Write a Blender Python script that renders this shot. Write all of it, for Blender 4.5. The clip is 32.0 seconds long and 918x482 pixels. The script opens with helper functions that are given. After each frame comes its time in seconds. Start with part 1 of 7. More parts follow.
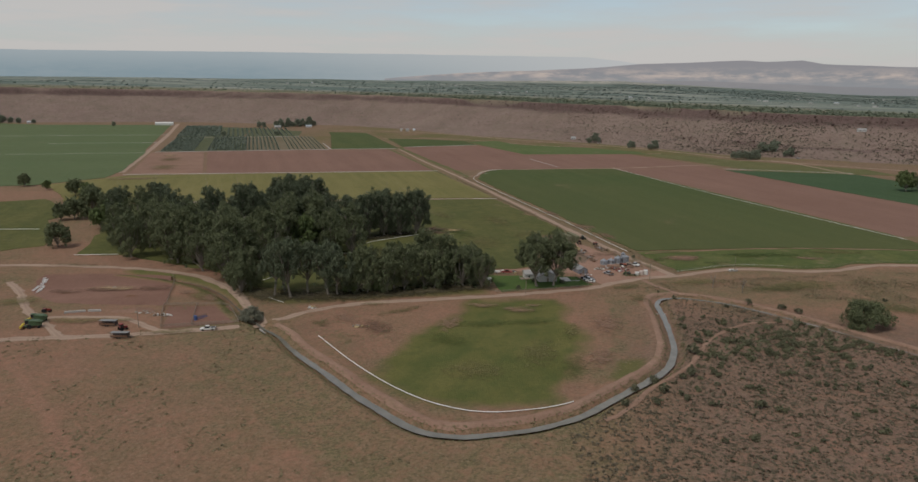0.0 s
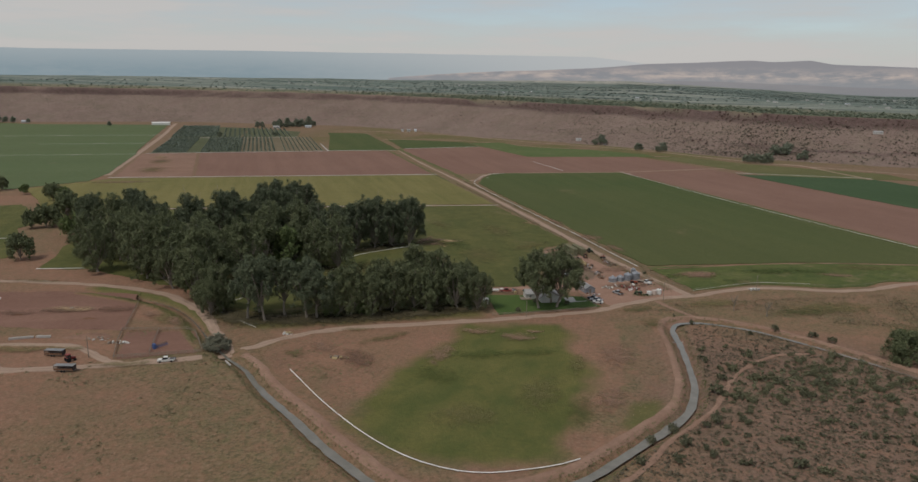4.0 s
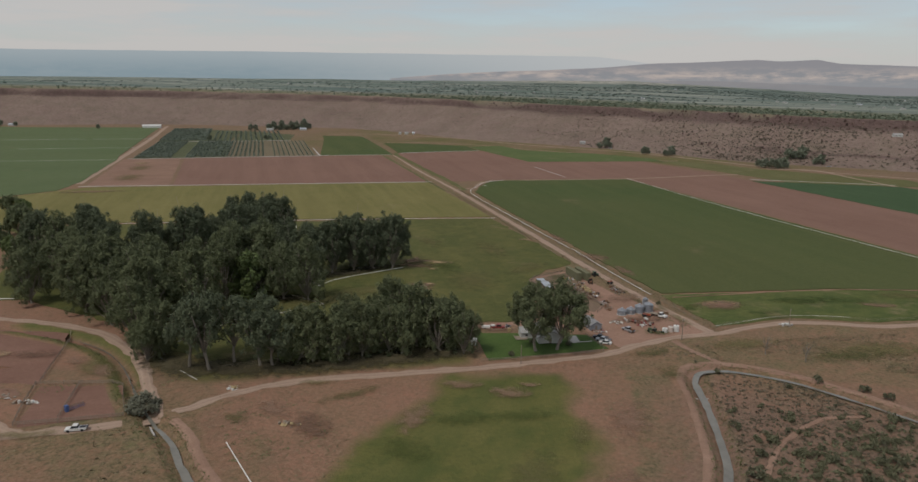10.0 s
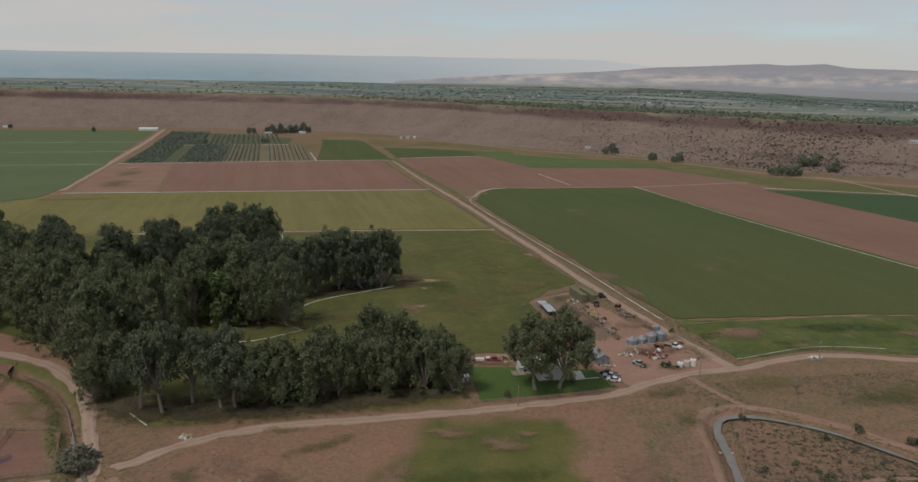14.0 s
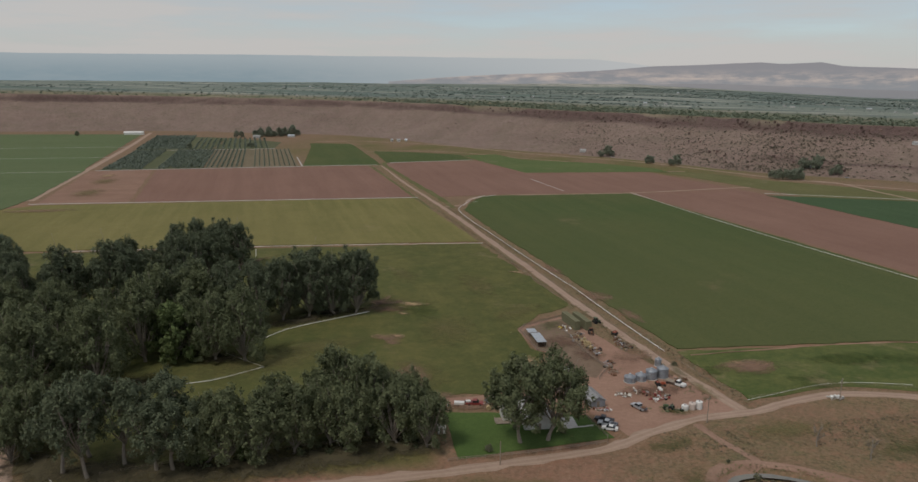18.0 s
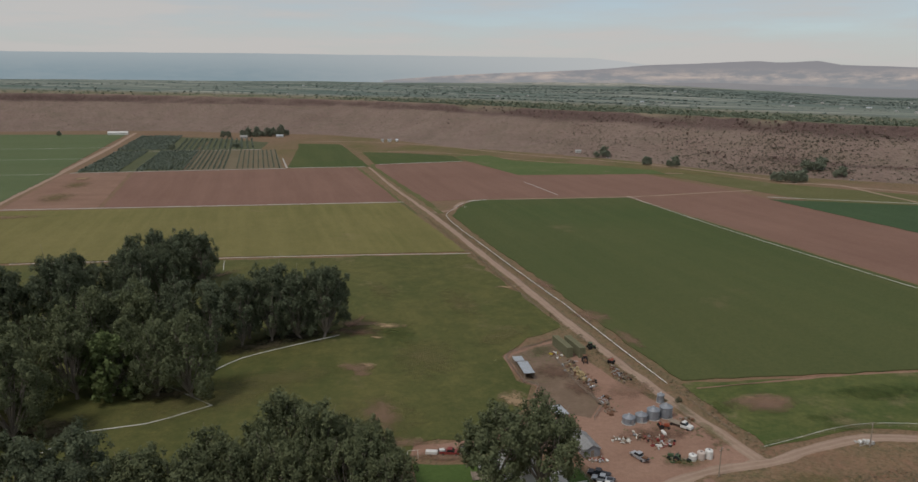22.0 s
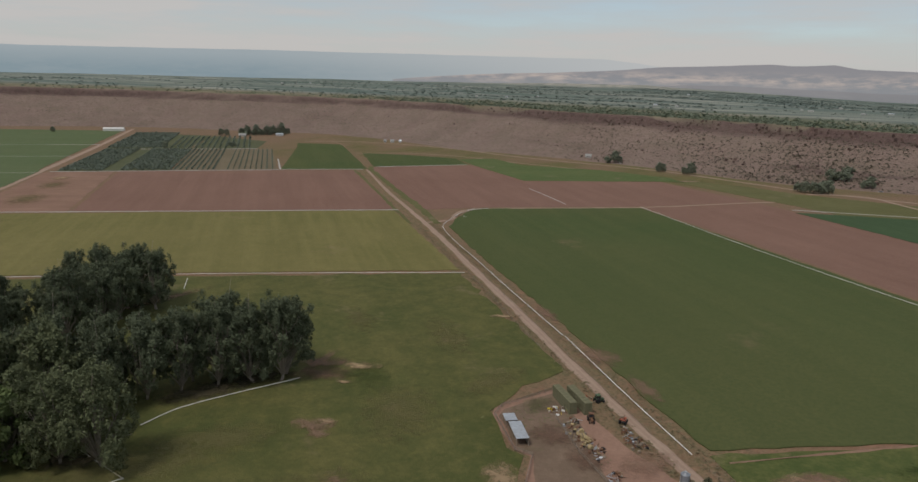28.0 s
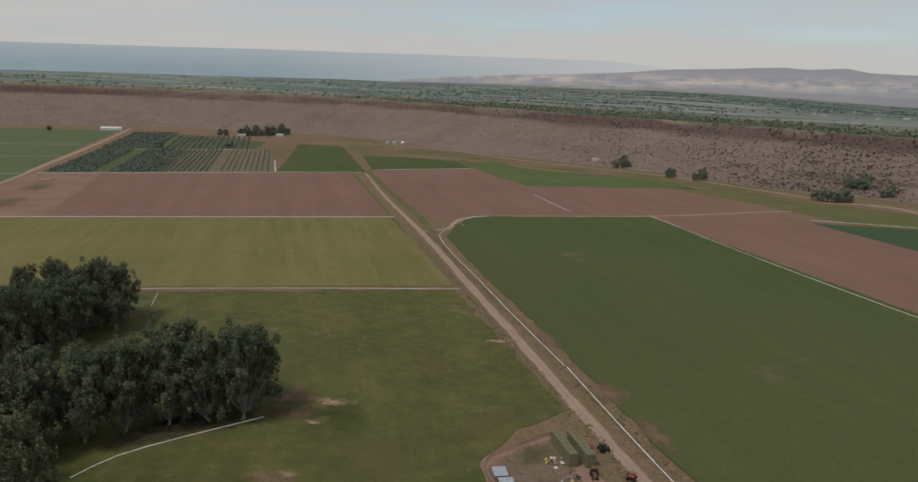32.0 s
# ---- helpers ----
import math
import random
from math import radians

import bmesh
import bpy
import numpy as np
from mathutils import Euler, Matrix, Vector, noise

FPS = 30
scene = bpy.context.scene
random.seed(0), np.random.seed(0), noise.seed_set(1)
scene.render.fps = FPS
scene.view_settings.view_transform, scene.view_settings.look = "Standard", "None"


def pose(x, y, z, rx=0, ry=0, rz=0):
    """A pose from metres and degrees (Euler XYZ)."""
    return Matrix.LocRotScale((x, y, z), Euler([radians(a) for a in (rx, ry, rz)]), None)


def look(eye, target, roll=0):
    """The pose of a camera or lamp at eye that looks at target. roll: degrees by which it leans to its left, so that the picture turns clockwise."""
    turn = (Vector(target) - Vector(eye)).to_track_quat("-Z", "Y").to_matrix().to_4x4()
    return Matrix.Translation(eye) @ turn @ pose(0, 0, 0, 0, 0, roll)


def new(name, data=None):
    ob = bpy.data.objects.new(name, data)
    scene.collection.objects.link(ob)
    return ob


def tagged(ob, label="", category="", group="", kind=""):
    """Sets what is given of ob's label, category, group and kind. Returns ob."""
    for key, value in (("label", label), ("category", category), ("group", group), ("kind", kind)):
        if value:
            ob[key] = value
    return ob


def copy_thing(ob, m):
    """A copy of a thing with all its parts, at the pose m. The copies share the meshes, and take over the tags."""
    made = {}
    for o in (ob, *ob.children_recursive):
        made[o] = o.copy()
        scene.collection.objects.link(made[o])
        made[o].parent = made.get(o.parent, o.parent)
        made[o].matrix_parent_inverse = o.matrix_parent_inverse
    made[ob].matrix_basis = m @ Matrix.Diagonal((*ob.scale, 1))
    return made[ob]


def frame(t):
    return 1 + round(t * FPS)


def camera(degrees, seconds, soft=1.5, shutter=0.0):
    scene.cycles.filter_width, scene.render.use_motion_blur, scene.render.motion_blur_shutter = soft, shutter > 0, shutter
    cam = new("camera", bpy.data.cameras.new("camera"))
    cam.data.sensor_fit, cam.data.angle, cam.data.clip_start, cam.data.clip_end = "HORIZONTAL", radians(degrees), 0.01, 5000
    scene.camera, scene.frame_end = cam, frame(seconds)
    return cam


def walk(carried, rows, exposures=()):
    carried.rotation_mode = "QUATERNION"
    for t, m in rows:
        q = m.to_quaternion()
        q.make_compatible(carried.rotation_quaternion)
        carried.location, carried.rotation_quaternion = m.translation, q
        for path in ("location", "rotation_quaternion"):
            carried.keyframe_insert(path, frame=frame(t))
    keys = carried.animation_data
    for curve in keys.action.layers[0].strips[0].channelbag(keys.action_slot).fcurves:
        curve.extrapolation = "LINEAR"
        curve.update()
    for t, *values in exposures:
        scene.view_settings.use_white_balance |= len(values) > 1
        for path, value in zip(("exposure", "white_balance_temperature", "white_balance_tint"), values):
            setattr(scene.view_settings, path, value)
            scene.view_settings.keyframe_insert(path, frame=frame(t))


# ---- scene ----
cam = camera(65.5, 32.0)
PATH = [
    (0, (1.817, -17.836, 94.99), (1.489, -15.912, 94.554), 0.7),
    (0.5, (1.265, -13.745, 95.129), (0.939, -11.82, 94.693), 0.8),
    (1, (1.378, -9.606, 95.198), (1.052, -7.682, 94.762), 0.7),
    (2, (0.988, -0.969, 95.158), (0.659, 0.955, 94.721), 0.7),
    (3, (0.736, 7.373, 95.006), (0.402, 9.296, 94.57), 0.8),
    (3.5, (0.66, 11.563, 95.031), (0.322, 13.486, 94.595), 0.8),
    (5.5, (0.477, 27.316, 96.01), (0.133, 29.235, 95.565), 0.9),
    (6, (0.585, 31.279, 96.231), (0.239, 33.198, 95.785), 0.8),
    (7, (0.228, 39.483, 96.389), (-0.12, 41.401, 95.941), 0.7),
    (8, (-0.127, 47.761, 96.253), (-0.475, 49.68, 95.808), 0.8),
    (9, (-0.136, 55.612, 96.12), (-0.484, 57.531, 95.679), 0.8),
    (10, (-0.234, 63.475, 96.432), (-0.585, 65.395, 95.995), 0.7),
    (11, (-0.372, 71.245, 96.579), (-0.728, 73.165, 96.144), 0.8),
    (12, (-0.631, 78.668, 96.255), (-0.991, 80.588, 95.824), 1.0),
    (13, (-1.205, 86.627, 96.222), (-1.568, 88.546, 95.792), 0.9),
    (14, (-1.303, 94.233, 96.814), (-1.666, 96.152, 96.385), 0.9),
    (14.5, (-1.23, 98.151, 96.896), (-1.593, 100.071, 96.467), 0.9),
    (16.5, (-0.885, 113.473, 97.983), (-1.244, 115.393, 97.554), 0.8),
    (17, (-0.826, 117.251, 98.573), (-1.185, 119.172, 98.143), 0.7),
    (18, (-0.504, 125.019, 99.767), (-0.858, 126.94, 99.337), 0.6),
    (19, (-0.017, 133.336, 99.95), (-0.368, 135.258, 99.52), 0.4),
    (20, (0.211, 141.191, 99.93), (-0.136, 143.113, 99.501), 0.4),
    (21, (0.204, 149.123, 99.881), (-0.141, 151.046, 99.45), 0.5),
    (22, (0.24, 157.469, 99.782), (-0.104, 159.391, 99.349), 0.6),
    (23, (0.338, 165.557, 99.879), (-0.007, 167.478, 99.442), 0.7),
    (24, (0.352, 173.358, 100.0), (0.006, 175.278, 99.563), 0.8),
    (25, (0.346, 181.372, 99.863), (-0.006, 183.292, 99.425), 1.0),
    (25.5, (0.43, 185.369, 99.978), (0.076, 187.287, 99.539), 1.1),
    (27.5, (-0.266, 200.889, 99.543), (-0.63, 202.806, 99.107), 1.4),
    (28, (-0.196, 204.748, 99.327), (-0.564, 206.665, 98.893), 1.4),
    (29, (0.198, 211.783, 99.929), (-0.174, 213.699, 99.492), 1.5),
    (30, (0.228, 219.118, 99.838), (-0.148, 221.033, 99.401), 1.5),
    (31, (0.11, 226.734, 99.69), (-0.271, 228.649, 99.253), 1.6),
    (31.5, (0.051, 231.136, 99.534), (-0.333, 233.05, 99.099), 1.7),
    (32, (-0.308, 235.459, 99.287), (-0.694, 237.373, 98.855), 1.8),
]
walk(cam, [(t, look(eye, target, roll)) for t, eye, target, roll in PATH])


# ---- sky and light ----
SUN_EL, SUN_AZ = 58.0, 215.0
world = bpy.data.worlds.new("overcast_sky")
scene.world = world
world.use_nodes = True
wn = world.node_tree
wn.nodes.clear()


def wnode(kind, **props):
    n = wn.nodes.new(kind)
    for k, v in props.items():
        n.inputs[k].default_value = v
    return n


w_out = wnode("ShaderNodeOutputWorld")
w_sky = wnode("ShaderNodeTexSky")
w_sky.sky_type = "NISHITA"
w_sky.sun_disc = False
w_sky.sun_elevation, w_sky.sun_rotation = radians(SUN_EL), radians(SUN_AZ)
w_bg = wnode("ShaderNodeBackground", Strength=0.14)
w_cloud_bg = wnode("ShaderNodeBackground", Strength=0.555)
w_coord = wnode("ShaderNodeTexCoord")
w_map = wnode("ShaderNodeMapping")
w_map.inputs["Scale"].default_value = (1.5, 1.5, 13.0)
w_map.inputs["Location"].default_value = (0.7, 0.3, 0.4)
w_noise = wnode("ShaderNodeTexNoise", Scale=1.9, Detail=7.0, Roughness=0.58)
w_ramp = wnode("ShaderNodeValToRGB")
w_ramp.color_ramp.elements[0].position, w_ramp.color_ramp.elements[0].color = 0.36, (0.55, 0.55, 0.55, 1)
w_ramp.color_ramp.elements[1].position, w_ramp.color_ramp.elements[1].color = 0.62, (0.95, 0.95, 0.95, 1)
w_tone = wnode("ShaderNodeValToRGB")
w_tone.color_ramp.elements[0].position, w_tone.color_ramp.elements[0].color = 0.36, (0.64, 0.69, 0.74, 1)
w_tone.color_ramp.elements[1].position, w_tone.color_ramp.elements[1].color = 0.62, (0.93, 0.90, 0.88, 1)
w_mix = wnode("ShaderNodeMixShader")
w_sep = wnode("ShaderNodeSeparateXYZ")
w_low = wnode("ShaderNodeMapRange")
w_low.inputs["From Min"].default_value, w_low.inputs["From Max"].default_value = 0.12, 0.035
w_add = wnode("ShaderNodeMath")
w_add.operation = "MULTIPLY_ADD"
w_add.inputs[1].default_value = 0.07
wn.links.new(w_coord.outputs["Generated"], w_sep.inputs[0])
wn.links.new(w_sep.outputs[2], w_low.inputs["Value"])
wn.links.new(w_low.outputs[0], w_add.inputs[0])
wn.links.new(w_noise.outputs[0], w_add.inputs[2])
for a, b in ((w_coord.outputs["Generated"], w_map.inputs["Vector"]), (w_map.outputs[0], w_noise.inputs["Vector"]), (w_add.outputs[0], w_ramp.inputs[0]),
             (w_add.outputs[0], w_tone.inputs[0]), (w_sky.outputs[0], w_bg.inputs["Color"]), (w_tone.outputs[0], w_cloud_bg.inputs["Color"]),
             (w_ramp.outputs[0], w_mix.inputs[0]), (w_bg.outputs[0], w_mix.inputs[1]), (w_cloud_bg.outputs[0], w_mix.inputs[2]), (w_mix.outputs[0], w_out.inputs[0])):
    wn.links.new(a, b)

sun_data = bpy.data.lights.new("sun", "SUN")
sun_data.energy, sun_data.angle, sun_data.color = 1.68, radians(14), (1.0, 0.94, 0.86)
sun = new("sun", sun_data)
_e, _a = radians(SUN_EL), radians(SUN_AZ)
sun.matrix_world = look((0, 0, 0), (-math.sin(_a) * math.cos(_e), -math.cos(_a) * math.cos(_e), -math.sin(_e)))


# ---- materials ----
class Mat:
    """A small wrapper that builds a procedural material."""

    def __init__(self, name, rough=0.9, metal=0.0, spec=0.3):
        self.m = bpy.data.materials.new(name)
        self.m.use_nodes = True
        self.t = self.m.node_tree
        self.b = self.t.nodes["Principled BSDF"]
        self.b.inputs["Roughness"].default_value = rough
        self.b.inputs["Metallic"].default_value = metal
        self.b.inputs["Specular IOR Level"].default_value = spec
        self._co = None

    def n(self, kind, **props):
        node = self.t.nodes.new(kind)
        for k, v in props.items():
            node.inputs[k].default_value = v
        return node

    def link(self, a, b):
        self.t.links.new(a, b)
        return self

    def co(self, scale=(1, 1, 1), turn=0.0, which="Object"):
        c = self.n("ShaderNodeTexCoord")
        r = self.n("ShaderNodeMapping")
        r.inputs["Rotation"].default_value = (0, 0, radians(-turn))
        m = self.n("ShaderNodeMapping")
        m.inputs["Scale"].default_value = scale
        self.link(c.outputs[which], r.inputs["Vector"])
        self.link(r.outputs[0], m.inputs["Vector"])
        return m.outputs[0]

    def noise(self, scale, detail=4.0, rough=0.6, vec=None, lo=0.3, hi=0.7):
        x = self.n("ShaderNodeTexNoise", Scale=scale, Detail=detail, Roughness=rough)
        self.link(vec if vec is not None else self.co(), x.inputs["Vector"])
        r = self.n("ShaderNodeMapRange")
        r.inputs["From Min"].default_value, r.inputs["From Max"].default_value = lo, hi
        self.link(x.outputs[0], r.inputs["Value"])
        return r.outputs[0]

    def mix(self, fac, a, b, blend="MIX"):
        x = self.n("ShaderNodeMix")
        x.data_type, x.blend_type = "RGBA", blend
        for sock, v in ((x.inputs[0], fac), (x.inputs[6], a), (x.inputs[7], b)):
            if isinstance(v, (tuple, list)):
                sock.default_value = (*v, 1) if len(v) == 3 else v
            elif isinstance(v, (int, float)):
                sock.default_value = v
            else:
                self.link(v, sock)
        return x.outputs[2]

    def math(self, op, a, b=0.0):
        x = self.n("ShaderNodeMath")
        x.operation = op
        for sock, v in zip(x.inputs, (a, b)):
            if isinstance(v, (int, float)):
                sock.default_value = v
            else:
                self.link(v, sock)
        return x.outputs[0]

    def color(self, c):
        if isinstance(c, (tuple, list)):
            self.b.inputs["Base Color"].default_value = (*c, 1)
        else:
            self.link(c, self.b.inputs["Base Color"])
        return self

    def bump(self, h, strength=0.4, dist=0.1):
        x = self.n("ShaderNodeBump", Strength=strength, Distance=dist)
        self.link(h, x.inputs["Height"])
        self.link(x.outputs[0], self.b.inputs["Normal"])
        return self

    def random(self):
        return self.n("ShaderNodeObjectInfo").outputs["Random"]

    def island(self):
        return self.n("ShaderNodeNewGeometry").outputs["Random Per Island"]

    def attr(self, name):
        x = self.n("ShaderNodeAttribute")
        x.attribute_name = name
        return x.outputs["Color"]


def shade(c, k):
    return tuple(v * k for v in c)


def plain(name, c, rough=0.7, metal=0.0, grain=3.0, spread=0.22):
    m = Mat(name, rough, metal)
    f = m.mix(m.noise(grain, 5), shade(c, 1 - spread), shade(c, 1 + spread))
    f = m.mix(m.math("MULTIPLY", m.noise(grain * 9, 3), 0.4), f, shade(c, 0.75))
    return m.color(f).m


def crop(name, c1, c2, bare, turn=26.0, row=0.0, bare_amt=0.0, patch=0.012, mottle=0.15, lines=0.32, thin=None):
    """Field cover: two crop tones, streaks along the rows, thin or bare patches."""
    m = Mat(name, 0.95, spec=0.1)
    big = m.noise(patch, 5, 0.62, lo=0.34, hi=0.66)
    col = m.mix(big, c1, c2)
    streak = m.noise(1.0, 3, 0.6, vec=m.co((0.012, 0.22, 1), turn), lo=0.35, hi=0.65)
    col = m.mix(m.math("MULTIPLY", streak, lines), col, shade(c2, 1.12))
    streak2 = m.noise(1.0, 2, 0.5, vec=m.co((0.004, 0.06, 1), turn), lo=0.4, hi=0.62)
    col = m.mix(m.math("MULTIPLY", streak2, 0.3), col, shade(c1, 0.8))
    col = m.mix(m.math("MULTIPLY", m.noise(0.11, 7, 0.74, vec=m.co((1, 1, 1), 50), lo=0.42, hi=0.6), mottle), col, shade(c1, 0.78))
    col = m.mix(m.math("MULTIPLY", m.noise(0.16, 6, 0.74, vec=m.co((1, 1, 1), 15), lo=0.48, hi=0.66), mottle), col, shade(c2, 1.15))
    if bare_amt:
        b = m.noise(patch * 1.7, 7, 0.68, vec=m.co((1, 1, 1), turn + 9), lo=0.66 - 0.22 * bare_amt, hi=0.76 - 0.12 * bare_amt)
        col = m.mix(m.math("MULTIPLY", b, 0.85), col, bare)
    if thin:
        # the stand grows sparser from y0 to y1
        y0, y1, pale, amount = thin
        sp = m.n("ShaderNodeSeparateXYZ")
        m.link(m.co(), sp.inputs[0])
        r = m.n("ShaderNodeMapRange")
        r.inputs["From Min"].default_value, r.inputs["From Max"].default_value = y0, y1
        m.link(m.math("ADD", sp.outputs[1], m.math("MULTIPLY", m.noise(0.012, 5, 0.65), 150.0)), r.inputs["Value"])
        col = m.mix(m.math("MULTIPLY", r.outputs[0], amount), col, pale)
    fine = m.noise(0.7, 5, 0.75, lo=0.36, hi=0.64)
    col = m.mix(m.math("MULTIPLY", fine, 0.42), col, shade(c1, 0.66))
    if row:
        w = m.n("ShaderNodeTexWave", Scale=row, Distortion=0.4)
        m.link(m.co((1, 1, 1), turn + 90), w.inputs["Vector"])
        col = m.mix(m.math("MULTIPLY", w.outputs[1], 0.07), col, shade(c1, 0.7))
    m.bump(m.noise(1.6, 4), 0.5, 0.25)
    return m.color(col).m


SOIL, RED, TAN = (0.215, 0.135, 0.095), (0.23, 0.125, 0.09), (0.33, 0.245, 0.185)


def ground_material():
    m = Mat("dry_rangeland", 0.97, spec=0.08)
    at = m.n("ShaderNodeAttribute")
    at.attribute_name = "cover"
    sep = m.n("ShaderNodeSeparateColor")
    m.link(at.outputs["Color"], sep.inputs[0])
    grass, sage, bare, lush = sep.outputs[0], sep.outputs[1], sep.outputs[2], at.outputs["Alpha"]
    col = m.mix(m.noise(0.018, 7, 0.68), (0.222, 0.124, 0.084), (0.262, 0.134, 0.088))
    col = m.mix(m.math("MULTIPLY", m.noise(0.13, 6, 0.72), 0.5), col, (0.285, 0.18, 0.122))
    col = m.mix(m.math("MULTIPLY", m.noise(0.055, 6, 0.7, lo=0.45, hi=0.68), 0.5), col, (0.15, 0.105, 0.07))
    col = m.mix(m.math("MULTIPLY", bare, 0.75), col, (0.275, 0.152, 0.103))
    dry = m.mix(m.noise(0.16, 6, 0.7), (0.112, 0.112, 0.05), (0.19, 0.16, 0.085))
    tuft = m.noise(0.24, 8, 0.75, lo=0.36, hi=0.62)
    big = m.noise(0.028, 6, 0.66, lo=0.3, hi=0.62)
    g = m.math("MULTIPLY", grass, m.math("ADD", m.math("MULTIPLY", tuft, 0.6), m.math("MULTIPLY", big, 0.45)))
    col = m.mix(g, col, dry)
    grey = m.mix(m.noise(0.3, 7, 0.72), (0.135, 0.092, 0.073), (0.205, 0.138, 0.108))
    col = m.mix(m.math("MULTIPLY", sage, 0.75), col, grey)
    dots = m.noise(0.33, 5, 0.6, lo=0.5, hi=0.68)
    col = m.mix(m.math("MULTIPLY", dots, 0.4), col, (0.11, 0.092, 0.054))
    grit = m.noise(1.1, 6, 0.75, lo=0.35, hi=0.68)
    col = m.mix(m.math("MULTIPLY", grit, 0.25), col, (0.125, 0.092, 0.062))
    mot = m.noise(0.75, 5, 0.68, vec=m.co((1, 1, 1), 65), lo=0.47, hi=0.59)
    col = m.mix(m.math("MULTIPLY", mot, m.math("ADD", m.math("MULTIPLY", grass, 0.42), 0.26)), col, (0.085, 0.076, 0.042))
    chip = m.noise(1.0, 5, 0.7, vec=m.co((1, 1, 1), 80), lo=0.53, hi=0.66)
    col = m.mix(m.math("MULTIPLY", chip, 0.34), col, (0.35, 0.25, 0.175))
    red = m.noise(0.2, 7, 0.75, vec=m.co((1, 1, 1), 25), lo=0.5, hi=0.68)
    col = m.mix(m.math("MULTIPLY", red, 0.55), col, (0.285, 0.148, 0.098))
    pale = m.noise(0.34, 6, 0.72, vec=m.co((1, 1, 1), 40), lo=0.54, hi=0.72)
    col = m.mix(m.math("MULTIPLY", pale, 0.36), col, (0.31, 0.21, 0.145))
    hay = m.mix(m.noise(0.04, 6, 0.65), (0.106, 0.108, 0.034), (0.165, 0.147, 0.053))
    hay = m.mix(m.math("MULTIPLY", m.noise(1.0, 4, 0.6, vec=m.co((0.09, 0.022, 1), -14), lo=0.42, hi=0.66), 0.55), hay, (0.076, 0.094, 0.03))
    hay = m.mix(m.math("MULTIPLY", m.noise(0.1, 7, 0.72, vec=m.co((1, 1, 1), 33), lo=0.46, hi=0.62), 0.5), hay, (0.062, 0.084, 0.026))
    hay = m.mix(m.math("MULTIPLY", m.noise(0.7, 5, 0.75, lo=0.38, hi=0.62), 0.35), hay, (0.06, 0.07, 0.025))
    col = m.mix(lush, col, hay)
    m.bump(m.noise(0.8, 5, 0.7), 0.6, 0.35)
    return m.color(col).m


def leaf_material(name, c1, c2, c3):
    m = Mat(name, 0.75, spec=0.2)
    col = m.mix(m.noise(0.75, 3, 0.6, lo=0.36, hi=0.64), c1, c2)
    col = m.mix(m.math("MULTIPLY", m.random(), 0.6), col, c3)
    col = m.mix(m.math("MULTIPLY", m.island(), 0.35), col, c2)
    col = m.mix(m.math("MULTIPLY", m.noise(0.2, 3), 0.4), col, shade(c1, 0.75))
    m.color(col)
    m.b.inputs["Subsurface Weight"].default_value = 0.0
    tr = m.n("ShaderNodeBsdfTranslucent")
    m.link(col, tr.inputs["Color"])
    mixer = m.n("ShaderNodeMixShader")
    mixer.inputs[0].default_value = 0.22
    m.link(m.b.outputs[0], mixer.inputs[1]).link(tr.outputs[0], mixer.inputs[2])
    m.link(mixer.outputs[0], m.t.nodes["Material Output"].inputs["Surface"])
    return m.m


def road_material():
    m = Mat("packed_dirt", 0.95, spec=0.1)
    uv = m.n("ShaderNodeUVMap")
    uv.uv_map = "across"
    sep = m.n("ShaderNodeSeparateXYZ")
    m.link(uv.outputs[0], sep.inputs[0])
    u = m.math("ABSOLUTE", m.math("SUBTRACT", sep.outputs[0], 0.5))
    track = m.math("SUBTRACT", 1.0, m.math("MULTIPLY", m.math("ABSOLUTE", m.math("SUBTRACT", u, 0.22)), 7.0))
    track = m.math("MAXIMUM", track, 0.0)
    col = m.mix(m.noise(0.12, 5), (0.262, 0.182, 0.135), (0.33, 0.238, 0.18))
    col = m.mix(m.math("MULTIPLY", track, 0.5), col, (0.38, 0.288, 0.225))
    col = m.mix(m.math("MULTIPLY", m.noise(0.9, 4, lo=0.5, hi=0.7), 0.35), col, (0.21, 0.16, 0.10))
    m.bump(m.noise(2.0, 4), 0.4, 0.1)
    return m.color(col).m


def water_material():
    m = Mat("ditch_water", 0.12, spec=0.5)
    m.color(m.mix(m.noise(0.25, 4), (0.13, 0.122, 0.10), (0.18, 0.168, 0.14)))
    m.bump(m.noise(2.2, 3), 0.12, 0.04)
    return m.m


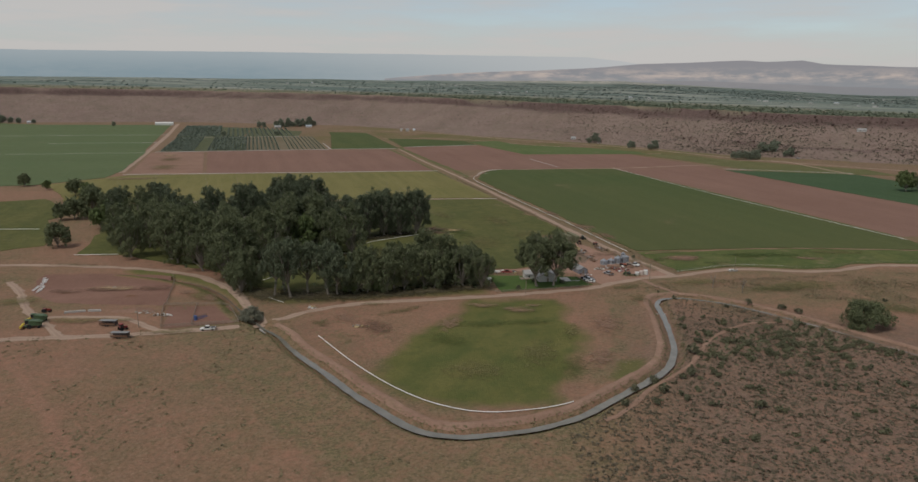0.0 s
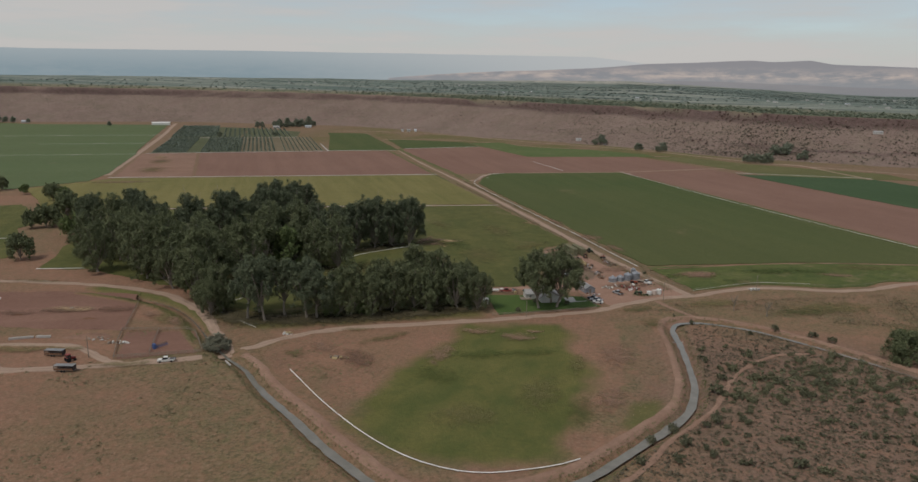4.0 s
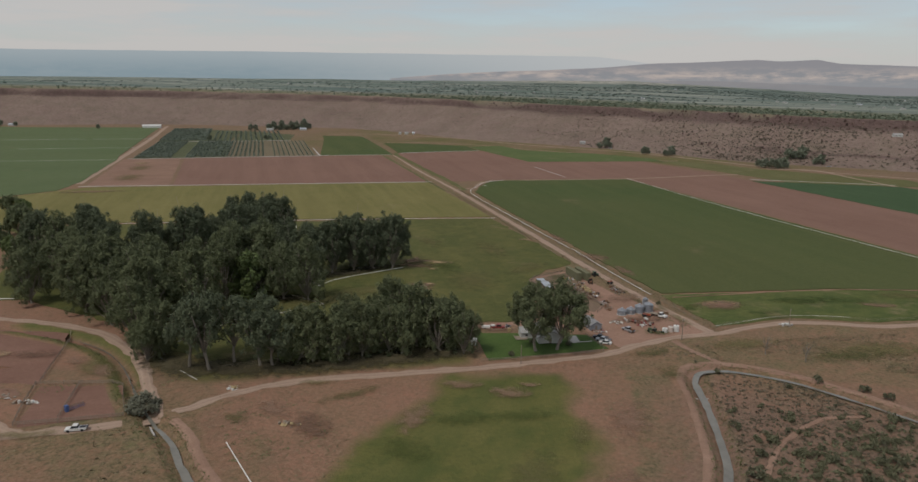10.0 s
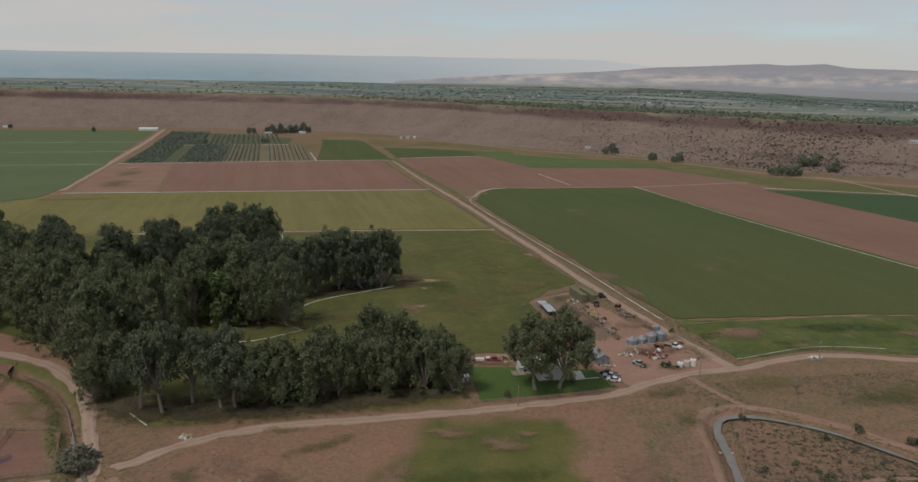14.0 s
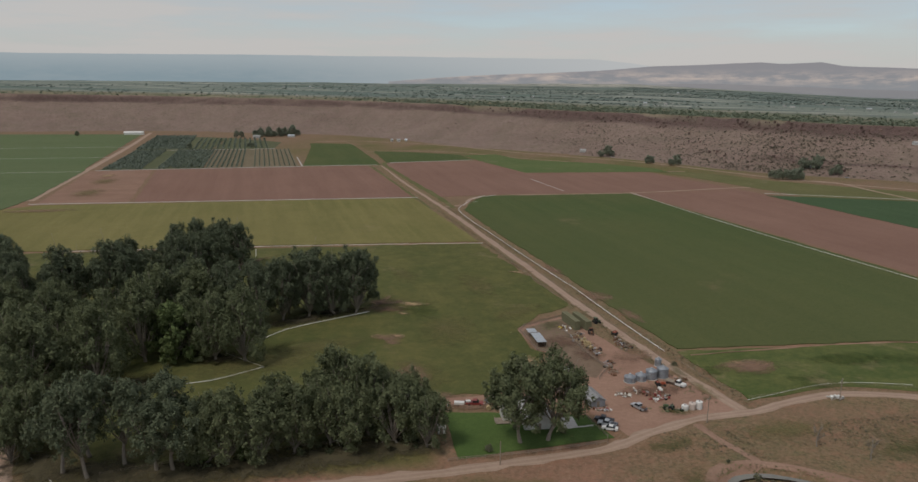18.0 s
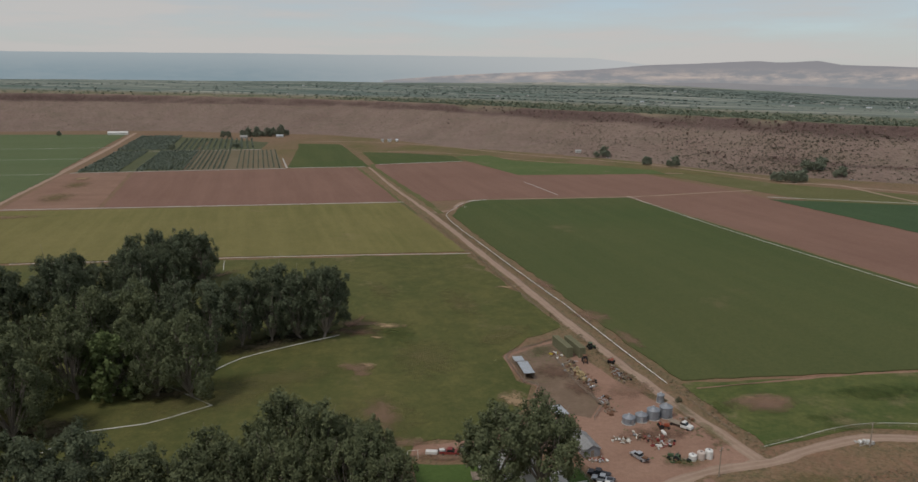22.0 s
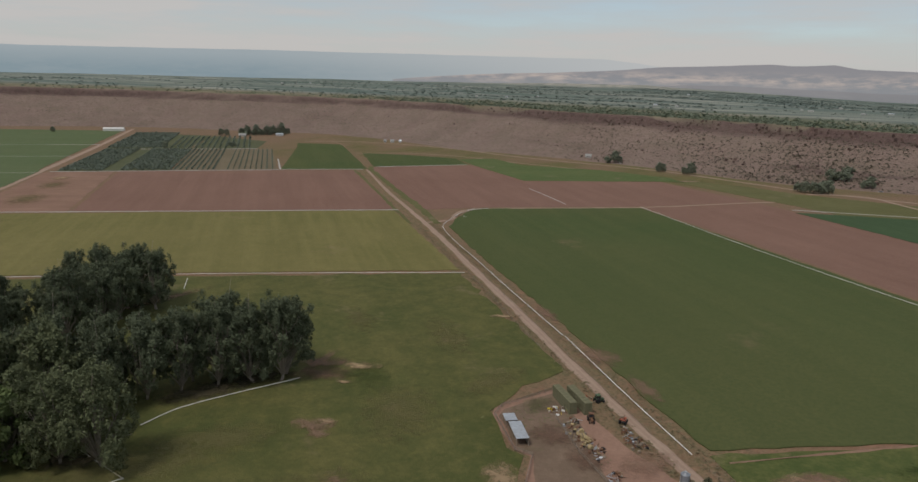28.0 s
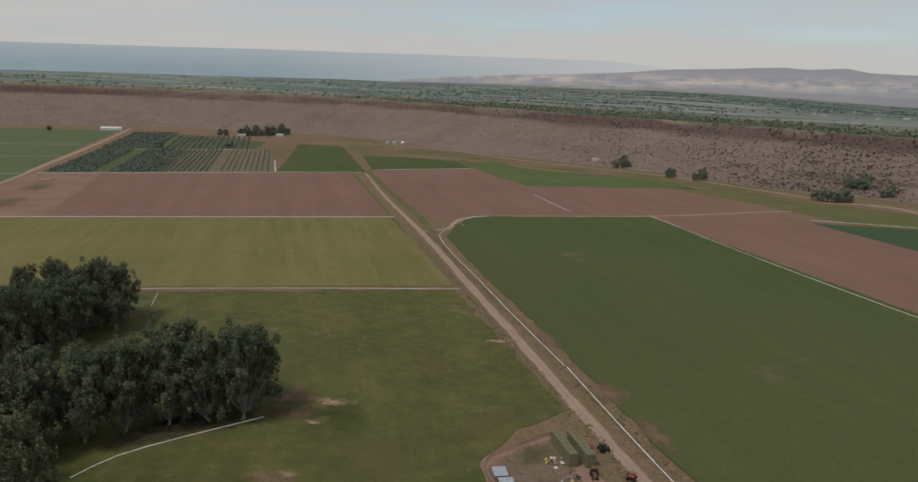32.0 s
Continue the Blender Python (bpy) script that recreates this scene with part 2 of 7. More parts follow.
def mesa_material():
    m = Mat("mesa_slope", 0.97, spec=0.06)
    sep = m.n("ShaderNodeSeparateColor")
    m.link(m.attr("cover"), sep.inputs[0])
    rock, top, green = sep.outputs[0], sep.outputs[1], sep.outputs[2]
    # Slope base leans greyer and bluer, distance haze put into the colour.
    col = m.mix(m.noise(0.006, 6, 0.65), (0.205, 0.148, 0.124), (0.252, 0.185, 0.155))
    col = m.mix(m.math("MULTIPLY", m.noise(0.05, 6, 0.7, lo=0.4, hi=0.68), 0.55), col, (0.18, 0.128, 0.106))
    gully = m.noise(1.0, 5, 0.65, vec=m.co((0.035, 0.004, 0.01), -14), lo=0.42, hi=0.7)
    col = m.mix(m.math("MULTIPLY", gully, 0.4), col, (0.265, 0.205, 0.165))
    olive = m.noise(0.03, 7, 0.72, lo=0.46, hi=0.66)
    col = m.mix(m.math("MULTIPLY", olive, 0.5), col, (0.155, 0.13, 0.092))
    speck = m.noise(0.4, 5, 0.7, lo=0.5, hi=0.66)
    col = m.mix(m.math("MULTIPLY", speck, 0.35), col, (0.125, 0.098, 0.078))
    rk = m.mix(m.noise(0.12, 6, 0.75), (0.075, 0.05, 0.047), (0.15, 0.103, 0.09))
    col = m.mix(rock, col, rk)
    dots = m.noise(0.22, 4, 0.6, lo=0.5, hi=0.66)
    col = m.mix(m.math("MULTIPLY", dots, 0.55), col, (0.11, 0.092, 0.07))
    plat = m.mix(m.noise(0.012, 6, 0.68), (0.085, 0.105, 0.052), (0.26, 0.21, 0.15))
    # Valley beyond the rim: haze is put into these grey-green tones.
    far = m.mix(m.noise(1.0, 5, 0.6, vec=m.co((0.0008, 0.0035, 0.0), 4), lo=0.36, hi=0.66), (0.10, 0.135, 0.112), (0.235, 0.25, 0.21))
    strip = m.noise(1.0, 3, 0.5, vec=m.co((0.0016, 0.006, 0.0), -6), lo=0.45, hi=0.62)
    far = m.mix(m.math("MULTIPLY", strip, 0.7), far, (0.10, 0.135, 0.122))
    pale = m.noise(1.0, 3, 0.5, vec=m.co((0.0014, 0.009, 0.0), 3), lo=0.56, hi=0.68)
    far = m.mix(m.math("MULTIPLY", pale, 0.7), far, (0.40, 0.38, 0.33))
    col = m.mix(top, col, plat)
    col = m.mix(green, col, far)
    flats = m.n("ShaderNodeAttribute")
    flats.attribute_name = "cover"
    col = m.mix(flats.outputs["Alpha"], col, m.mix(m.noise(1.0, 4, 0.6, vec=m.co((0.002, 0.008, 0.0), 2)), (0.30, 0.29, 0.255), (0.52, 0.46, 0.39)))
    m.bump(m.noise(0.12, 6, 0.7), 0.7, 2.0)
    return m.color(col).m


def glowing_haze_material(name, low, high, mark, k, right=None, band_at=None):
    # Self-lit distance: low, high and right carry haze in the colour.
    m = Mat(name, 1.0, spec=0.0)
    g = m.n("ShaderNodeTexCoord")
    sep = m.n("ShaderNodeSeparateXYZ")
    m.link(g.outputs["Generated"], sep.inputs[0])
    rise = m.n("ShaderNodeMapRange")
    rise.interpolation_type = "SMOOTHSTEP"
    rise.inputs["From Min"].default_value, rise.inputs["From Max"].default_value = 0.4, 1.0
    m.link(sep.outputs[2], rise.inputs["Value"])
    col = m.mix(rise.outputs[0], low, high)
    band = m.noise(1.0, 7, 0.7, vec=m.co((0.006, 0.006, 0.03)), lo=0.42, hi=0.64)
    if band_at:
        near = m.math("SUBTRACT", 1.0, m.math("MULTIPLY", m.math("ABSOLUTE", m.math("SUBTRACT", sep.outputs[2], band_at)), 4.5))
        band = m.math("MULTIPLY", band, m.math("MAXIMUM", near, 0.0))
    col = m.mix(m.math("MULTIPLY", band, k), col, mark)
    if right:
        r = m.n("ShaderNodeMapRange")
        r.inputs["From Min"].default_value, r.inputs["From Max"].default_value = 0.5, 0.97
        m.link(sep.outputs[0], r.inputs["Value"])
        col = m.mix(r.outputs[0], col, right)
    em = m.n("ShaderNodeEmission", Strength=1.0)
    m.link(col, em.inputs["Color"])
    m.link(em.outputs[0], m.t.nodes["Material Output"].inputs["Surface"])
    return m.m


M_GROUND = ground_material()
M_ROAD = road_material()


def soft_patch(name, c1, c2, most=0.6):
    """A thin worn, lush or shade-darkened patch that fades out at an uneven edge."""
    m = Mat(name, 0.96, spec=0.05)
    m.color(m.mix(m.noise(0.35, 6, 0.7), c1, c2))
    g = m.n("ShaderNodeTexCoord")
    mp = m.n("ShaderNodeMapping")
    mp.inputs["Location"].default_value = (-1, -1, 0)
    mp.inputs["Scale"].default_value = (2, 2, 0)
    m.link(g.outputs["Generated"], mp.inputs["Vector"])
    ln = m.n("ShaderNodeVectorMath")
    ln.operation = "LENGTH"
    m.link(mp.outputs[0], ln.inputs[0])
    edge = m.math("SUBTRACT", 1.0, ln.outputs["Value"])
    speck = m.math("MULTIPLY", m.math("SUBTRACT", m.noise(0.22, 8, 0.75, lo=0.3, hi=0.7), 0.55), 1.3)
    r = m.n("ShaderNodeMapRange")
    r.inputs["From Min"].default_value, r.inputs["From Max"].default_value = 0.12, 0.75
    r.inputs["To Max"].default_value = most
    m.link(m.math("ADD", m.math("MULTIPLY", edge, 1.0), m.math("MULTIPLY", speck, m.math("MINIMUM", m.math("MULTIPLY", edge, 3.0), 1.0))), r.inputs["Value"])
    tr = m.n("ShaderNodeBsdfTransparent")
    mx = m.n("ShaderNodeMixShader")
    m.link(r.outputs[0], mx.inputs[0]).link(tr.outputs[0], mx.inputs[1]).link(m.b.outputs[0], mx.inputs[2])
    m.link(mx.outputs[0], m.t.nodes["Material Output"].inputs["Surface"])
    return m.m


M_PATCH_SAND = soft_patch("worn_sandy_earth", (0.27, 0.19, 0.115), (0.36, 0.26, 0.16), 0.8)
M_PATCH_RED = soft_patch("worn_red_earth", (0.21, 0.13, 0.09), (0.27, 0.175, 0.125))
M_PATCH_LUSH = soft_patch("lush_dark_grass", (0.05, 0.076, 0.024), (0.075, 0.096, 0.03), 0.38)
M_PATCH_DRY = soft_patch("dry_olive_grass", (0.125, 0.118, 0.048), (0.175, 0.152, 0.07), 0.5)
# This dark tone holds canopy shade as well as leaf litter and weeds.
M_PATCH_LITTER_SHADE = soft_patch("leaf_litter_and_weeds", (0.062, 0.055, 0.034), (0.095, 0.08, 0.048), 0.95)
M_PATCH_DARK = soft_patch("dark_trampled_earth", (0.13, 0.08, 0.058), (0.18, 0.11, 0.078))
M_WATER = water_material()
M_MESA = mesa_material()
M_LEAF = leaf_material("cottonwood_leaves", (0.078, 0.096, 0.048), (0.182, 0.2, 0.102), (0.127, 0.146, 0.077))
M_LEAF_DARK = leaf_material("dark_cottonwood_leaves", (0.066, 0.086, 0.05), (0.155, 0.175, 0.102), (0.106, 0.127, 0.077))
M_LEAF_BRIGHT = leaf_material("fresh_green_leaves", (0.085, 0.122, 0.042), (0.165, 0.2, 0.08), (0.125, 0.16, 0.062))
M_SHRUB = leaf_material("shrub_leaves", (0.105, 0.108, 0.066), (0.178, 0.176, 0.108), (0.138, 0.137, 0.085))
M_SAGE = leaf_material("sagebrush_leaves", (0.088, 0.074, 0.048), (0.165, 0.138, 0.092), (0.125, 0.104, 0.07))
M_SILVER = leaf_material("silvery_leaves", (0.16, 0.165, 0.115), (0.25, 0.25, 0.185), (0.205, 0.205, 0.15))
M_BARK = plain("cottonwood_bark", (0.225, 0.195, 0.16), 0.95, grain=2)
M_PIPE = plain("white_pipe", (0.72, 0.70, 0.66), 0.5, grain=0.6, spread=0.1)
M_CROP_DEEP = crop("deep_green_crop", (0.06, 0.09, 0.03), (0.098, 0.103, 0.04), (0.20, 0.145, 0.09), 116, 0.0, 0.05, 0.006, thin=(800, 460, (0.115, 0.106, 0.045), 0.4))
M_CROP_EAST = crop("grazed_pasture", (0.064, 0.095, 0.028), (0.135, 0.134, 0.048), (0.25, 0.185, 0.115), 26, 0.0, 0.5, 0.03, 0.6)
M_CROP_BAND = crop("bright_meadow_grass", (0.084, 0.122, 0.042), (0.125, 0.142, 0.056), (0.2, 0.16, 0.1), 26, 0.0, 0.3, 0.012, 0.4)
# Far hay field: its green is paled, haze put into the crop tones.
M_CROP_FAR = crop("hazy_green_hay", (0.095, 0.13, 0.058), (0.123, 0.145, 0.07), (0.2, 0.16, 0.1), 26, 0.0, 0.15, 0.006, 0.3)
M_CROP_PASTURE = crop("green_pasture", (0.074, 0.088, 0.029), (0.142, 0.128, 0.047), (0.22, 0.165, 0.10), 116, 0.0, 0.32, 0.022, 0.5)
M_CROP_YELLOW = crop("yellowing_hay", (0.145, 0.138, 0.048), (0.20, 0.172, 0.068), (0.235, 0.18, 0.10), 116, 0.0, 0.22, 0.012, 0.2, 0.6)
M_CROP_BROWN = crop("ploughed_earth", (0.195, 0.112, 0.084), (0.235, 0.14, 0.106), (0.27, 0.17, 0.12), 116, 0.06, 0.0, 0.008)
M_CROP_TEAL = crop("blue_green_crop", (0.05, 0.084, 0.038), (0.062, 0.098, 0.046), (0.2, 0.15, 0.1), 116, 0.0, 0.0, 0.012)
M_CROP_DIRT = crop("bare_lot", (0.215, 0.128, 0.092), (0.285, 0.18, 0.13), (0.18, 0.13, 0.075), 26, 0.0, 0.35, 0.03)
M_CROP_OLIVE = crop("olive_meadow", (0.105, 0.108, 0.042), (0.15, 0.138, 0.062), (0.22, 0.17, 0.11), 116, 0.0, 0.3, 0.02)
M_ORCH_FLOOR = crop("shaded_orchard_grass", (0.082, 0.094, 0.05), (0.115, 0.118, 0.062), (0.19, 0.15, 0.10), 116, 0.0, 0.2, 0.02)
M_VINE_FLOOR = crop("tan_orchard_strips", (0.145, 0.122, 0.075), (0.185, 0.148, 0.098), (0.26, 0.2, 0.14), 116, 0.0, 0.3, 0.02)
M_CORRAL = crop("grey_brown_corral_earth", (0.175, 0.125, 0.088), (0.225, 0.16, 0.115), (0.12, 0.112, 0.06), 26, 0.0, 0.45, 0.05, 0.5)
M_YARD = crop("red_packed_yard", (0.265, 0.158, 0.113), (0.34, 0.216, 0.16), (0.20, 0.12, 0.085), 26, 0.0, 0.3, 0.05)
M_FEEDLOT = crop("trampled_red_earth", (0.19, 0.105, 0.078), (0.24, 0.142, 0.106), (0.15, 0.085, 0.062), 26, 0.0, 0.3, 0.03)
M_LAWN = crop("watered_lawn", (0.062, 0.105, 0.028), (0.088, 0.128, 0.038), (0.12, 0.11, 0.05), 30, 0.0, 0.12, 0.06)


# ---- geometry helpers ----
def link_mesh(name, verts, faces, material=None, parent=None, smooth=False):
    me = bpy.data.meshes.new(name)
    me.from_pydata([tuple(v) for v in verts], [], [tuple(f) for f in faces])
    if material:
        me.materials.append(material)
    if smooth:
        me.polygons.foreach_set("use_smooth", [True] * len(me.polygons))
    ob = new(name, me)
    if parent:
        ob.parent = parent
    return ob


def quad_cloud(name, quads, material):
    """A mesh from an array of separate faces, shape (n, corners, 3)."""
    n, k = quads.shape[:2]
    me = bpy.data.meshes.new(name)
    me.vertices.add(k * n)
    me.vertices.foreach_set("co", np.asarray(quads, np.float32).ravel())
    me.loops.add(k * n)
    me.loops.foreach_set("vertex_index", np.arange(k * n, dtype=np.int32))
    me.polygons.add(n)
    me.polygons.foreach_set("loop_start", np.arange(0, k * n, k, dtype=np.int32))
    me.materials.append(material)
    me.update(calc_edges=True)
    return me


def curve_points(pts, step):
    """Evenly spaced points on a smooth line through pts."""
    p = [np.array(q, float) for q in pts]
    p = [2 * p[0] - p[1]] + p + [2 * p[-1] - p[-2]]
    out = []
    for a, b, c, d in zip(p, p[1:], p[2:], p[3:]):
        k = max(2, int(np.linalg.norm(c - b) / step))
        for t in np.arange(k) / k:
            out.append(0.5 * (2 * b + (c - a) * t + (2 * a - 5 * b + 4 * c - d) * t * t + (3 * b - a - 3 * c + d) * t**3))
    out.append(p[-2])
    return np.array(out)


def line_distance(x, y, pts):
    """Distance from points to a polyline, with the side (positive to the left of its way)."""
    best = np.full(x.shape, 1e9)
    side = np.zeros(x.shape)
    for (ax, ay), (bx, by) in zip(pts[:-1], pts[1:]):
        dx, dy = bx - ax, by - ay
        l2 = dx * dx + dy * dy
        t = np.clip(((x - ax) * dx + (y - ay) * dy) / l2, 0, 1)
        ox, oy = x - ax - t * dx, y - ay - t * dy
        d = np.hypot(ox, oy)
        m = d < best
        best[m] = d[m]
        side[m] = np.sign(dx * oy - dy * ox)[m]
    return best, side


def smooth_noise(x, y, scale, seed=0, octaves=4):
    """Cheap value noise for arrays, about -1 to 1."""
    rng = np.random.RandomState(seed)
    tot, amp, norm = 0.0, 1.0, 0.0
    for _ in range(octaves):
        tab = rng.rand(64, 64) * 2 - 1
        u, v = x / scale, y / scale
        i, j = np.floor(u).astype(int), np.floor(v).astype(int)
        fu, fv = u - i, v - j
        fu, fv = fu * fu * (3 - 2 * fu), fv * fv * (3 - 2 * fv)
        i0, i1, j0, j1 = i % 64, (i + 1) % 64, j % 64, (j + 1) % 64
        s = (tab[i0, j0] * (1 - fu) + tab[i1, j0] * fu) * (1 - fv) + (tab[i0, j1] * (1 - fu) + tab[i1, j1] * fu) * fv
        tot, norm, amp, scale = tot + amp * s, norm + amp, amp * 0.5, scale * 0.5
    return tot / norm


# ---- ground with the ditch cut into it ----
CANAL = curve_points([(-215, 293), (-190, 288), (-170, 280), (-153, 267), (-138, 251), (-121, 234), (-108, 223.5), (-100, 214), (-92, 206), (-78, 193.5), (-64.6, 180.5), (-55.5, 173), (-47.5, 166.5), (-41, 162),
                      (-35, 160), (-26.5, 160.2), (-17, 164), (-9, 167.5), (-1.3, 173), (6.3, 180), (11.4, 187), (17, 195), (25, 206.5), (31, 215), (36, 226), (38.8, 240), (39.3, 252), (39.3, 264), (39, 278), (38, 291), (38.2, 300), (41.5, 305.5),
                      (47, 308), (55, 308), (69.5, 303.5), (89.8, 288.7), (106, 274), (140, 240), (190, 200)], 4.0)


def ground_height(x, y):
    x, y = np.asarray(x, float), np.asarray(y, float)
    d, side = line_distance(x, y, CANAL)
    near = (x > -118) & (y < 312) & (x < 60)
    h = -1.5 * np.exp(-((d / 2.9) ** 4))
    h += np.where(near & (side > 0), 0.7 * np.exp(-(((d - 5.4) / 2.2) ** 2)), 0.3 * np.exp(-(((d - 5.0) / 2.0) ** 2)))
    rough = smooth_noise(x, y, 40, 3) * 0.25 + smooth_noise(x, y, 6, 5, 2) * 0.08
    wild = ((x > 35) & (y < 300)) | (y < 200)
    h += np.where(wild, rough * np.clip(d / 12, 0, 1), 0)
    hill = np.clip((x - 55) / 120, 0, 1) * np.clip((285 - y) / 120, 0, 1) * 2.5
    return h + hill * np.clip(d / 15, 0, 1)


def axis(parts):
    out = []
    for a, b, s in parts:
        out += list(np.arange(a, b, s))
    return np.array(out + [parts[-1][1]], float)


gx = axis([(-4900, -1400, 250), (-1400, -400, 40), (-400, -216, 8), (-216, 140, 1.6), (140, 400, 8), (400, 1400, 50), (1400, 4900, 250)])
gy = axis([(-1500, -100, 100), (-100, 40, 10), (40, 130, 3), (130, 330, 1.6), (330, 620, 8), (620, 1500, 30), (1500, 4900, 300)])
GX, GY = np.meshgrid(gx, gy)
GZ = ground_height(GX.ravel(), GY.ravel()).reshape(GX.shape)
nx, ny = len(gx), len(gy)
idx = np.arange(nx * ny).reshape(ny, nx)
gf = np.stack([idx[:-1, :-1], idx[:-1, 1:], idx[1:, 1:], idx[1:, :-1]], -1).reshape(-1, 4)
ground = link_mesh("ground", np.stack([GX, GY, GZ], -1).reshape(-1, 3).tolist(), gf.tolist(), M_GROUND, smooth=True)
tagged(ground, "dry reddish-brown rangeland soil with sparse grass", "ground", kind="structure")


def inside(x, y, poly):
    """Signed distance to a closed outline, positive within."""
    d, _ = line_distance(x, y, poly + poly[:1])
    hit = np.zeros(x.shape, bool)
    for (ax, ay), (bx, by) in zip(poly, poly[1:] + poly[:1]):
        cross = ((ay > y) != (by > y)) & (x < (bx - ax) * (y - ay) / (by - ay + 1e-9) + ax)
        hit ^= cross
    return np.where(hit, d, -d)


CRESCENT = [(-62, 194), (-58, 222), (-50, 262), (-44, 283), (-20, 291), (-4, 297), (3, 262), (6, 240), (0, 189), (-9, 180), (-19, 177), (-37, 178), (-50, 185)]


def cover_map(x, y):
    d, side = line_distance(x, y, CANAL)
    n = smooth_noise(x, y, 45, 11, 5)
    n2 = smooth_noise(x, y, 14, 12, 4)
    sage = np.clip((x - 12) / 30 + 0.3 * n, 0, 1) * np.clip((305 - y) / 30, 0, 1)
    outside = np.where(side < 0, 1.0, 0.0)
    grass = np.clip(0.38 + 1.2 * n + 0.4 * n2, 0, 1)
    grass = np.where((d < 45) & (outside > 0) & (y < 260) & (x < 20), np.clip(grass + 0.55 * (1 - d / 45), 0, 1), grass)
    bank = np.clip(1 - np.abs(d - 4.0) / 2.2, 0, 1)
    grass = np.maximum(grass * (1 - 0.6 * sage), bank)
    bare = np.clip(-n * 1.2 + 0.25 * n2 + 0.15, 0, 1)
    left = (x < 0) & (y < 235) & (outside > 0) & (d > 30)
    bare = np.where(left, np.clip(0.55 - n + 0.4 * n2, 0, 1), bare)
    grass = np.where(left, np.clip(0.12 + 1.0 * n + 0.35 * n2, 0, 1), grass)
    bend = (side > 0) & (x > -118) & (y < 300) & (x < 60)
    bare = np.where(bend & (d < 8) & (d > 3), 0.9, bare)
    weedy = np.clip(0.6 + 1.5 * n2, 0, 1)
    grass = np.where(bend & (d > 8) & (d < 22), weedy, grass)
    grass = np.where(bend & (d >= 22), np.clip(0.25 * weedy, 0, 1), grass)
    bare = np.where(bend & (d >= 22), np.clip(0.75 + 0.4 * n2, 0, 1), bare)
    lane = np.abs((x - 50) * 0.897 + (y - 347) * 0.441)
    old = line_distance(x, y, [(-196, 186), (-174, 171), (-164, 163), (-142, 145), (-122, 128), (-104, 112)])[0]
    grass = np.where(old < 2.2, 0.0, grass)
    bare = np.where(old < 2.2, 1.0, bare)
    verge = (lane < 15) & (y > 385)
    grass = np.where(verge, 0.95, grass)
    bare = np.where(verge, 0.1, bare)
    slope = (x > 35) & (y > 305) & (y < 385)
    grass = np.where(slope, np.clip(0.75 + 0.6 * n2, 0, 1), grass)
    bare = np.where(slope, 0.1, bare)
    far = (y > 620) & ~verge
    foot = np.clip(0.42 + 0.7 * n, 0, 0.75) * np.clip((y - 930) / 60, 0, 1) * np.clip((x + 520) / 80, 0, 1)
    lush = np.clip(0.5 + (inside(x, y, CRESCENT) + 6.0 * n2 + 4.0 * n) / 6.5, 0, 1)
    ditch = (x < -138) & (d < 7) & (y > 240) & (d > 1.5)
    lush = np.where(ditch, np.clip(1.1 - np.abs(d - 4) / 3.5, 0, 1), lush)
    lush = np.where(far, foot, lush)
    damp = inside(x, y, [(16, 205), (26, 212), (27, 228), (18, 222)])
    lush = np.maximum(lush, np.clip(0.4 + (damp + 3 * n2) / 4, 0, 0.8))
    under = inside(x, y, [(-158, 282), (-145, 271), (-122, 262), (-95, 273), (-60, 287), (-40, 296), (-44, 318), (-70, 305), (-95, 293), (-122, 277), (-146, 294)])
    lush = np.maximum(lush, np.clip(0.45 + (under + 3.5 * n2) / 7, 0, 0.8))
    return np.stack([np.where(far, 0.6, grass), np.where(far, 0.3, sage), np.where(far, 0.15, bare), lush], -1)


att = ground.data.color_attributes.new("cover", "FLOAT_COLOR", "POINT")
att.data.foreach_set("color", cover_map(GX.ravel(), GY.ravel()).astype(np.float32).ravel())


def ribbon(name, pts, width, material, lift=0.06, step=4.0, label="", category="road", kind="structure", jitter=0.25, cross=5, level=None):
    c = curve_points(pts, step)
    t = np.gradient(c, axis=0)
    t /= np.linalg.norm(t, axis=1)[:, None]
    side = np.stack([t[:, 1], -t[:, 0]], 1)
    w = np.broadcast_to(np.asarray(width, float), (len(c),)) if np.ndim(width) == 0 else np.interp(np.linspace(0, 1, len(c)), np.linspace(0, 1, len(width)), width)
    rng = np.random.RandomState(len(c))
    us = np.linspace(-0.5, 0.5, cross)
    rows = []
    for u in us:
        j = rng.randn(len(c)) * jitter * (abs(u) > 0.4)
        xy = c + side * (w * u + j)[:, None]
        z = ground_height(xy[:, 0], xy[:, 1]) + lift * (1.0 if abs(u) < 0.45 else 0.35)
        rows.append(np.c_[xy, z if level is None else np.full(len(c), level)])
    v = np.stack(rows, 1).reshape(-1, 3)
    i = np.arange(len(c) * cross).reshape(len(c), cross)
    f = np.stack([i[:-1, :-1], i[:-1, 1:], i[1:, 1:], i[1:, :-1]], -1).reshape(-1, 4)[:, ::-1]
    ob = link_mesh(name, v.tolist(), f.tolist(), material, smooth=True)
    uv = ob.data.uv_layers.new(name="across")
    loops = np.zeros(len(ob.data.loops), int)
    ob.data.loops.foreach_get("vertex_index", loops)
    uv.data.foreach_set("uv", np.stack([(us + 0.5)[loops % cross], loops // cross * step / 10], 1).astype(np.float32).ravel())
    return tagged(ob, label, category, kind=kind)


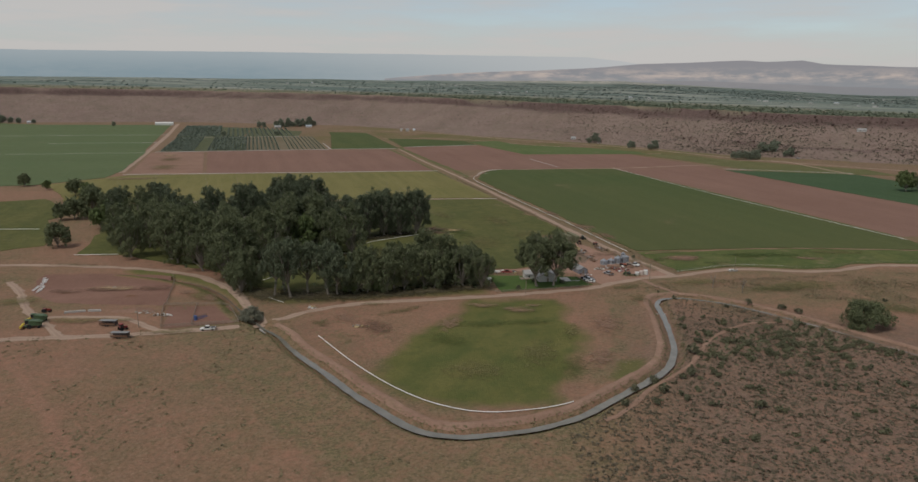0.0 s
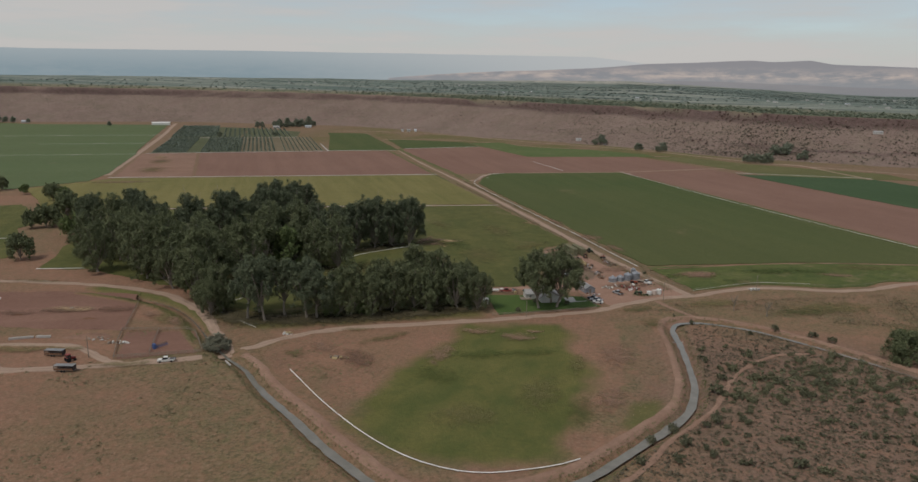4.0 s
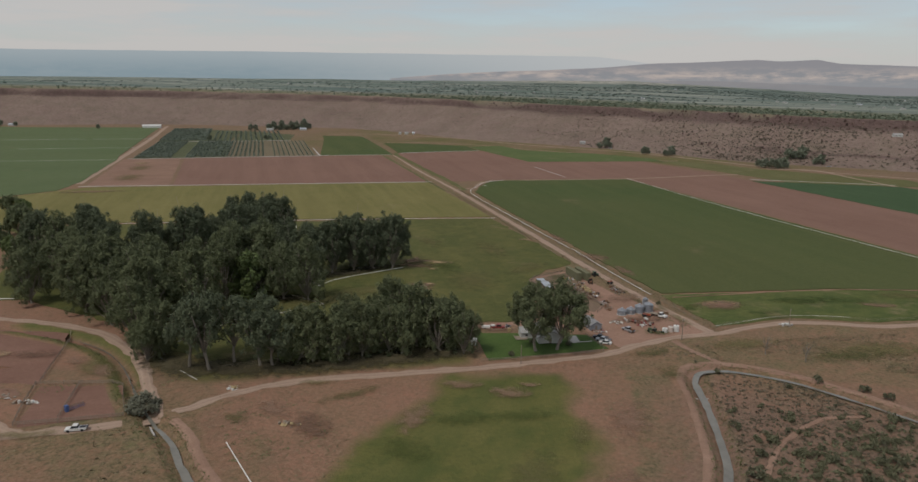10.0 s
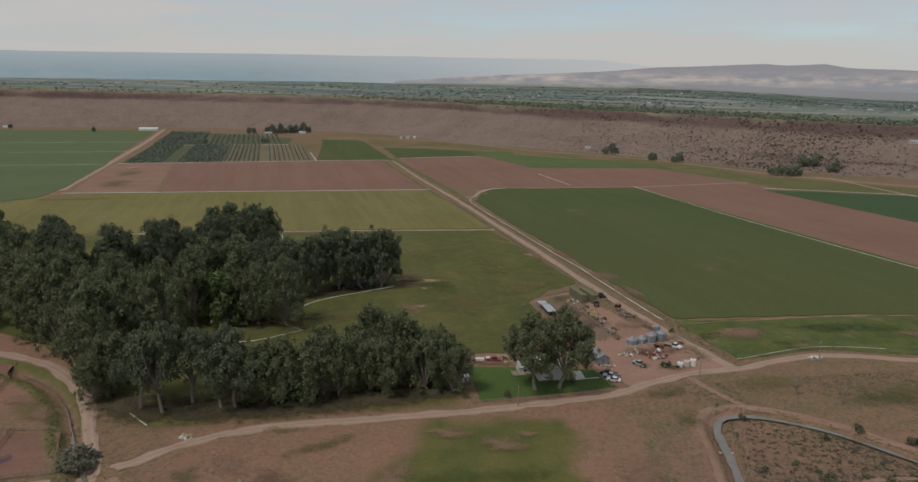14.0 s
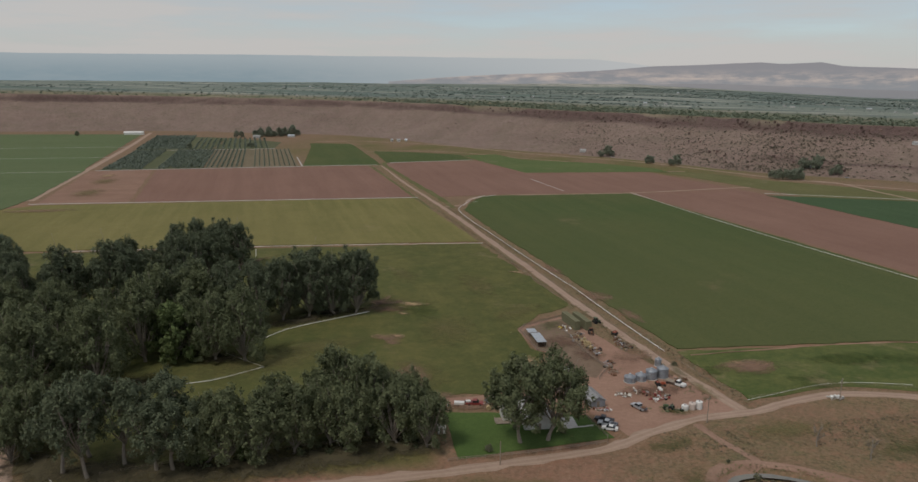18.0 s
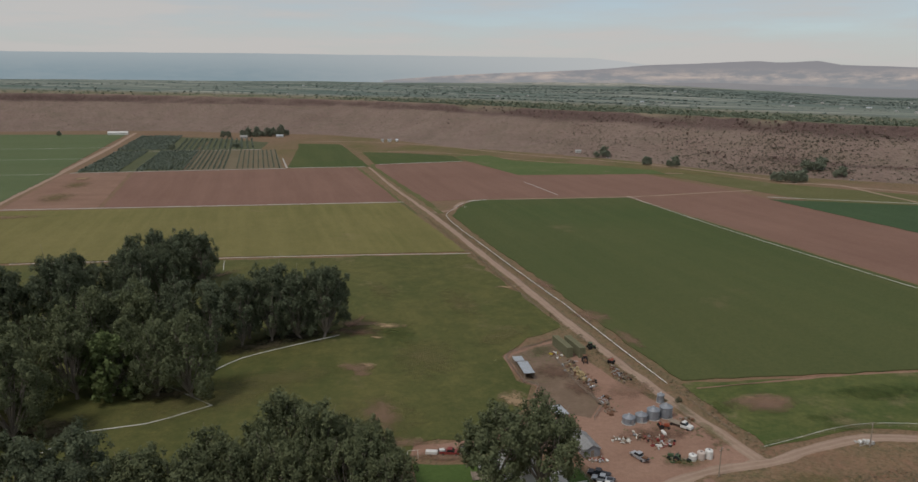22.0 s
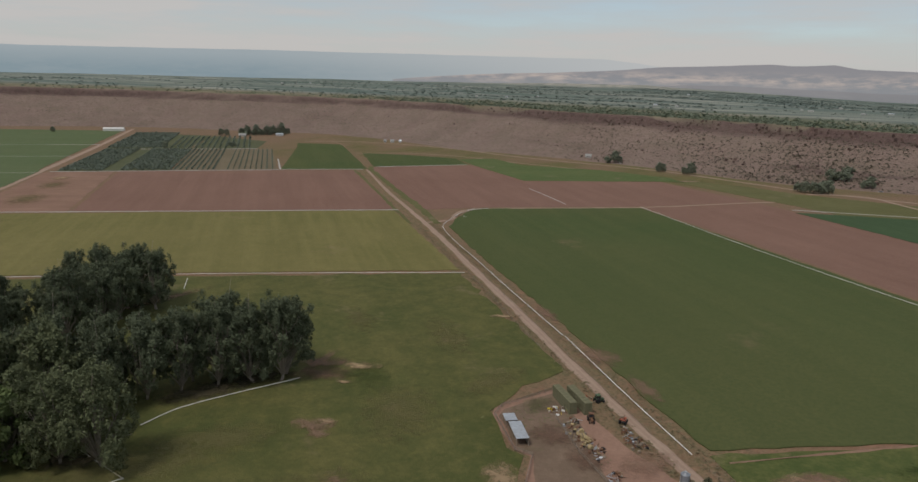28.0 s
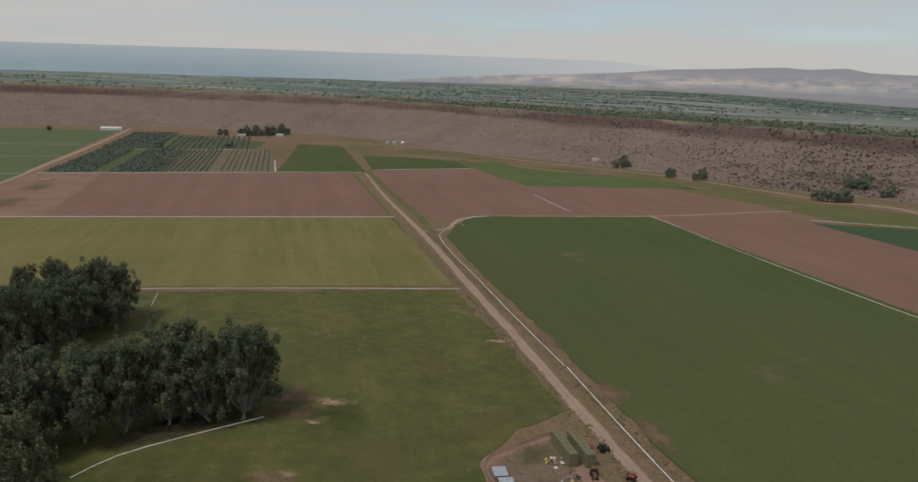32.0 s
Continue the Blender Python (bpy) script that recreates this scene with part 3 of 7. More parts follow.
def field(name, pts, material, top=0.25, label="", category="field", wob=0.5, bow=0.0):
    """A crop stand or lot: a low slab with a slightly ragged outline."""
    rng = np.random.RandomState(int(abs(pts[0][0]) + abs(pts[1][1])))
    out = []
    for a, b in zip(pts, pts[1:] + pts[:1]):
        a, b = np.array(a, float), np.array(b, float)
        k = max(1, min(60, int(np.linalg.norm(b - a) / 6)))
        nrm = np.array([b[1] - a[1], a[0] - b[0]]) / max(1e-6, np.linalg.norm(b - a))
        for i in range(k):
            out.append(a + (b - a) * i / k + nrm * rng.randn() * wob * (i > 0))
    n = len(out)
    me = bmesh.new()
    tops = [me.verts.new((*p, top)) for p in out]
    lows = [me.verts.new((*p, -0.15)) for p in out]
    face = me.faces.new(tops)
    for i in range(n):
        me.faces.new((tops[i], lows[i], lows[(i + 1) % n], tops[(i + 1) % n]))
    me.normal_update()
    if face.normal.z < 0:
        bmesh.ops.reverse_faces(me, faces=me.faces[:])
    bmesh.ops.triangulate(me, faces=[f for f in me.faces if len(f.verts) > 4])
    data = bpy.data.meshes.new(name)
    me.to_mesh(data)
    me.free()
    data.materials.append(material)
    return tagged(new(name, data), label, category, kind="structure")


# ditch water
WATER_W = [0.25, 0.25, 0.3, 1.1, 2.3, 2.7, 2.9, 2.3, 2.7, 2.7, 2.2, 2.3, 2.0, 1.3, 0.9, 0.6, 0.6, 0.6]
ribbon("water", [tuple(p) for p in CANAL[::2]], WATER_W, M_WATER, level=-0.72, step=3.0, label="grey-green water in the irrigation ditch", category="water", jitter=0.12)

# ---- fields ----
field("field_deep_green", [(-100, 686), (-101, 725), (-97, 757), (-88, 766), (37, 812), (205, 480), (215, 440), (120, 425), (36, 398), (18, 432), (-5, 484), (-32, 541), (-60, 598), (-78, 637)], M_CROP_DEEP, 0.35, "deep green irrigated crop field", "field")
field("field_pasture_east", [(35.5, 395), (120, 424), (215, 439), (260, 425), (230, 400), (172, 399), (154, 394), (138, 381), (122, 375), (104, 374), (88, 373), (76, 367.5), (66, 361), (54, 354.5)], M_CROP_EAST, 0.15, "green grazed pasture with bare patches", "field")
field("field_ploughed_east", [(41, 815), (144, 876), (330, 510), (210, 478)], M_CROP_BROWN, 0.1, "bare reddish-brown ploughed field", "field")
field("field_ploughed_middle", [(-262, 1000), (-250, 1015), (-151, 1067), (-75, 948), (66, 995), (140, 880), (40, 822), (-85, 775), (-135, 748), (-140, 760)], M_CROP_BROWN, 0.1, "bare reddish-brown ploughed field", "field")
field("field_ploughed_west", [(-491, 866), (-272, 970), (-156, 742), (-375, 654)], M_CROP_BROWN, 0.1, "bare brown ploughed field with faint rows", "field")
field("field_fallow", [(-551, 832), (-494, 863), (-378, 652), (-447, 630), (-462, 660)], M_CROP_DIRT, 0.1, "pale fallow lot with dry weeds", "field")
field("field_yellow_hay", [(-440, 622), (-372, 650), (-155, 736), (-70, 572), (-190, 532), (-308, 489), (-385, 462), (-420, 500), (-470, 545)], M_CROP_YELLOW, 0.3, "yellow-green hay field", "field")
field("field_pasture_west", [(-306, 484), (-68, 566), (-45, 520), (-7, 446), (-22, 422), (-28, 408), (-20, 386), (-15, 383), (-15, 366), (-25, 346), (-44, 337), (-44, 314), (-70, 300), (-95, 289), (-122, 273), (-150, 289), (-170, 302), (-246, 325), (-267, 319), (-291, 372), (-300, 388), (-340, 440), (-380, 455)], M_CROP_PASTURE, 0.18, "green pasture round the cottonwood grove", "field", wob=1.0)
field("field_left_small", [(-440, 459), (-415, 478), (-352, 428), (-352, 402), (-312, 360), (-300, 335), (-335, 300), (-430, 290), (-580, 380)], M_CROP_PASTURE, 0.2, "small green hay field", "field")
field("field_north", [(-346, 945), (-432, 1183), (-464, 1261), (-394, 1268), (-258, 983)], M_CROP_DEEP, 0.3, "green crop field below the mesa", "field")
field("field_north_strip", [(-321, 1153), (-256, 1155), (-186, 1137), (-158, 1073), (-259, 1008)], M_CROP_DEEP, 0.3, "green crop strip beside the dirt road", "field")
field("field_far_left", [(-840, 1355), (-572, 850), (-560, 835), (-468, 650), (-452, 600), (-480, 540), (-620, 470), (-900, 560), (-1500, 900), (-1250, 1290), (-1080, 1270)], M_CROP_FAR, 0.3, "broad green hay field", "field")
field("field_band", [(-149, 1068), (-180, 1128), (-139, 1160), (-93, 1093), (4, 1079), (79, 1034), (92, 998), (66, 997), (-2, 973), (-76, 950)], M_CROP_BAND, 0.2, "green meadow strip below the mesa", "field")
field("field_olive", [(78, 1000), (109, 1008), (158, 984), (194, 949), (232, 930), (330, 885), (345, 830), (200, 830), (150, 900)], M_CROP_OLIVE, 0.2, "olive-green meadow", "field")
field("field_teal", [(163, 832), (300, 826), (420, 600), (330, 520), (232, 695)], M_CROP_TEAL, 0.35, "blue-green crop field", "field")
field("lot_feed", [(-251, 270), (-255, 281), (-225, 289), (-194, 292), (-187, 282), (-171, 248), (-195, 245), (-217, 242), (-233, 249)], M_FEEDLOT, 0.06, "bare trampled feed lot", "lot", wob=0.8)
field("lot_corral", [(-168.5, 247), (-144, 253.5), (-129.5, 235), (-155, 222)], M_FEEDLOT, 0.07, "bare reddish corral ground", "lot", wob=0.3)
field("lot_yard", [(-27, 412), (-8, 430), (12, 396), (28, 376), (50, 348), (36, 336), (14, 322), (8, 331), (0, 340), (-30, 338), (-44, 330), (-44, 336), (-22, 345), (-13, 366), (-13, 383), (-18, 386), (-27, 405)], M_YARD, 0.05, "bare packed dirt of the farmyard", "lot", wob=0.6)
field("lot_corral_yard", [(-12.3, 384), (-17, 386.5), (-25, 405), (-24, 410), (-16, 419.5), (-8.5, 427), (-4, 415), (1, 402), (8, 374), (5, 363), (-10, 367)], M_CORRAL, 0.085, "dark trampled corral ground with weeds", "lot", wob=0.4)
field("lawn", [(-42, 326), (-14, 331), (2, 333), (10, 320), (-32, 299)], M_LAWN, 0.16, "watered green lawn round the farmhouse", "lawn", wob=0.2)

# ---- dirt roads ----
M_BANKROAD = crop("red_bank_earth", (0.25, 0.152, 0.108), (0.32, 0.212, 0.155), (0.17, 0.13, 0.07), 0, 0.0, 0.35, 0.05)
ribbon("road_front", [(-330, 160), (-260, 182), (-207, 199), (-178, 208), (-152, 218), (-128, 230), (-117, 240), (-106, 256), (-89, 269), (-60, 281), (-30, 294), (4, 311), (23, 328), (38, 339), (54, 347), (62, 353), (70, 358.5), (80, 364.5), (90, 368), (104, 369), (124, 370), (141, 377), (157, 389), (172, 394), (190, 398), (300, 425)], 4.3, M_ROAD, 0.12, label="pale dirt road with wheel tracks", jitter=0.4)
ribbon("road_straight", [(50, 347), (29, 384), (3, 435), (-27, 500), (-68, 587), (-118, 692), (-190, 835), (-256, 976)], [4.3, 4.3, 4.3, 4.3, 4.1, 3.6, 3.2, 3.0], M_ROAD, 0.11, 8.0, label="straight dirt farm road between fields", jitter=0.3)
ribbon("road_far_track", [(-256, 976), (-300, 1065), (-352, 1175), (-400, 1280), (-440, 1330)], 2.2, M_BANKROAD, 0.12, 10.0, label="faint dirt track between far fields", jitter=0.3)
ribbon("road_left", [(-120, 236), (-134, 252), (-152, 274), (-177, 292), (-199, 299), (-228, 301), (-262, 298), (-300, 290), (-380, 270)], 4.5, M_ROAD, 0.13, label="dirt track round the feed lot", jitter=0.4)
ribbon("road_loop", [(-262, 266), (-246, 254), (-232, 240), (-221, 230), (-208, 221), (-197, 213), (-187, 205.5)], 3.6, M_ROAD, 0.15, 3.0, label="dirt track into the machinery lot", jitter=0.4)
ribbon("road_loop", [(-212, 222), (-202, 226), (-192, 228.5), (-181, 230), (-173, 228), (-167, 225), (-160, 221.3), (-150, 218.6)], 3.2, M_ROAD, 0.16, 3.0, label="dirt track curving round the corral", jitter=0.4)
bank_line = CANAL[(CANAL[:, 0] > -119) & (CANAL[:, 0] < 152)]
bank_way = np.gradient(bank_line, axis=0)
bank_way /= np.linalg.norm(bank_way, axis=1)[:, None]
bank_line = bank_line + 4.7 * np.stack([-bank_way[:, 1], bank_way[:, 0]], 1)
ribbon("road_bank", [tuple(p) for p in bank_line[::2]], 3.0, M_BANKROAD, 0.06, 3.0, label="reddish track on the ditch bank", jitter=0.15)
ribbon("road_spur", [(35, 334), (39, 326), (45, 318), (48, 314), (46, 310.5), (41, 307), (36, 300)], 2.6, M_BANKROAD, 0.15, 3.0, label="dirt spur from the road to the ditch bank", jitter=0.2)
ribbon("verge_strip", [(-110, 695), (-150, 778), (-182, 840), (-218, 912), (-252, 980), (-262, 1010)], 6.0, M_CROP_OLIVE, 0.2, 8.0, label="olive grass verge along the farm road", category="grass", jitter=0.8)
ribbon("verge_strip", [(-128, 688), (-162, 755), (-200, 832), (-236, 905), (-268, 968)], 3.0, M_CROP_OLIVE, 0.2, 8.0, label="olive grass verge along the farm road", category="grass", jitter=0.5)
ribbon("road_west_fields", [(-462, 640), (-560, 838), (-700, 1115), (-825, 1350), (-850, 1400)], 7.0, M_ROAD, 0.1, 12.0, label="dirt lane beside the orchard")
ribbon("road_cross", [(-120, 696), (-104, 712), (-105, 740), (-85, 769), (37, 817), (140, 878), (200, 905)], 3.5, M_ROAD, 0.14, 8.0, label="narrow field lane")
ribbon("road_south_edge", [(40, 392), (120, 423), (216, 438), (300, 450)], 0.7, M_BANKROAD, 0.42, 6.0, label="narrow field lane")
ribbon("road_trail", [(12, 176), (18, 183), (27, 201), (36, 214), (43, 226), (52, 249), (61, 264), (72, 275), (84, 279)], 1.6, M_BANKROAD, 0.3, 3.0, label="faint trail through the sagebrush", jitter=0.15)
ribbon("road_meadow", [(-330, 1150), (-269, 1180), (-200, 1172), (-150, 1150), (-90, 1112), (-30, 1085), (24, 1060), (70, 1012), (110, 1012)], 3.0, M_ROAD, 0.14, 10.0, label="pale track through the meadows")
ribbon("road_east_meadow", [(202, 952), (229, 955), (259, 951), (275, 895), (292, 843), (310, 793), (335, 730)], 5.0, M_ROAD, 0.3, 8.0, label="pale dirt road through the olive meadow")
ribbon("road_mesa_foot", [(-470, 1300), (-380, 1330), (-240, 1290), (-100, 1190), (60, 1110), (160, 1020), (230, 960), (420, 860)], 5.0, M_ROAD, 0.15, 15.0, label="dirt road along the foot of the mesa")

# ---- mesa, plateau and valley behind ----
BASE = curve_points([(-4200, 700), (-2400, 1050), (-1500, 1240), (-1150, 1330), (-900, 1450), (-650, 1460), (-414, 1430), (-195, 1260), (-41, 1190), (60, 1135), (166, 1050), (264, 990), (423, 960), (700, 900), (1300, 760), (3000, 420)], 60.0)


def mesa_height(x, y):
    d, side = line_distance(x, y, BASE)
    d = np.where(side > 0, d, -d)
    d = d + smooth_noise(x, y, 130, 21, 4) * 28
    rim = np.clip(55 - x * 0.011, 42, 75)
    wide = 190.0
    t = np.clip(d / wide, 0, 1)
    h = rim * (0.80 * t**1.25) + smooth_noise(x, y, 38, 22, 4) * 4.0 * np.clip(d / 40, 0, 1) * np.clip((wide - d) / 60, 0, 1)
    cliff = np.clip((d - wide) / 10, 0, 1)
    h = h + rim * 0.20 * cliff
    back = np.clip((d - wide - 10) / 3300, 0, 1)
    lift = np.interp(np.degrees(np.arctan2(x, y)), [-40, -15, -3, 3, 19], [24, 30, 48, 56, 3])
    rise = lift * back + 6.0 * smooth_noise(x, y, 420, 23, 3) * np.clip(back * 4, 0, 1)
    return np.where(d > -5, h + np.where(cliff >= 1, rise, 0), -3.0), d, cliff


mx = axis([(-4900, -1500, 120), (-1500, 750, 9), (750, 1500, 30), (1500, 4700, 160)])
ms = axis([(-60, 0, 20), (0, 180, 9), (180, 214, 3.5), (214, 600, 25), (600, 4700, 90)])
by = np.interp(mx, BASE[:, 0], BASE[:, 1])
MX, MS = np.meshgrid(mx, ms)
MY = by[None, :] + MS * 1.12
k = np.minimum(1.0, 4880 / np.hypot(MX, MY))
MX, MY = MX * k, MY * k
mh, md, mc = mesa_height(MX.ravel(), MY.ravel())
n1, n2 = len(mx), len(ms)
idx = np.arange(n1 * n2).reshape(n2, n1)
mf = np.stack([idx[:-1, :-1], idx[:-1, 1:], idx[1:, 1:], idx[1:, :-1]], -1).reshape(-1, 4)
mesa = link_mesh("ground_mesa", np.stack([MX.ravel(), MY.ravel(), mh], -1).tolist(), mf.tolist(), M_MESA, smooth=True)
tagged(mesa, "long reddish mesa with a dark rimrock edge", "mesa", kind="structure")
wob = smooth_noise(MX.ravel(), MY.ravel(), 60, 31, 4)
reach = 9 + 16 * np.clip((MX.ravel() + 500) / 700, 0, 1)
rockmask = np.clip(1.25 - np.abs(md - 192) / (reach * (1 + 0.9 * wob)), 0, 1)
ledge = np.clip(1.1 - np.abs(md - 62 - 10 * wob) / 9, 0, 1) * np.clip((MX.ravel() - 120) / 120, 0, 1) * (wob > -0.3)
rockmask = np.maximum(rockmask, 0.8 * ledge)
topmask = np.clip((md - 202) / 14, 0, 1)
# Where the hazed valley colour takes over, growing with distance behind the rim.
far_haze_mask = np.clip((md - 330) / 250, 0, 1)
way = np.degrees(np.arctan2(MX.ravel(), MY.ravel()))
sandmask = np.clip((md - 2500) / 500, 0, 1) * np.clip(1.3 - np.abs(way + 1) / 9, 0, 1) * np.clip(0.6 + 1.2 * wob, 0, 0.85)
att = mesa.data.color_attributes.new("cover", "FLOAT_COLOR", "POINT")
att.data.foreach_set("color", np.stack([rockmask, topmask, far_haze_mask, sandmask], -1).astype(np.float32).ravel())


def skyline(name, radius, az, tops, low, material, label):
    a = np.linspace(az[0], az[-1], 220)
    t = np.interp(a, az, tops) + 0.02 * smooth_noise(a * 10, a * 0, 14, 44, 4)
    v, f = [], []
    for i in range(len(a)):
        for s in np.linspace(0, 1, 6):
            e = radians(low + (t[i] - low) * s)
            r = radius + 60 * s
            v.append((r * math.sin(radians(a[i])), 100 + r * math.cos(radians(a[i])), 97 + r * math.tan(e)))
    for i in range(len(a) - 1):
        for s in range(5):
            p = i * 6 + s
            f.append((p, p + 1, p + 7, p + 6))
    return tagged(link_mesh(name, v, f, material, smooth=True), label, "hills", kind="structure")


# Distance haze is painted into these glowing colours; the plateau fades towards sky tone.
M_HAZE_FAR = glowing_haze_material("hazy_blue_plateau", (0.225, 0.29, 0.325), (0.33, 0.375, 0.40), (0.30, 0.345, 0.37), 0.35, (0.46, 0.47, 0.475))
M_HAZE_MESA = glowing_haze_material("hazy_banded_hills", (0.25, 0.26, 0.275), (0.255, 0.25, 0.265), (0.53, 0.44, 0.39), 0.85, None, 0.64)
M_HAZE_FOOT = glowing_haze_material("grey_foothills", (0.21, 0.215, 0.225), (0.24, 0.235, 0.245), (0.27, 0.265, 0.27), 0.5)
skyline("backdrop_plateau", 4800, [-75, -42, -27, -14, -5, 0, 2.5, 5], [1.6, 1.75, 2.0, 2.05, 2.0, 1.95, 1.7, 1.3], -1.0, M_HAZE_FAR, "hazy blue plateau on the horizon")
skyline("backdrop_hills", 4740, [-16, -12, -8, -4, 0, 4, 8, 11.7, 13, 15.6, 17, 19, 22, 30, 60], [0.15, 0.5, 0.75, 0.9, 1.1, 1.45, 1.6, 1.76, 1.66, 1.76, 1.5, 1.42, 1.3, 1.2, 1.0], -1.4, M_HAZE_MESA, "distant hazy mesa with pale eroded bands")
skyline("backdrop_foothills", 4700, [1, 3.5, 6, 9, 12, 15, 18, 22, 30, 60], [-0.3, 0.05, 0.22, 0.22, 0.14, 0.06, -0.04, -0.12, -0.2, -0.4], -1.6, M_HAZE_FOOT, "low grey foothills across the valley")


# ---- trees ----
def leaf_quads(centres, normals, size, rng):
    """Three-cornered leaf sprays lying across the given normals."""
    n = len(centres)
    nrm = normals / (np.linalg.norm(normals, axis=1)[:, None] + 1e-9)
    b = np.cross(nrm, rng.randn(n, 3)) - np.array((0, 0, 0.35))
    b /= np.linalg.norm(b, axis=1)[:, None] + 1e-9
    a = np.cross(b, nrm)
    a /= np.linalg.norm(a, axis=1)[:, None] + 1e-9
    s = size * (0.55 + 0.9 * rng.rand(n))[:, None]
    a, b = a * s, b * s * 1.4
    return np.stack([centres - a - 0.5 * b, centres + a - 0.7 * b, centres + b], 1)


def lobes_to_leaves(lobes, count, size, rng, mid=None, clumps_each=11):
    """Leaves on tufts that cover the shells of rounded lobes (x, y, z, rx, rz)."""
    L = np.array(lobes, float)
    mid = L[:, :3].mean(0) if mid is None else np.array(mid, float)
    k = len(L) * clumps_each
    home = np.repeat(np.arange(len(L)), clumps_each)
    out = L[home, :3] - mid
    out /= np.linalg.norm(out, axis=1)[:, None] + 1e-9
    d = rng.randn(k, 3)
    d /= np.linalg.norm(d, axis=1)[:, None]
    d = d + 0.55 * out + np.array((0, 0, 0.25))
    d /= np.linalg.norm(d, axis=1)[:, None]
    rad = np.stack([L[home, 3], L[home, 3], L[home, 4]], 1)
    tuft = L[home, :3] + d * rad * (0.5 + 0.75 * rng.rand(k, 1) ** 1.4)
    tr = L[home, 3] * (0.2 + 0.3 * rng.rand(k))
    n_in = int(count * 0.14)
    n = count - n_in
    pick = rng.choice(k, n, p=tr**2 / (tr**2).sum())
    e = rng.randn(n, 3)
    e /= np.linalg.norm(e, axis=1)[:, None]
    e = e + 0.5 * d[pick]
    e /= np.linalg.norm(e, axis=1)[:, None]
    c = tuft[pick] + e * (tr[pick] * (0.25 + 0.95 * rng.rand(n)))[:, None] * np.array((0.95, 0.95, 1.3))
    nrm = 0.3 * e + 0.6 * d[pick] + 0.62 * rng.randn(n, 3) + np.array((0, 0, 0.2))
    q = rng.randint(len(L), size=n_in)
    e2 = rng.randn(n_in, 3)
    e2 /= np.linalg.norm(e2, axis=1)[:, None]
    c2 = L[q, :3] + e2 * np.stack([L[q, 3], L[q, 3], L[q, 4]], 1) * 0.6 * rng.rand(n_in, 1) ** 0.4
    return leaf_quads(np.concatenate([c, c2]), np.concatenate([nrm, e2 + 0.4 * rng.randn(n_in, 3)]), size, rng)


def limb(v, f, a, b, ra, rb, sides=7):
    """Adds a tapered, slightly bent limb."""
    a, b = np.array(a, float), np.array(b, float)
    ax = (b - a) / np.linalg.norm(b - a)
    u = np.cross(ax, (0.3, 0.9, 0.2))
    u /= np.linalg.norm(u)
    w = np.cross(ax, u)
    base = len(v)
    for k, t in enumerate((0, 0.35, 0.7, 1.0)):
        c = a + (b - a) * t + u * 0.06 * np.linalg.norm(b - a) * math.sin(t * 3.0)
        r = ra + (rb - ra) * t + (0.25 * ra if k == 0 else 0)
        for s in range(sides):
            g = 2 * math.pi * s / sides
            v.append(tuple(c + r * (math.cos(g) * u + math.sin(g) * w)))
    for k in range(3):
        for s in range(sides):
            p, q = base + k * sides + s, base + k * sides + (s + 1) % sides
            f.append((p, q, q + sides, p + sides))
    f.append(tuple(base + 3 * sides + s for s in range(sides)))


def make_tree(name, seed, height, radius, clear, leaves, size, leaf_mat, label, category="tree", group="", slim=1.0, tilt=None, main=17):
    rng = np.random.RandomState(seed)
    top = new(name)
    v, f = [], []
    fork = clear * (0.8 + 0.3 * rng.rand())
    lean = rng.randn(2) * 0.03 * height if tilt is None else np.array(tilt, float)
    limb(v, f, (0, 0, -0.3), (lean[0], lean[1], fork), height * 0.022, height * 0.016, 8)
    span = height - clear
    lobes = []
    for i in range(main):
        q = (i + 0.5) / main
        g = 2 * math.pi * (i * 0.382 + rng.rand() * 0.16)
        r = radius * (0.24 + 0.22 * rng.rand())
        rz = min(r * (1.15 + 0.55 * rng.rand()) * slim, span * 0.3)
        up = 0.2 + 0.6 * q + 0.11 * rng.randn()
        rr = (radius - r) * min(1.0, (1.0 if q < 0.6 else 1.9 * (1.05 - q)) * (0.85 + 0.4 * rng.rand()))
        z = min(max(clear + span * up, clear + rz * 0.85), height - rz * 1.05)
        lobes.append((lean[0] * 1.2 + rr * math.cos(g), lean[1] * 1.2 + rr * math.sin(g), z, r, rz))
    lobes.append((lean[0], lean[1], clear + span * 0.5, radius * 0.42, span * 0.3))
    for x, y, z, r, rz in lobes[:-1]:
        a = np.array((lean[0] * 0.9, lean[1] * 0.9, fork * (0.75 + 0.25 * rng.rand())))
        b = np.array((x, y, z))
        limb(v, f, a, b, height * 0.011, height * 0.004, 5)
        for _ in range(3):
            w = b + rng.randn(3) * np.array((r, r, rz)) * 0.45 + np.array((0, 0, rz * 0.4))
            limb(v, f, a + (b - a) * (0.6 + 0.3 * rng.rand()), w, height * 0.0045, height * 0.0012, 4)
    trunk = link_mesh("trunk", v, f, M_BARK, top, smooth=True)
    crown = new("crown", quad_cloud("crown", lobes_to_leaves(lobes, leaves, size, rng, (lean[0], lean[1], clear + span * 0.4)), leaf_mat))
    crown.parent = top
    trunk["label"] = "pale grey-brown furrowed trunk and limbs"
    return tagged(top, label, category, group)


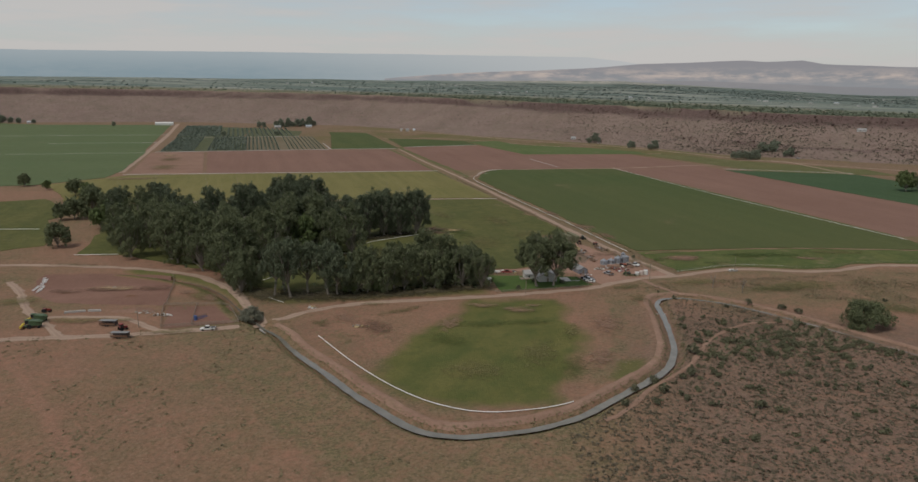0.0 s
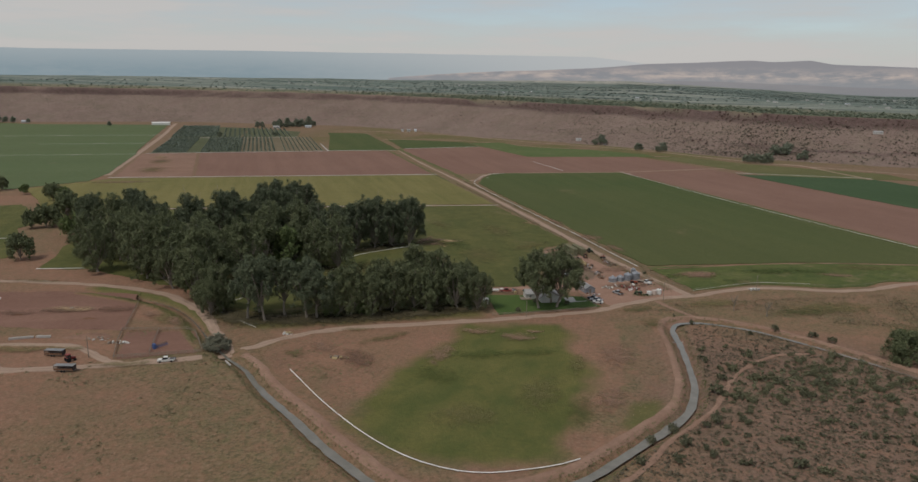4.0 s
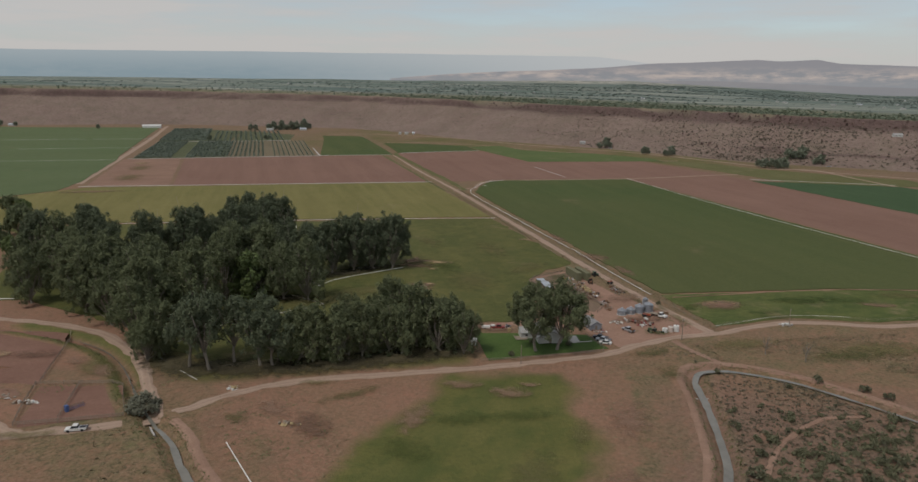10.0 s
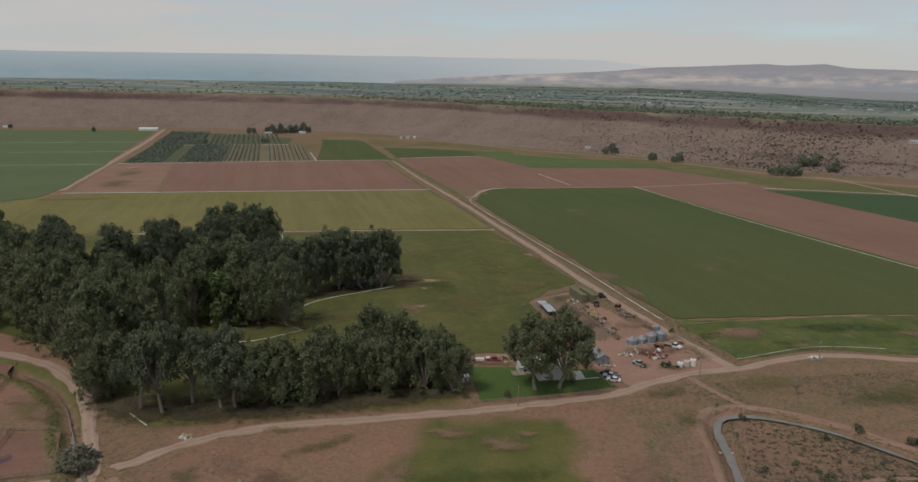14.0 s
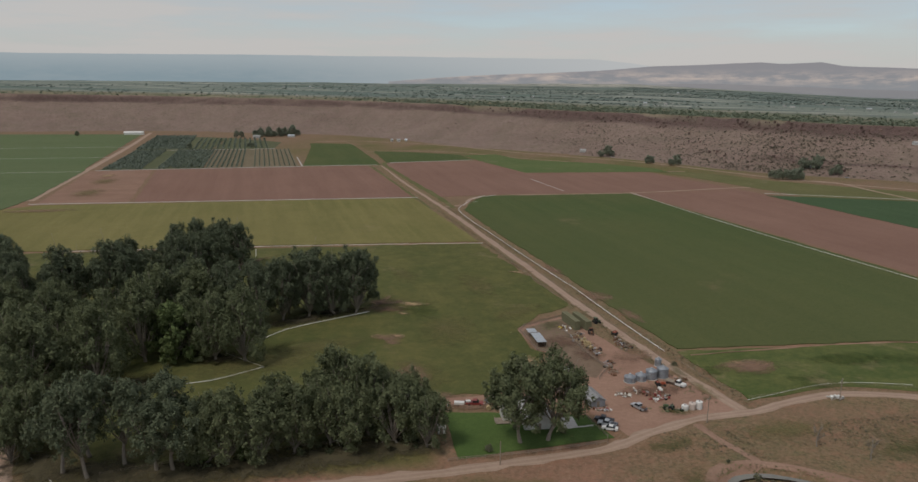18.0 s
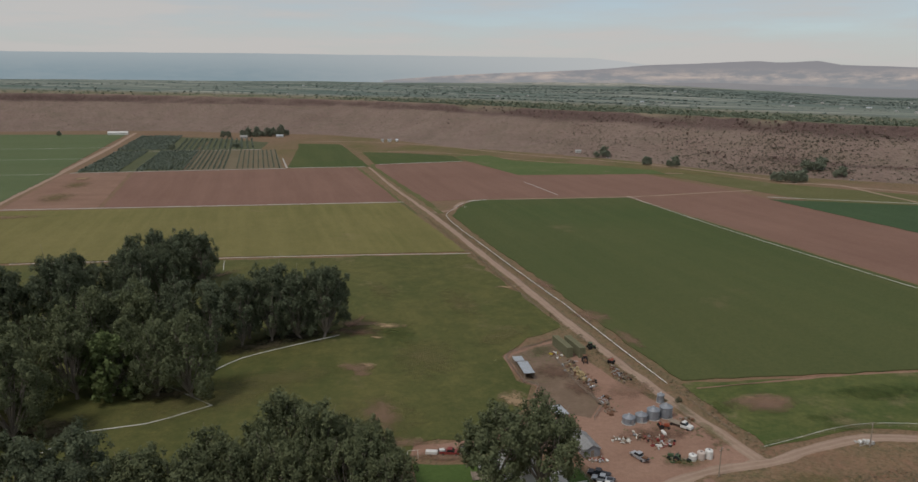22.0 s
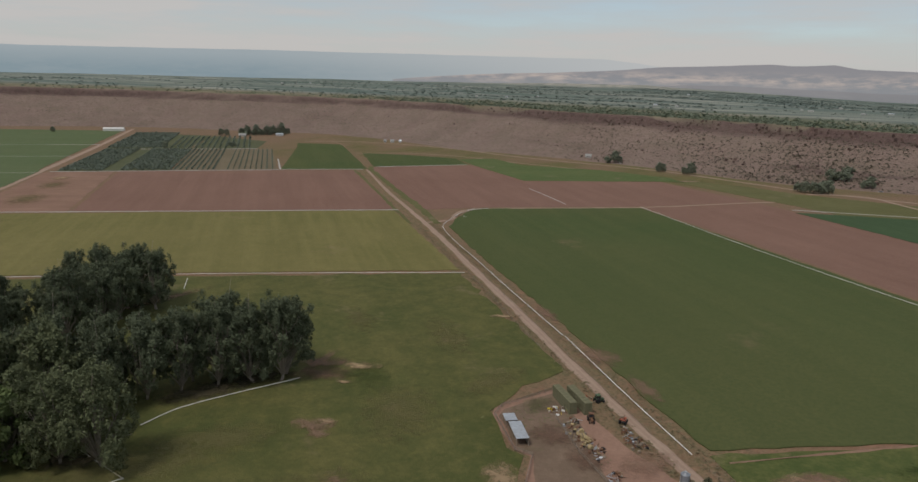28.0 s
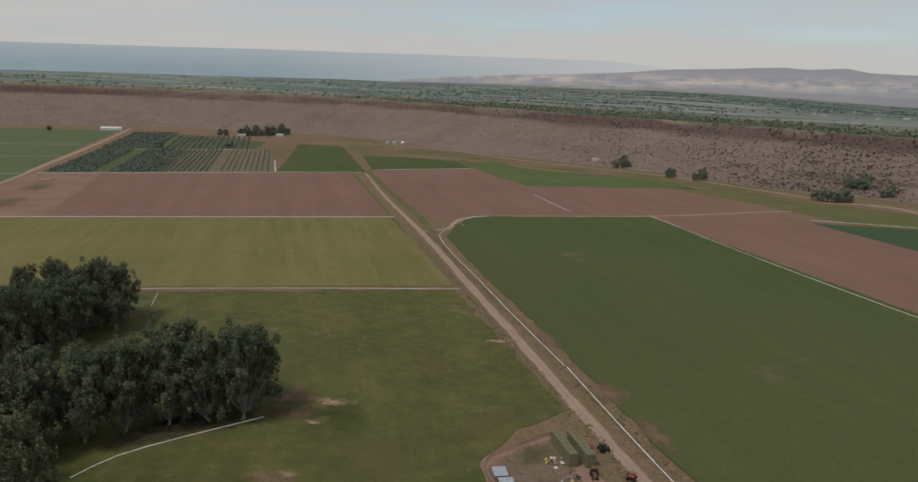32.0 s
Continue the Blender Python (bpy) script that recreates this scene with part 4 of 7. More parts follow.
def place(ob, x, y, s=1.0, turn=0.0, sz=None):
    z = float(max(ground_height(np.array([x]), np.array([y]))[0], mesa_height(np.array([x]), np.array([y]))[0][0]))
    return pose(x, y, z, 0, 0, turn) @ Matrix.Diagonal((s, s, sz or s, 1))


def scatter(masters, spots, rng, lo=0.85, hi=1.12):
    """Sets masters and copies of them at the spots (x, y) or (x, y, scale)."""
    used = set()
    for i, spot in enumerate(spots):
        mst = masters[rng.randint(len(masters))]
        s = (spot[2] if len(spot) > 2 else 1.0) * (lo + (hi - lo) * rng.rand())
        m = place(mst, spot[0], spot[1], s, rng.rand() * 360, s * (0.93 + 0.14 * rng.rand()))
        if mst.name in used:
            copy_thing(mst, m)
        else:
            used.add(mst.name)
            mst.matrix_basis = m
    for mst in masters:
        if mst.name not in used:
            for o in (*mst.children_recursive, mst):
                bpy.data.objects.remove(o)


rng = np.random.RandomState(7)
cot = [make_tree("cottonwood_tree", 100 + i, 27.5, 9.4, 2.4, 14000, 0.24, M_LEAF, "tall dark green cottonwood in the grove", "tree", "cottonwoods of the grove", 1.1) for i in range(5)]
GROVE_BACK = [(-272, 404), (-252, 388), (-232, 372), (-218, 392), (-205, 404), (-212, 415), (-192, 428), (-202, 462), (-190, 482), (-285, 385), (-294, 398), (-282, 415), (-262, 395), (-240, 380), (-226, 388), (-213, 402), (-206, 420), (-200, 436), (-196, 456), (-199, 478), (-184, 470), (-190, 442), (-196, 468), (-190, 455), (-200, 448), (-208, 470), (-212, 455), (-206, 440)]
GROVE_EAST = [(-146, 386), (-138, 397), (-128, 406), (-119, 417), (-108, 424), (-100, 413.5), (-118, 404), (-108, 410), (-111, 412), (-134, 390), (-123, 413), (-101, 419), (-152, 377), (-158, 369), (-142, 381), (-127, 397)]
GROVE_MID = [(-262, 372), (-240, 345), (-214, 350), (-212, 322), (-190, 338), (-172, 346), (-160, 358), (-186, 318), (-205, 316), (-163, 290), (-138, 360), (-236, 322), (-258, 345), (-248, 365), (-232, 358), (-222, 332), (-206, 335), (-197, 318), (-196, 350), (-184, 304), (-178, 330), (-168, 304), (-165, 328), (-154, 316), (-156, 344), (-149, 366), (-143, 352), (-121, 352), (-132, 350), (-172, 302)]
GROVE_FRONT = [(-131, 271), (-130, 280), (-118, 278), (-108, 277), (-98, 284), (-92, 284), (-83, 287), (-77, 293), (-69, 300), (-60, 307), (-60, 318), (-50, 304), (-42, 304), (-82, 294), (-53, 312), (-70, 309), (-123, 270), (-113, 287), (-104, 278), (-64, 297), (-75, 303), (-48, 311)]
scatter(cot, GROVE_MID, rng, 0.84, 1.1)
cotd = [make_tree("cottonwood_tree", 120 + i, 27.5, 8.8, 2.4, 14000, 0.24, M_LEAF_DARK, "tall deep green cottonwood at the back of the grove", "tree", "cottonwoods of the grove", 1.15) for i in range(4)]
scatter(cotd, GROVE_BACK + GROVE_EAST, rng, 0.86, 1.1)
cot2 = [make_tree("cottonwood_tree", 200 + i, 25, 8.2, 8.5, 8500, 0.25, M_LEAF_DARK, "tall thin-crowned cottonwood with bare trunk beside the road", "tree", "cottonwoods along the road", 1.1, None, 11) for i in range(3)]
scatter(cot2, [q for q in GROVE_FRONT if q[0] < -103], rng, 0.9, 1.02)
cot3 = [make_tree("cottonwood_tree", 230 + i, 24, 8.4, 2.0, 12000, 0.25, M_LEAF, "leafy cottonwood branching near the ground beside the road", "tree", "cottonwoods along the road", 1.15) for i in range(4)]
scatter(cot3, [q for q in GROVE_FRONT if q[0] >= -103] + [(-148, 273, 0.72), (-153, 281, 0.8), (-146, 280, 0.8)], rng, 0.85, 1.02)


# ---- part builders ----
class G:
    """Collects verts and faces of one mesh part."""

    def __init__(self):
        self.v, self.f = [], []

    def add(self, v, f):
        n = len(self.v)
        self.v += [tuple(p) for p in v]
        self.f += [tuple(i + n for i in q) for q in f]
        return self

    def box(self, c, s, turn=0.0, top=1.0, tilt=0.0):
        """A box centred at c with the size s, chamfered along its upper edges; top: size of the upper face."""
        x, y, z = (k / 2 for k in s)
        ch = min(x, y, z) * 0.18
        rings = [(x, y, -z), (x * (1 + (top - 1) * 0.9), y * (1 + (top - 1) * 0.9), z - ch), (x * top - ch, y * top - ch, z)]
        m = Matrix.Rotation(radians(turn), 3, "Z") @ Matrix.Rotation(radians(tilt), 3, "Y")
        v = []
        for a, b, h in rings:
            for p in ((-a, -b), (a, -b), (a, b), (-a, b)):
                v.append(Vector(c) + m @ Vector((*p, h)))
        f = [(3, 2, 1, 0), (8, 9, 10, 11)]
        for k in (0, 4):
            f += [(k + i, k + (i + 1) % 4, k + 4 + (i + 1) % 4, k + 4 + i) for i in range(4)]
        return self.add(v, f)

    def rod(self, a, b, r, n=8, r2=None, caps=True):
        a, b = Vector(a), Vector(b)
        ax = (b - a).normalized()
        u = ax.orthogonal().normalized()
        w = ax.cross(u)
        r2 = r if r2 is None else r2
        v = []
        for c, q in ((a, r), (b, r2)):
            v += [c + q * (math.cos(2 * math.pi * i / n) * u + math.sin(2 * math.pi * i / n) * w) for i in range(n)]
        f = [(i, (i + 1) % n, n + (i + 1) % n, n + i) for i in range(n)]
        if caps:
            f += [tuple(range(n))[::-1], tuple(range(n, 2 * n))]
        return self.add(v, f)

    def lathe(self, prof, n=16, c=(0, 0, 0), axis="z"):
        v, f = [], []
        for r, h in prof:
            for i in range(n):
                g = 2 * math.pi * i / n
                p = (r * math.cos(g), r * math.sin(g), h)
                v.append(Vector(c) + Vector(p if axis == "z" else (p[0], p[2], p[1])))
        for k in range(len(prof) - 1):
            for i in range(n):
                q = (k * n + i, k * n + (i + 1) % n, (k + 1) * n + (i + 1) % n, (k + 1) * n + i)
                f.append(q if axis == "z" else q[::-1])
        f.append(tuple(range(n))[::-1])
        f.append(tuple(range((len(prof) - 1) * n, len(prof) * n)))
        return self.add(v, f)

    def prism(self, side, y0, y1):
        """A side outline (x, z) swept from y0 to y1."""
        n = len(side)
        v = [(x, y0, z) for x, z in side] + [(x, y1, z) for x, z in side]
        f = [tuple(range(n)), tuple(range(n, 2 * n))[::-1]] + [(i, n + i, n + (i + 1) % n, (i + 1) % n) for i in range(n)]
        return self.add(v, f)


def part(name, g, material, parent, label="", smooth=False):
    bm = bmesh.new()
    vs = [bm.verts.new(p) for p in g.v]
    for q in g.f:
        if len(set(q)) > 2:
            try:
                bm.faces.new([vs[i] for i in q])
            except ValueError:
                pass
    bmesh.ops.recalc_face_normals(bm, faces=bm.faces[:])
    me = bpy.data.meshes.new(name)
    bm.to_mesh(me)
    bm.free()
    me.materials.append(material)
    if smooth:
        me.polygons.foreach_set("use_smooth", [True] * len(me.polygons))
        me.set_sharp_from_angle(angle=radians(40))
    ob = new(name, me)
    ob.parent = parent
    if label:
        ob["label"] = label
    return ob


def shared(name, ob, m, parent):
    """One more object on the same mesh."""
    o = new(name, ob.data)
    o.parent = parent
    o.matrix_basis = m
    return o


def thing(name, x, y, turn, label, category, group="", z=None):
    ob = new(name)
    h = float(max(ground_height(np.array([x]), np.array([y]))[0], mesa_height(np.array([x]), np.array([y]))[0][0])) if z is None else z
    ob.matrix_basis = pose(x, y, h, 0, 0, turn)
    return tagged(ob, label, category, group)


def steel(name, c, rough=0.45, rib=0.0, turn=0.0):
    m = Mat(name, rough, 0.55)
    col = m.mix(m.noise(0.7, 5), shade(c, 0.82), shade(c, 1.12))
    col = m.mix(m.math("MULTIPLY", m.noise(2.5, 5, lo=0.55, hi=0.75), 0.4), col, (0.22, 0.14, 0.09))
    if rib:
        w = m.n("ShaderNodeTexWave", Scale=rib)
        w.bands_direction = "Z" if turn else "X"
        m.link(m.co(), w.inputs["Vector"])
        m.bump(w.outputs[1], 0.5, 0.06)
    return m.color(col).m


M_GALV = steel("galvanised_steel", (0.285, 0.305, 0.33), 0.5, 3.0, 1)
M_TIN = steel("corrugated_tin_roof", (0.52, 0.55, 0.58), 0.42, 4.0)
M_OLDTIN = steel("weathered_tin_roof", (0.30, 0.30, 0.295), 0.6, 4.0)
M_ROOF = plain("grey_shingles", (0.33, 0.325, 0.31), 0.9, grain=1.5, spread=0.15)
M_SIDING = plain("pale_grey_siding", (0.50, 0.49, 0.46), 0.8, grain=0.8, spread=0.1)
M_WOOD = plain("weathered_wood", (0.25, 0.205, 0.16), 0.95, grain=1.2)
M_WHITE = plain("white_paint", (0.64, 0.63, 0.60), 0.4, grain=1.0, spread=0.08)
M_SILVERP = plain("silver_paint", (0.42, 0.44, 0.46), 0.3, 0.4, 1.0, 0.08)
M_BLACK = plain("black_paint", (0.025, 0.025, 0.03), 0.35, grain=1.0)
M_RED = plain("dark_red_paint", (0.22, 0.035, 0.03), 0.45, grain=1.0)
M_GREENP = plain("green_machine_paint", (0.065, 0.105, 0.05), 0.5, grain=1.0)
M_ORANGE = plain("faded_orange_paint", (0.34, 0.085, 0.042), 0.6, grain=1.0)
M_YELLOW = plain("yellow_tarp", (0.62, 0.48, 0.06), 0.7, grain=2.0)
M_BLUE = plain("blue_paint", (0.07, 0.12, 0.27), 0.5, grain=1.0)
M_TYRE = plain("tyre_rubber", (0.02, 0.02, 0.02), 0.9, grain=4.0)
M_RUST = plain("rusty_scrap", (0.16, 0.085, 0.05), 0.9, grain=2.0, spread=0.4)
M_POLY = plain("pale_plastic_tank", (0.62, 0.60, 0.54), 0.5, grain=1.0, spread=0.08)
M_POLYP = plain("pinkish_plastic_tank", (0.50, 0.42, 0.37), 0.6, grain=1.0, spread=0.08)
M_HAY = plain("stacked_hay", (0.145, 0.14, 0.082), 0.98, grain=1.4, spread=0.25)
M_STRAW = plain("weathered_hay", (0.36, 0.28, 0.15), 0.98, grain=1.4, spread=0.25)
M_CONC = plain("concrete", (0.42, 0.40, 0.37), 0.9, grain=0.6, spread=0.12)
M_GLASS = Mat("dark_vehicle_glass", 0.08, spec=0.6).color((0.02, 0.024, 0.028)).m
M_LAMP = plain("lamp_lens", (0.7, 0.66, 0.6), 0.2, grain=1.0, spread=0.05)


# ---- vehicles ----
def wheels(parent, spots, r, w):
    first = None
    for x, y in spots:
        if first is None:
            t = part("tyre", G().lathe([(r * 0.55, -w / 2), (r * 0.94, -w / 2), (r, -w * 0.3), (r, w * 0.3), (r * 0.94, w / 2), (r * 0.55, w / 2)], 14, axis="y"), M_TYRE, parent, smooth=True)
            rim = part("rim", G().lathe([(r * 0.2, -w * 0.42), (r * 0.56, -w * 0.4), (r * 0.56, w * 0.4), (r * 0.2, w * 0.42)], 10, axis="y"), M_SILVERP, t)
            first = (t, rim)
            t.matrix_basis = Matrix.Translation((x, y, r))
        else:
            t = shared("tyre", first[0], Matrix.Translation((x, y, r)), parent)
            shared("rim", first[1], Matrix(), t)


def car(name, x, y, turn, paint, label, category, style="pickup", load=None):
    """A road vehicle facing +x."""
    top = thing(name, x, y, turn, label, category)
    ln, wd = {"pickup": (5.6, 1.95), "sedan": (4.7, 1.8), "flatbed": (7.2, 2.2)}[style]
    h = ln / 2
    if style == "sedan":
        body = [(-h, 0.45), (-h + 0.05, 0.85), (-h + 0.9, 0.93), (h - 1.3, 0.92), (h - 0.1, 0.75), (h, 0.45), (h - 0.5, 0.28), (-h + 0.5, 0.28)]
        cab = [(-1.55, 0.92), (-0.95, 1.4), (0.35, 1.42), (1.1, 0.92)]
        roof = [(-0.95, 1.40), (-0.9, 1.45), (0.3, 1.46), (0.36, 1.41)]
    elif style == "pickup":
        body = [(-h, 0.6), (-h, 1.08), (-0.6, 1.1), (h - 1.75, 1.1), (h - 0.2, 1.0), (h, 0.8), (h, 0.55), (h - 0.6, 0.42), (-h + 0.5, 0.42)]
        cab = [(-0.75, 1.1), (-0.62, 1.78), (0.75, 1.8), (1.35, 1.1)]
        roof = [(-0.62, 1.77), (-0.55, 1.85), (0.7, 1.86), (0.77, 1.79)]
    else:
        body = [(0.3, 0.6), (0.3, 1.25), (h - 1.5, 1.3), (h - 0.1, 1.2), (h, 0.8), (h, 0.55), (0.3, 0.5)]
        cab = [(0.4, 1.25), (0.5, 2.0), (1.6, 2.02), (2.1, 1.3)]
        roof = [(0.5, 1.98), (0.55, 2.08), (1.55, 2.1), (1.62, 2.0)]
    part("body", G().prism(body, -wd / 2, wd / 2), paint, top, smooth=True)
    part("cabin_glass", G().prism(cab, -wd / 2 * 0.88, wd / 2 * 0.88), M_GLASS, top, "dark window glass")
    part("roof", G().prism(roof, -wd / 2 * 0.84, wd / 2 * 0.84), paint, top)
    if style == "pickup":
        part("bed_liner", G().box((-h / 2 - 0.75, 0, 1.09), (h - 0.75 + 0.2, wd * 0.78, 0.06)), M_BLACK, top, "dark open cargo bed")
        part("tailgate", G().box((-h + 0.02, 0, 0.95), (0.07, wd * 0.92, 0.45)), paint, top)
        if load:
            part("load", G().box((-h / 2 - 0.7, 0, 1.3), (1.4, wd * 0.6, 0.45), 12), load, top)
    if style == "flatbed":
        part("deck", G().box((-1.6, 0, 1.12), (4.1, 2.35, 0.18)), M_WOOD, top, "wooden flat deck")
        part("frame", G().box((-1.2, 0, 0.8), (4.6, 0.8, 0.25)), M_BLACK, top)
        part("headboard", G().box((0.28, 0, 1.6), (0.08, 2.2, 0.9)), M_RUST, top)
    part("bumper", G().box((h + 0.02, 0, 0.55), (0.14, wd * 0.95, 0.2)), M_SILVERP, top, "metal bumper")
    lamp = part("headlight", G().box((h - 0.05, wd * 0.36, 0.78), (0.14, 0.3, 0.16)), M_LAMP, top, "clear headlight")
    shared("headlight", lamp, Matrix.Translation((0, -wd * 0.72, 0)), top)
    r = 0.33 if style == "sedan" else 0.4
    sp = [(h - 0.95, wd / 2 - 0.1), (h - 0.95, -wd / 2 + 0.1), (-h + 1.05, wd / 2 - 0.1), (-h + 1.05, -wd / 2 + 0.1)]
    wheels(top, sp, r, 0.24)
    return top


def tractor(x, y, turn, paint, label, cab=True):
    top = thing("tractor", x, y, turn, label, "tractor")
    part("hood", G().prism([(0.2, 0.8), (0.2, 1.55), (1.7, 1.4), (1.8, 1.3), (1.8, 0.8)], -0.38, 0.38), paint, top)
    part("chassis", G().box((0.2, 0, 0.75), (2.8, 0.6, 0.45)), M_BLACK, top)
    part("fender", G().box((-0.75, 0, 1.5), (1.0, 1.9, 0.14)), paint, top)
    part("seat", G().box((-0.5, 0, 1.35), (0.5, 0.5, 0.5)), M_BLACK, top)
    part("exhaust_pipe", G().rod((1.1, 0.2, 1.4), (1.1, 0.2, 2.3), 0.05), M_RUST, top)
    if cab:
        part("cab_glass", G().box((-0.45, 0, 2.0), (1.3, 1.4, 1.0), 0, 0.9), M_GLASS, top, "dark cab glass")
        part("cab_roof", G().box((-0.45, 0, 2.58), (1.5, 1.55, 0.16)), paint, top)
    else:
        part("roll_bar", G().rod((-0.9, -0.6, 1.4), (-0.9, -0.6, 2.3), 0.05).rod((-0.9, 0.6, 1.4), (-0.9, 0.6, 2.3), 0.05).rod((-0.9, -0.6, 2.3), (-0.9, 0.6, 2.3), 0.05), M_BLACK, top)
    wheels(top, [(-0.75, 0.85), (-0.75, -0.85)], 0.82, 0.42)
    wheels(top, [(1.4, 0.7), (1.4, -0.7)], 0.46, 0.25)
    return top


def stock_trailer(x, y, turn, label):
    top = thing("stock_trailer", x, y, turn, label, "trailer", "stock trailers beside the road")
    part("floor", G().box((0, 0, 0.62), (6.4, 2.1, 0.14)), M_WOOD, top)
    for s in (-1, 1):
        part("side_wall", G().box((0, s * 1.03, 1.0), (6.4, 0.06, 0.62)), M_RUST, top, "rusty dark lower side panel")
        for zz in (1.5, 1.8, 2.1):
            part("slat", G().box((0, s * 1.03, zz), (6.4, 0.05, 0.12)), M_BLACK, top)
        for px in (-3.1, -1.05, 1.05, 3.1):
            part("post", G().box((px, s * 1.02, 1.4), (0.08, 0.08, 1.6)), M_BLACK, top)
    part("front_wall", G().box((3.2, 0, 1.4), (0.06, 2.1, 1.5)), M_BLACK, top)
    part("roof", G().prism([(-3.25, 2.2), (-3.2, 2.28), (3.25, 2.28), (3.3, 2.2)], -1.1, 1.1), M_OLDTIN, top, "weathered metal roof")
    part("hitch", G().rod((3.2, -0.8, 0.6), (4.9, 0, 0.55), 0.06).rod((3.2, 0.8, 0.6), (4.9, 0, 0.55), 0.06), M_BLACK, top)
    wheels(top, [(-0.6, 1.15), (-0.6, -1.15), (0.3, 1.15), (0.3, -1.15)], 0.36, 0.22)
    return top


def combine(x, y, turn, paint, label):
    top = thing("combine_harvester", x, y, turn, label, "harvester")
    part("body", G().prism([(-3, 1.1), (-3, 2.3), (-2, 2.9), (1.2, 3.0), (1.2, 1.1)], -1.3, 1.3), paint, top)
    part("cab_glass", G().box((1.9, 0, 2.5), (1.3, 1.6, 1.3), 0, 0.92), M_GLASS, top, "dark cab glass")
    part("cab_roof", G().box((1.9, 0, 3.22), (1.5, 1.8, 0.16)), paint, top)
    part("feeder", G().prism([(1.0, 0.9), (1.0, 1.6), (3.2, 0.9), (3.2, 0.4)], -0.6, 0.6), paint, top)
    part("header", G().prism([(3.0, 0.25), (3.0, 1.0), (3.3, 1.0), (4.1, 0.25)], -2.4, 2.4), M_RUST, top, "wide worn cutting header")
    part("reel", G().rod((3.8, -2.3, 1.0), (3.8, 2.3, 1.0), 0.45, 6), M_YELLOW, top)
    part("unloading_auger", G().rod((-1.2, 1.4, 2.6), (-4.0, 1.7, 2.9), 0.16), paint, top)
    wheels(top, [(1.0, 1.5), (1.0, -1.5)], 0.85, 0.55)
    wheels(top, [(-2.3, 1.2), (-2.3, -1.2)], 0.5, 0.35)
    return top


# ---- buildings and yard fixtures ----
def gable(name, x, y, turn, ln, wd, eave, ridge, wall_mat, roof_mat, label, category="house", over=0.4, chimney=False, door=True, n_win=3, group=""):
    """A gabled building, its ridge along x."""
    top = thing(name, x, y, turn, label, category, group)
    a, b = ln / 2, wd / 2
    part("wall", G().add([(-a, -b, 0), (a, -b, 0), (a, b, 0), (-a, b, 0), (-a, -b, eave), (a, -b, eave), (a, b, eave), (-a, b, eave), (-a, 0, ridge), (a, 0, ridge)],
                         [(0, 1, 5, 4), (2, 3, 7, 6), (1, 2, 6, 9, 5), (3, 0, 4, 8, 7)]), wall_mat, top)
    sl = (ridge - eave) / b
    rf = []
    for s in (-1, 1):
        e = (b + over) * s
        z = eave - over * sl
        rf.append(part("roof", G().add([(-a - over, e, z + 0.05), (a + over, e, z + 0.05), (a + over, 0, ridge + 0.05), (-a - over, 0, ridge + 0.05), (-a - over, e, z + 0.2), (a + over, e, z + 0.2), (a + over, 0, ridge + 0.2), (-a - over, 0, ridge + 0.2)],
                                  [(0, 1, 2, 3), (4, 5, 6, 7), (0, 1, 5, 4), (1, 2, 6, 5), (3, 0, 4, 7), (2, 3, 7, 6)]), roof_mat, top))
    for i in range(n_win):
        px = -a + ln * (i + 0.7) / (n_win + 0.4)
        for s in (-1, 1):
            w = part("window", G().box((px, s * (b + 0.02), eave * 0.55), (1.1, 0.08, 1.0)), M_WHITE, top, "white window frame")
            part("pane", G().box((px, s * (b + 0.05), eave * 0.55), (0.86, 0.06, 0.78)), M_GLASS, w)
    if door:
        d = part("door", G().box((a + 0.02, 0.0, 1.03), (0.08, 0.95, 2.05)), M_WOOD, top)
        part("door_handle", G().rod((a + 0.1, 0.35, 1.0), (a + 0.1, 0.35, 1.12), 0.03, 6), M_SILVERP, d)
    if chimney:
        part("chimney", G().box((-a * 0.3, 0.5, ridge + 0.4), (0.7, 0.7, 1.4)), M_RUST, rf[1], "brick chimney")
    return top


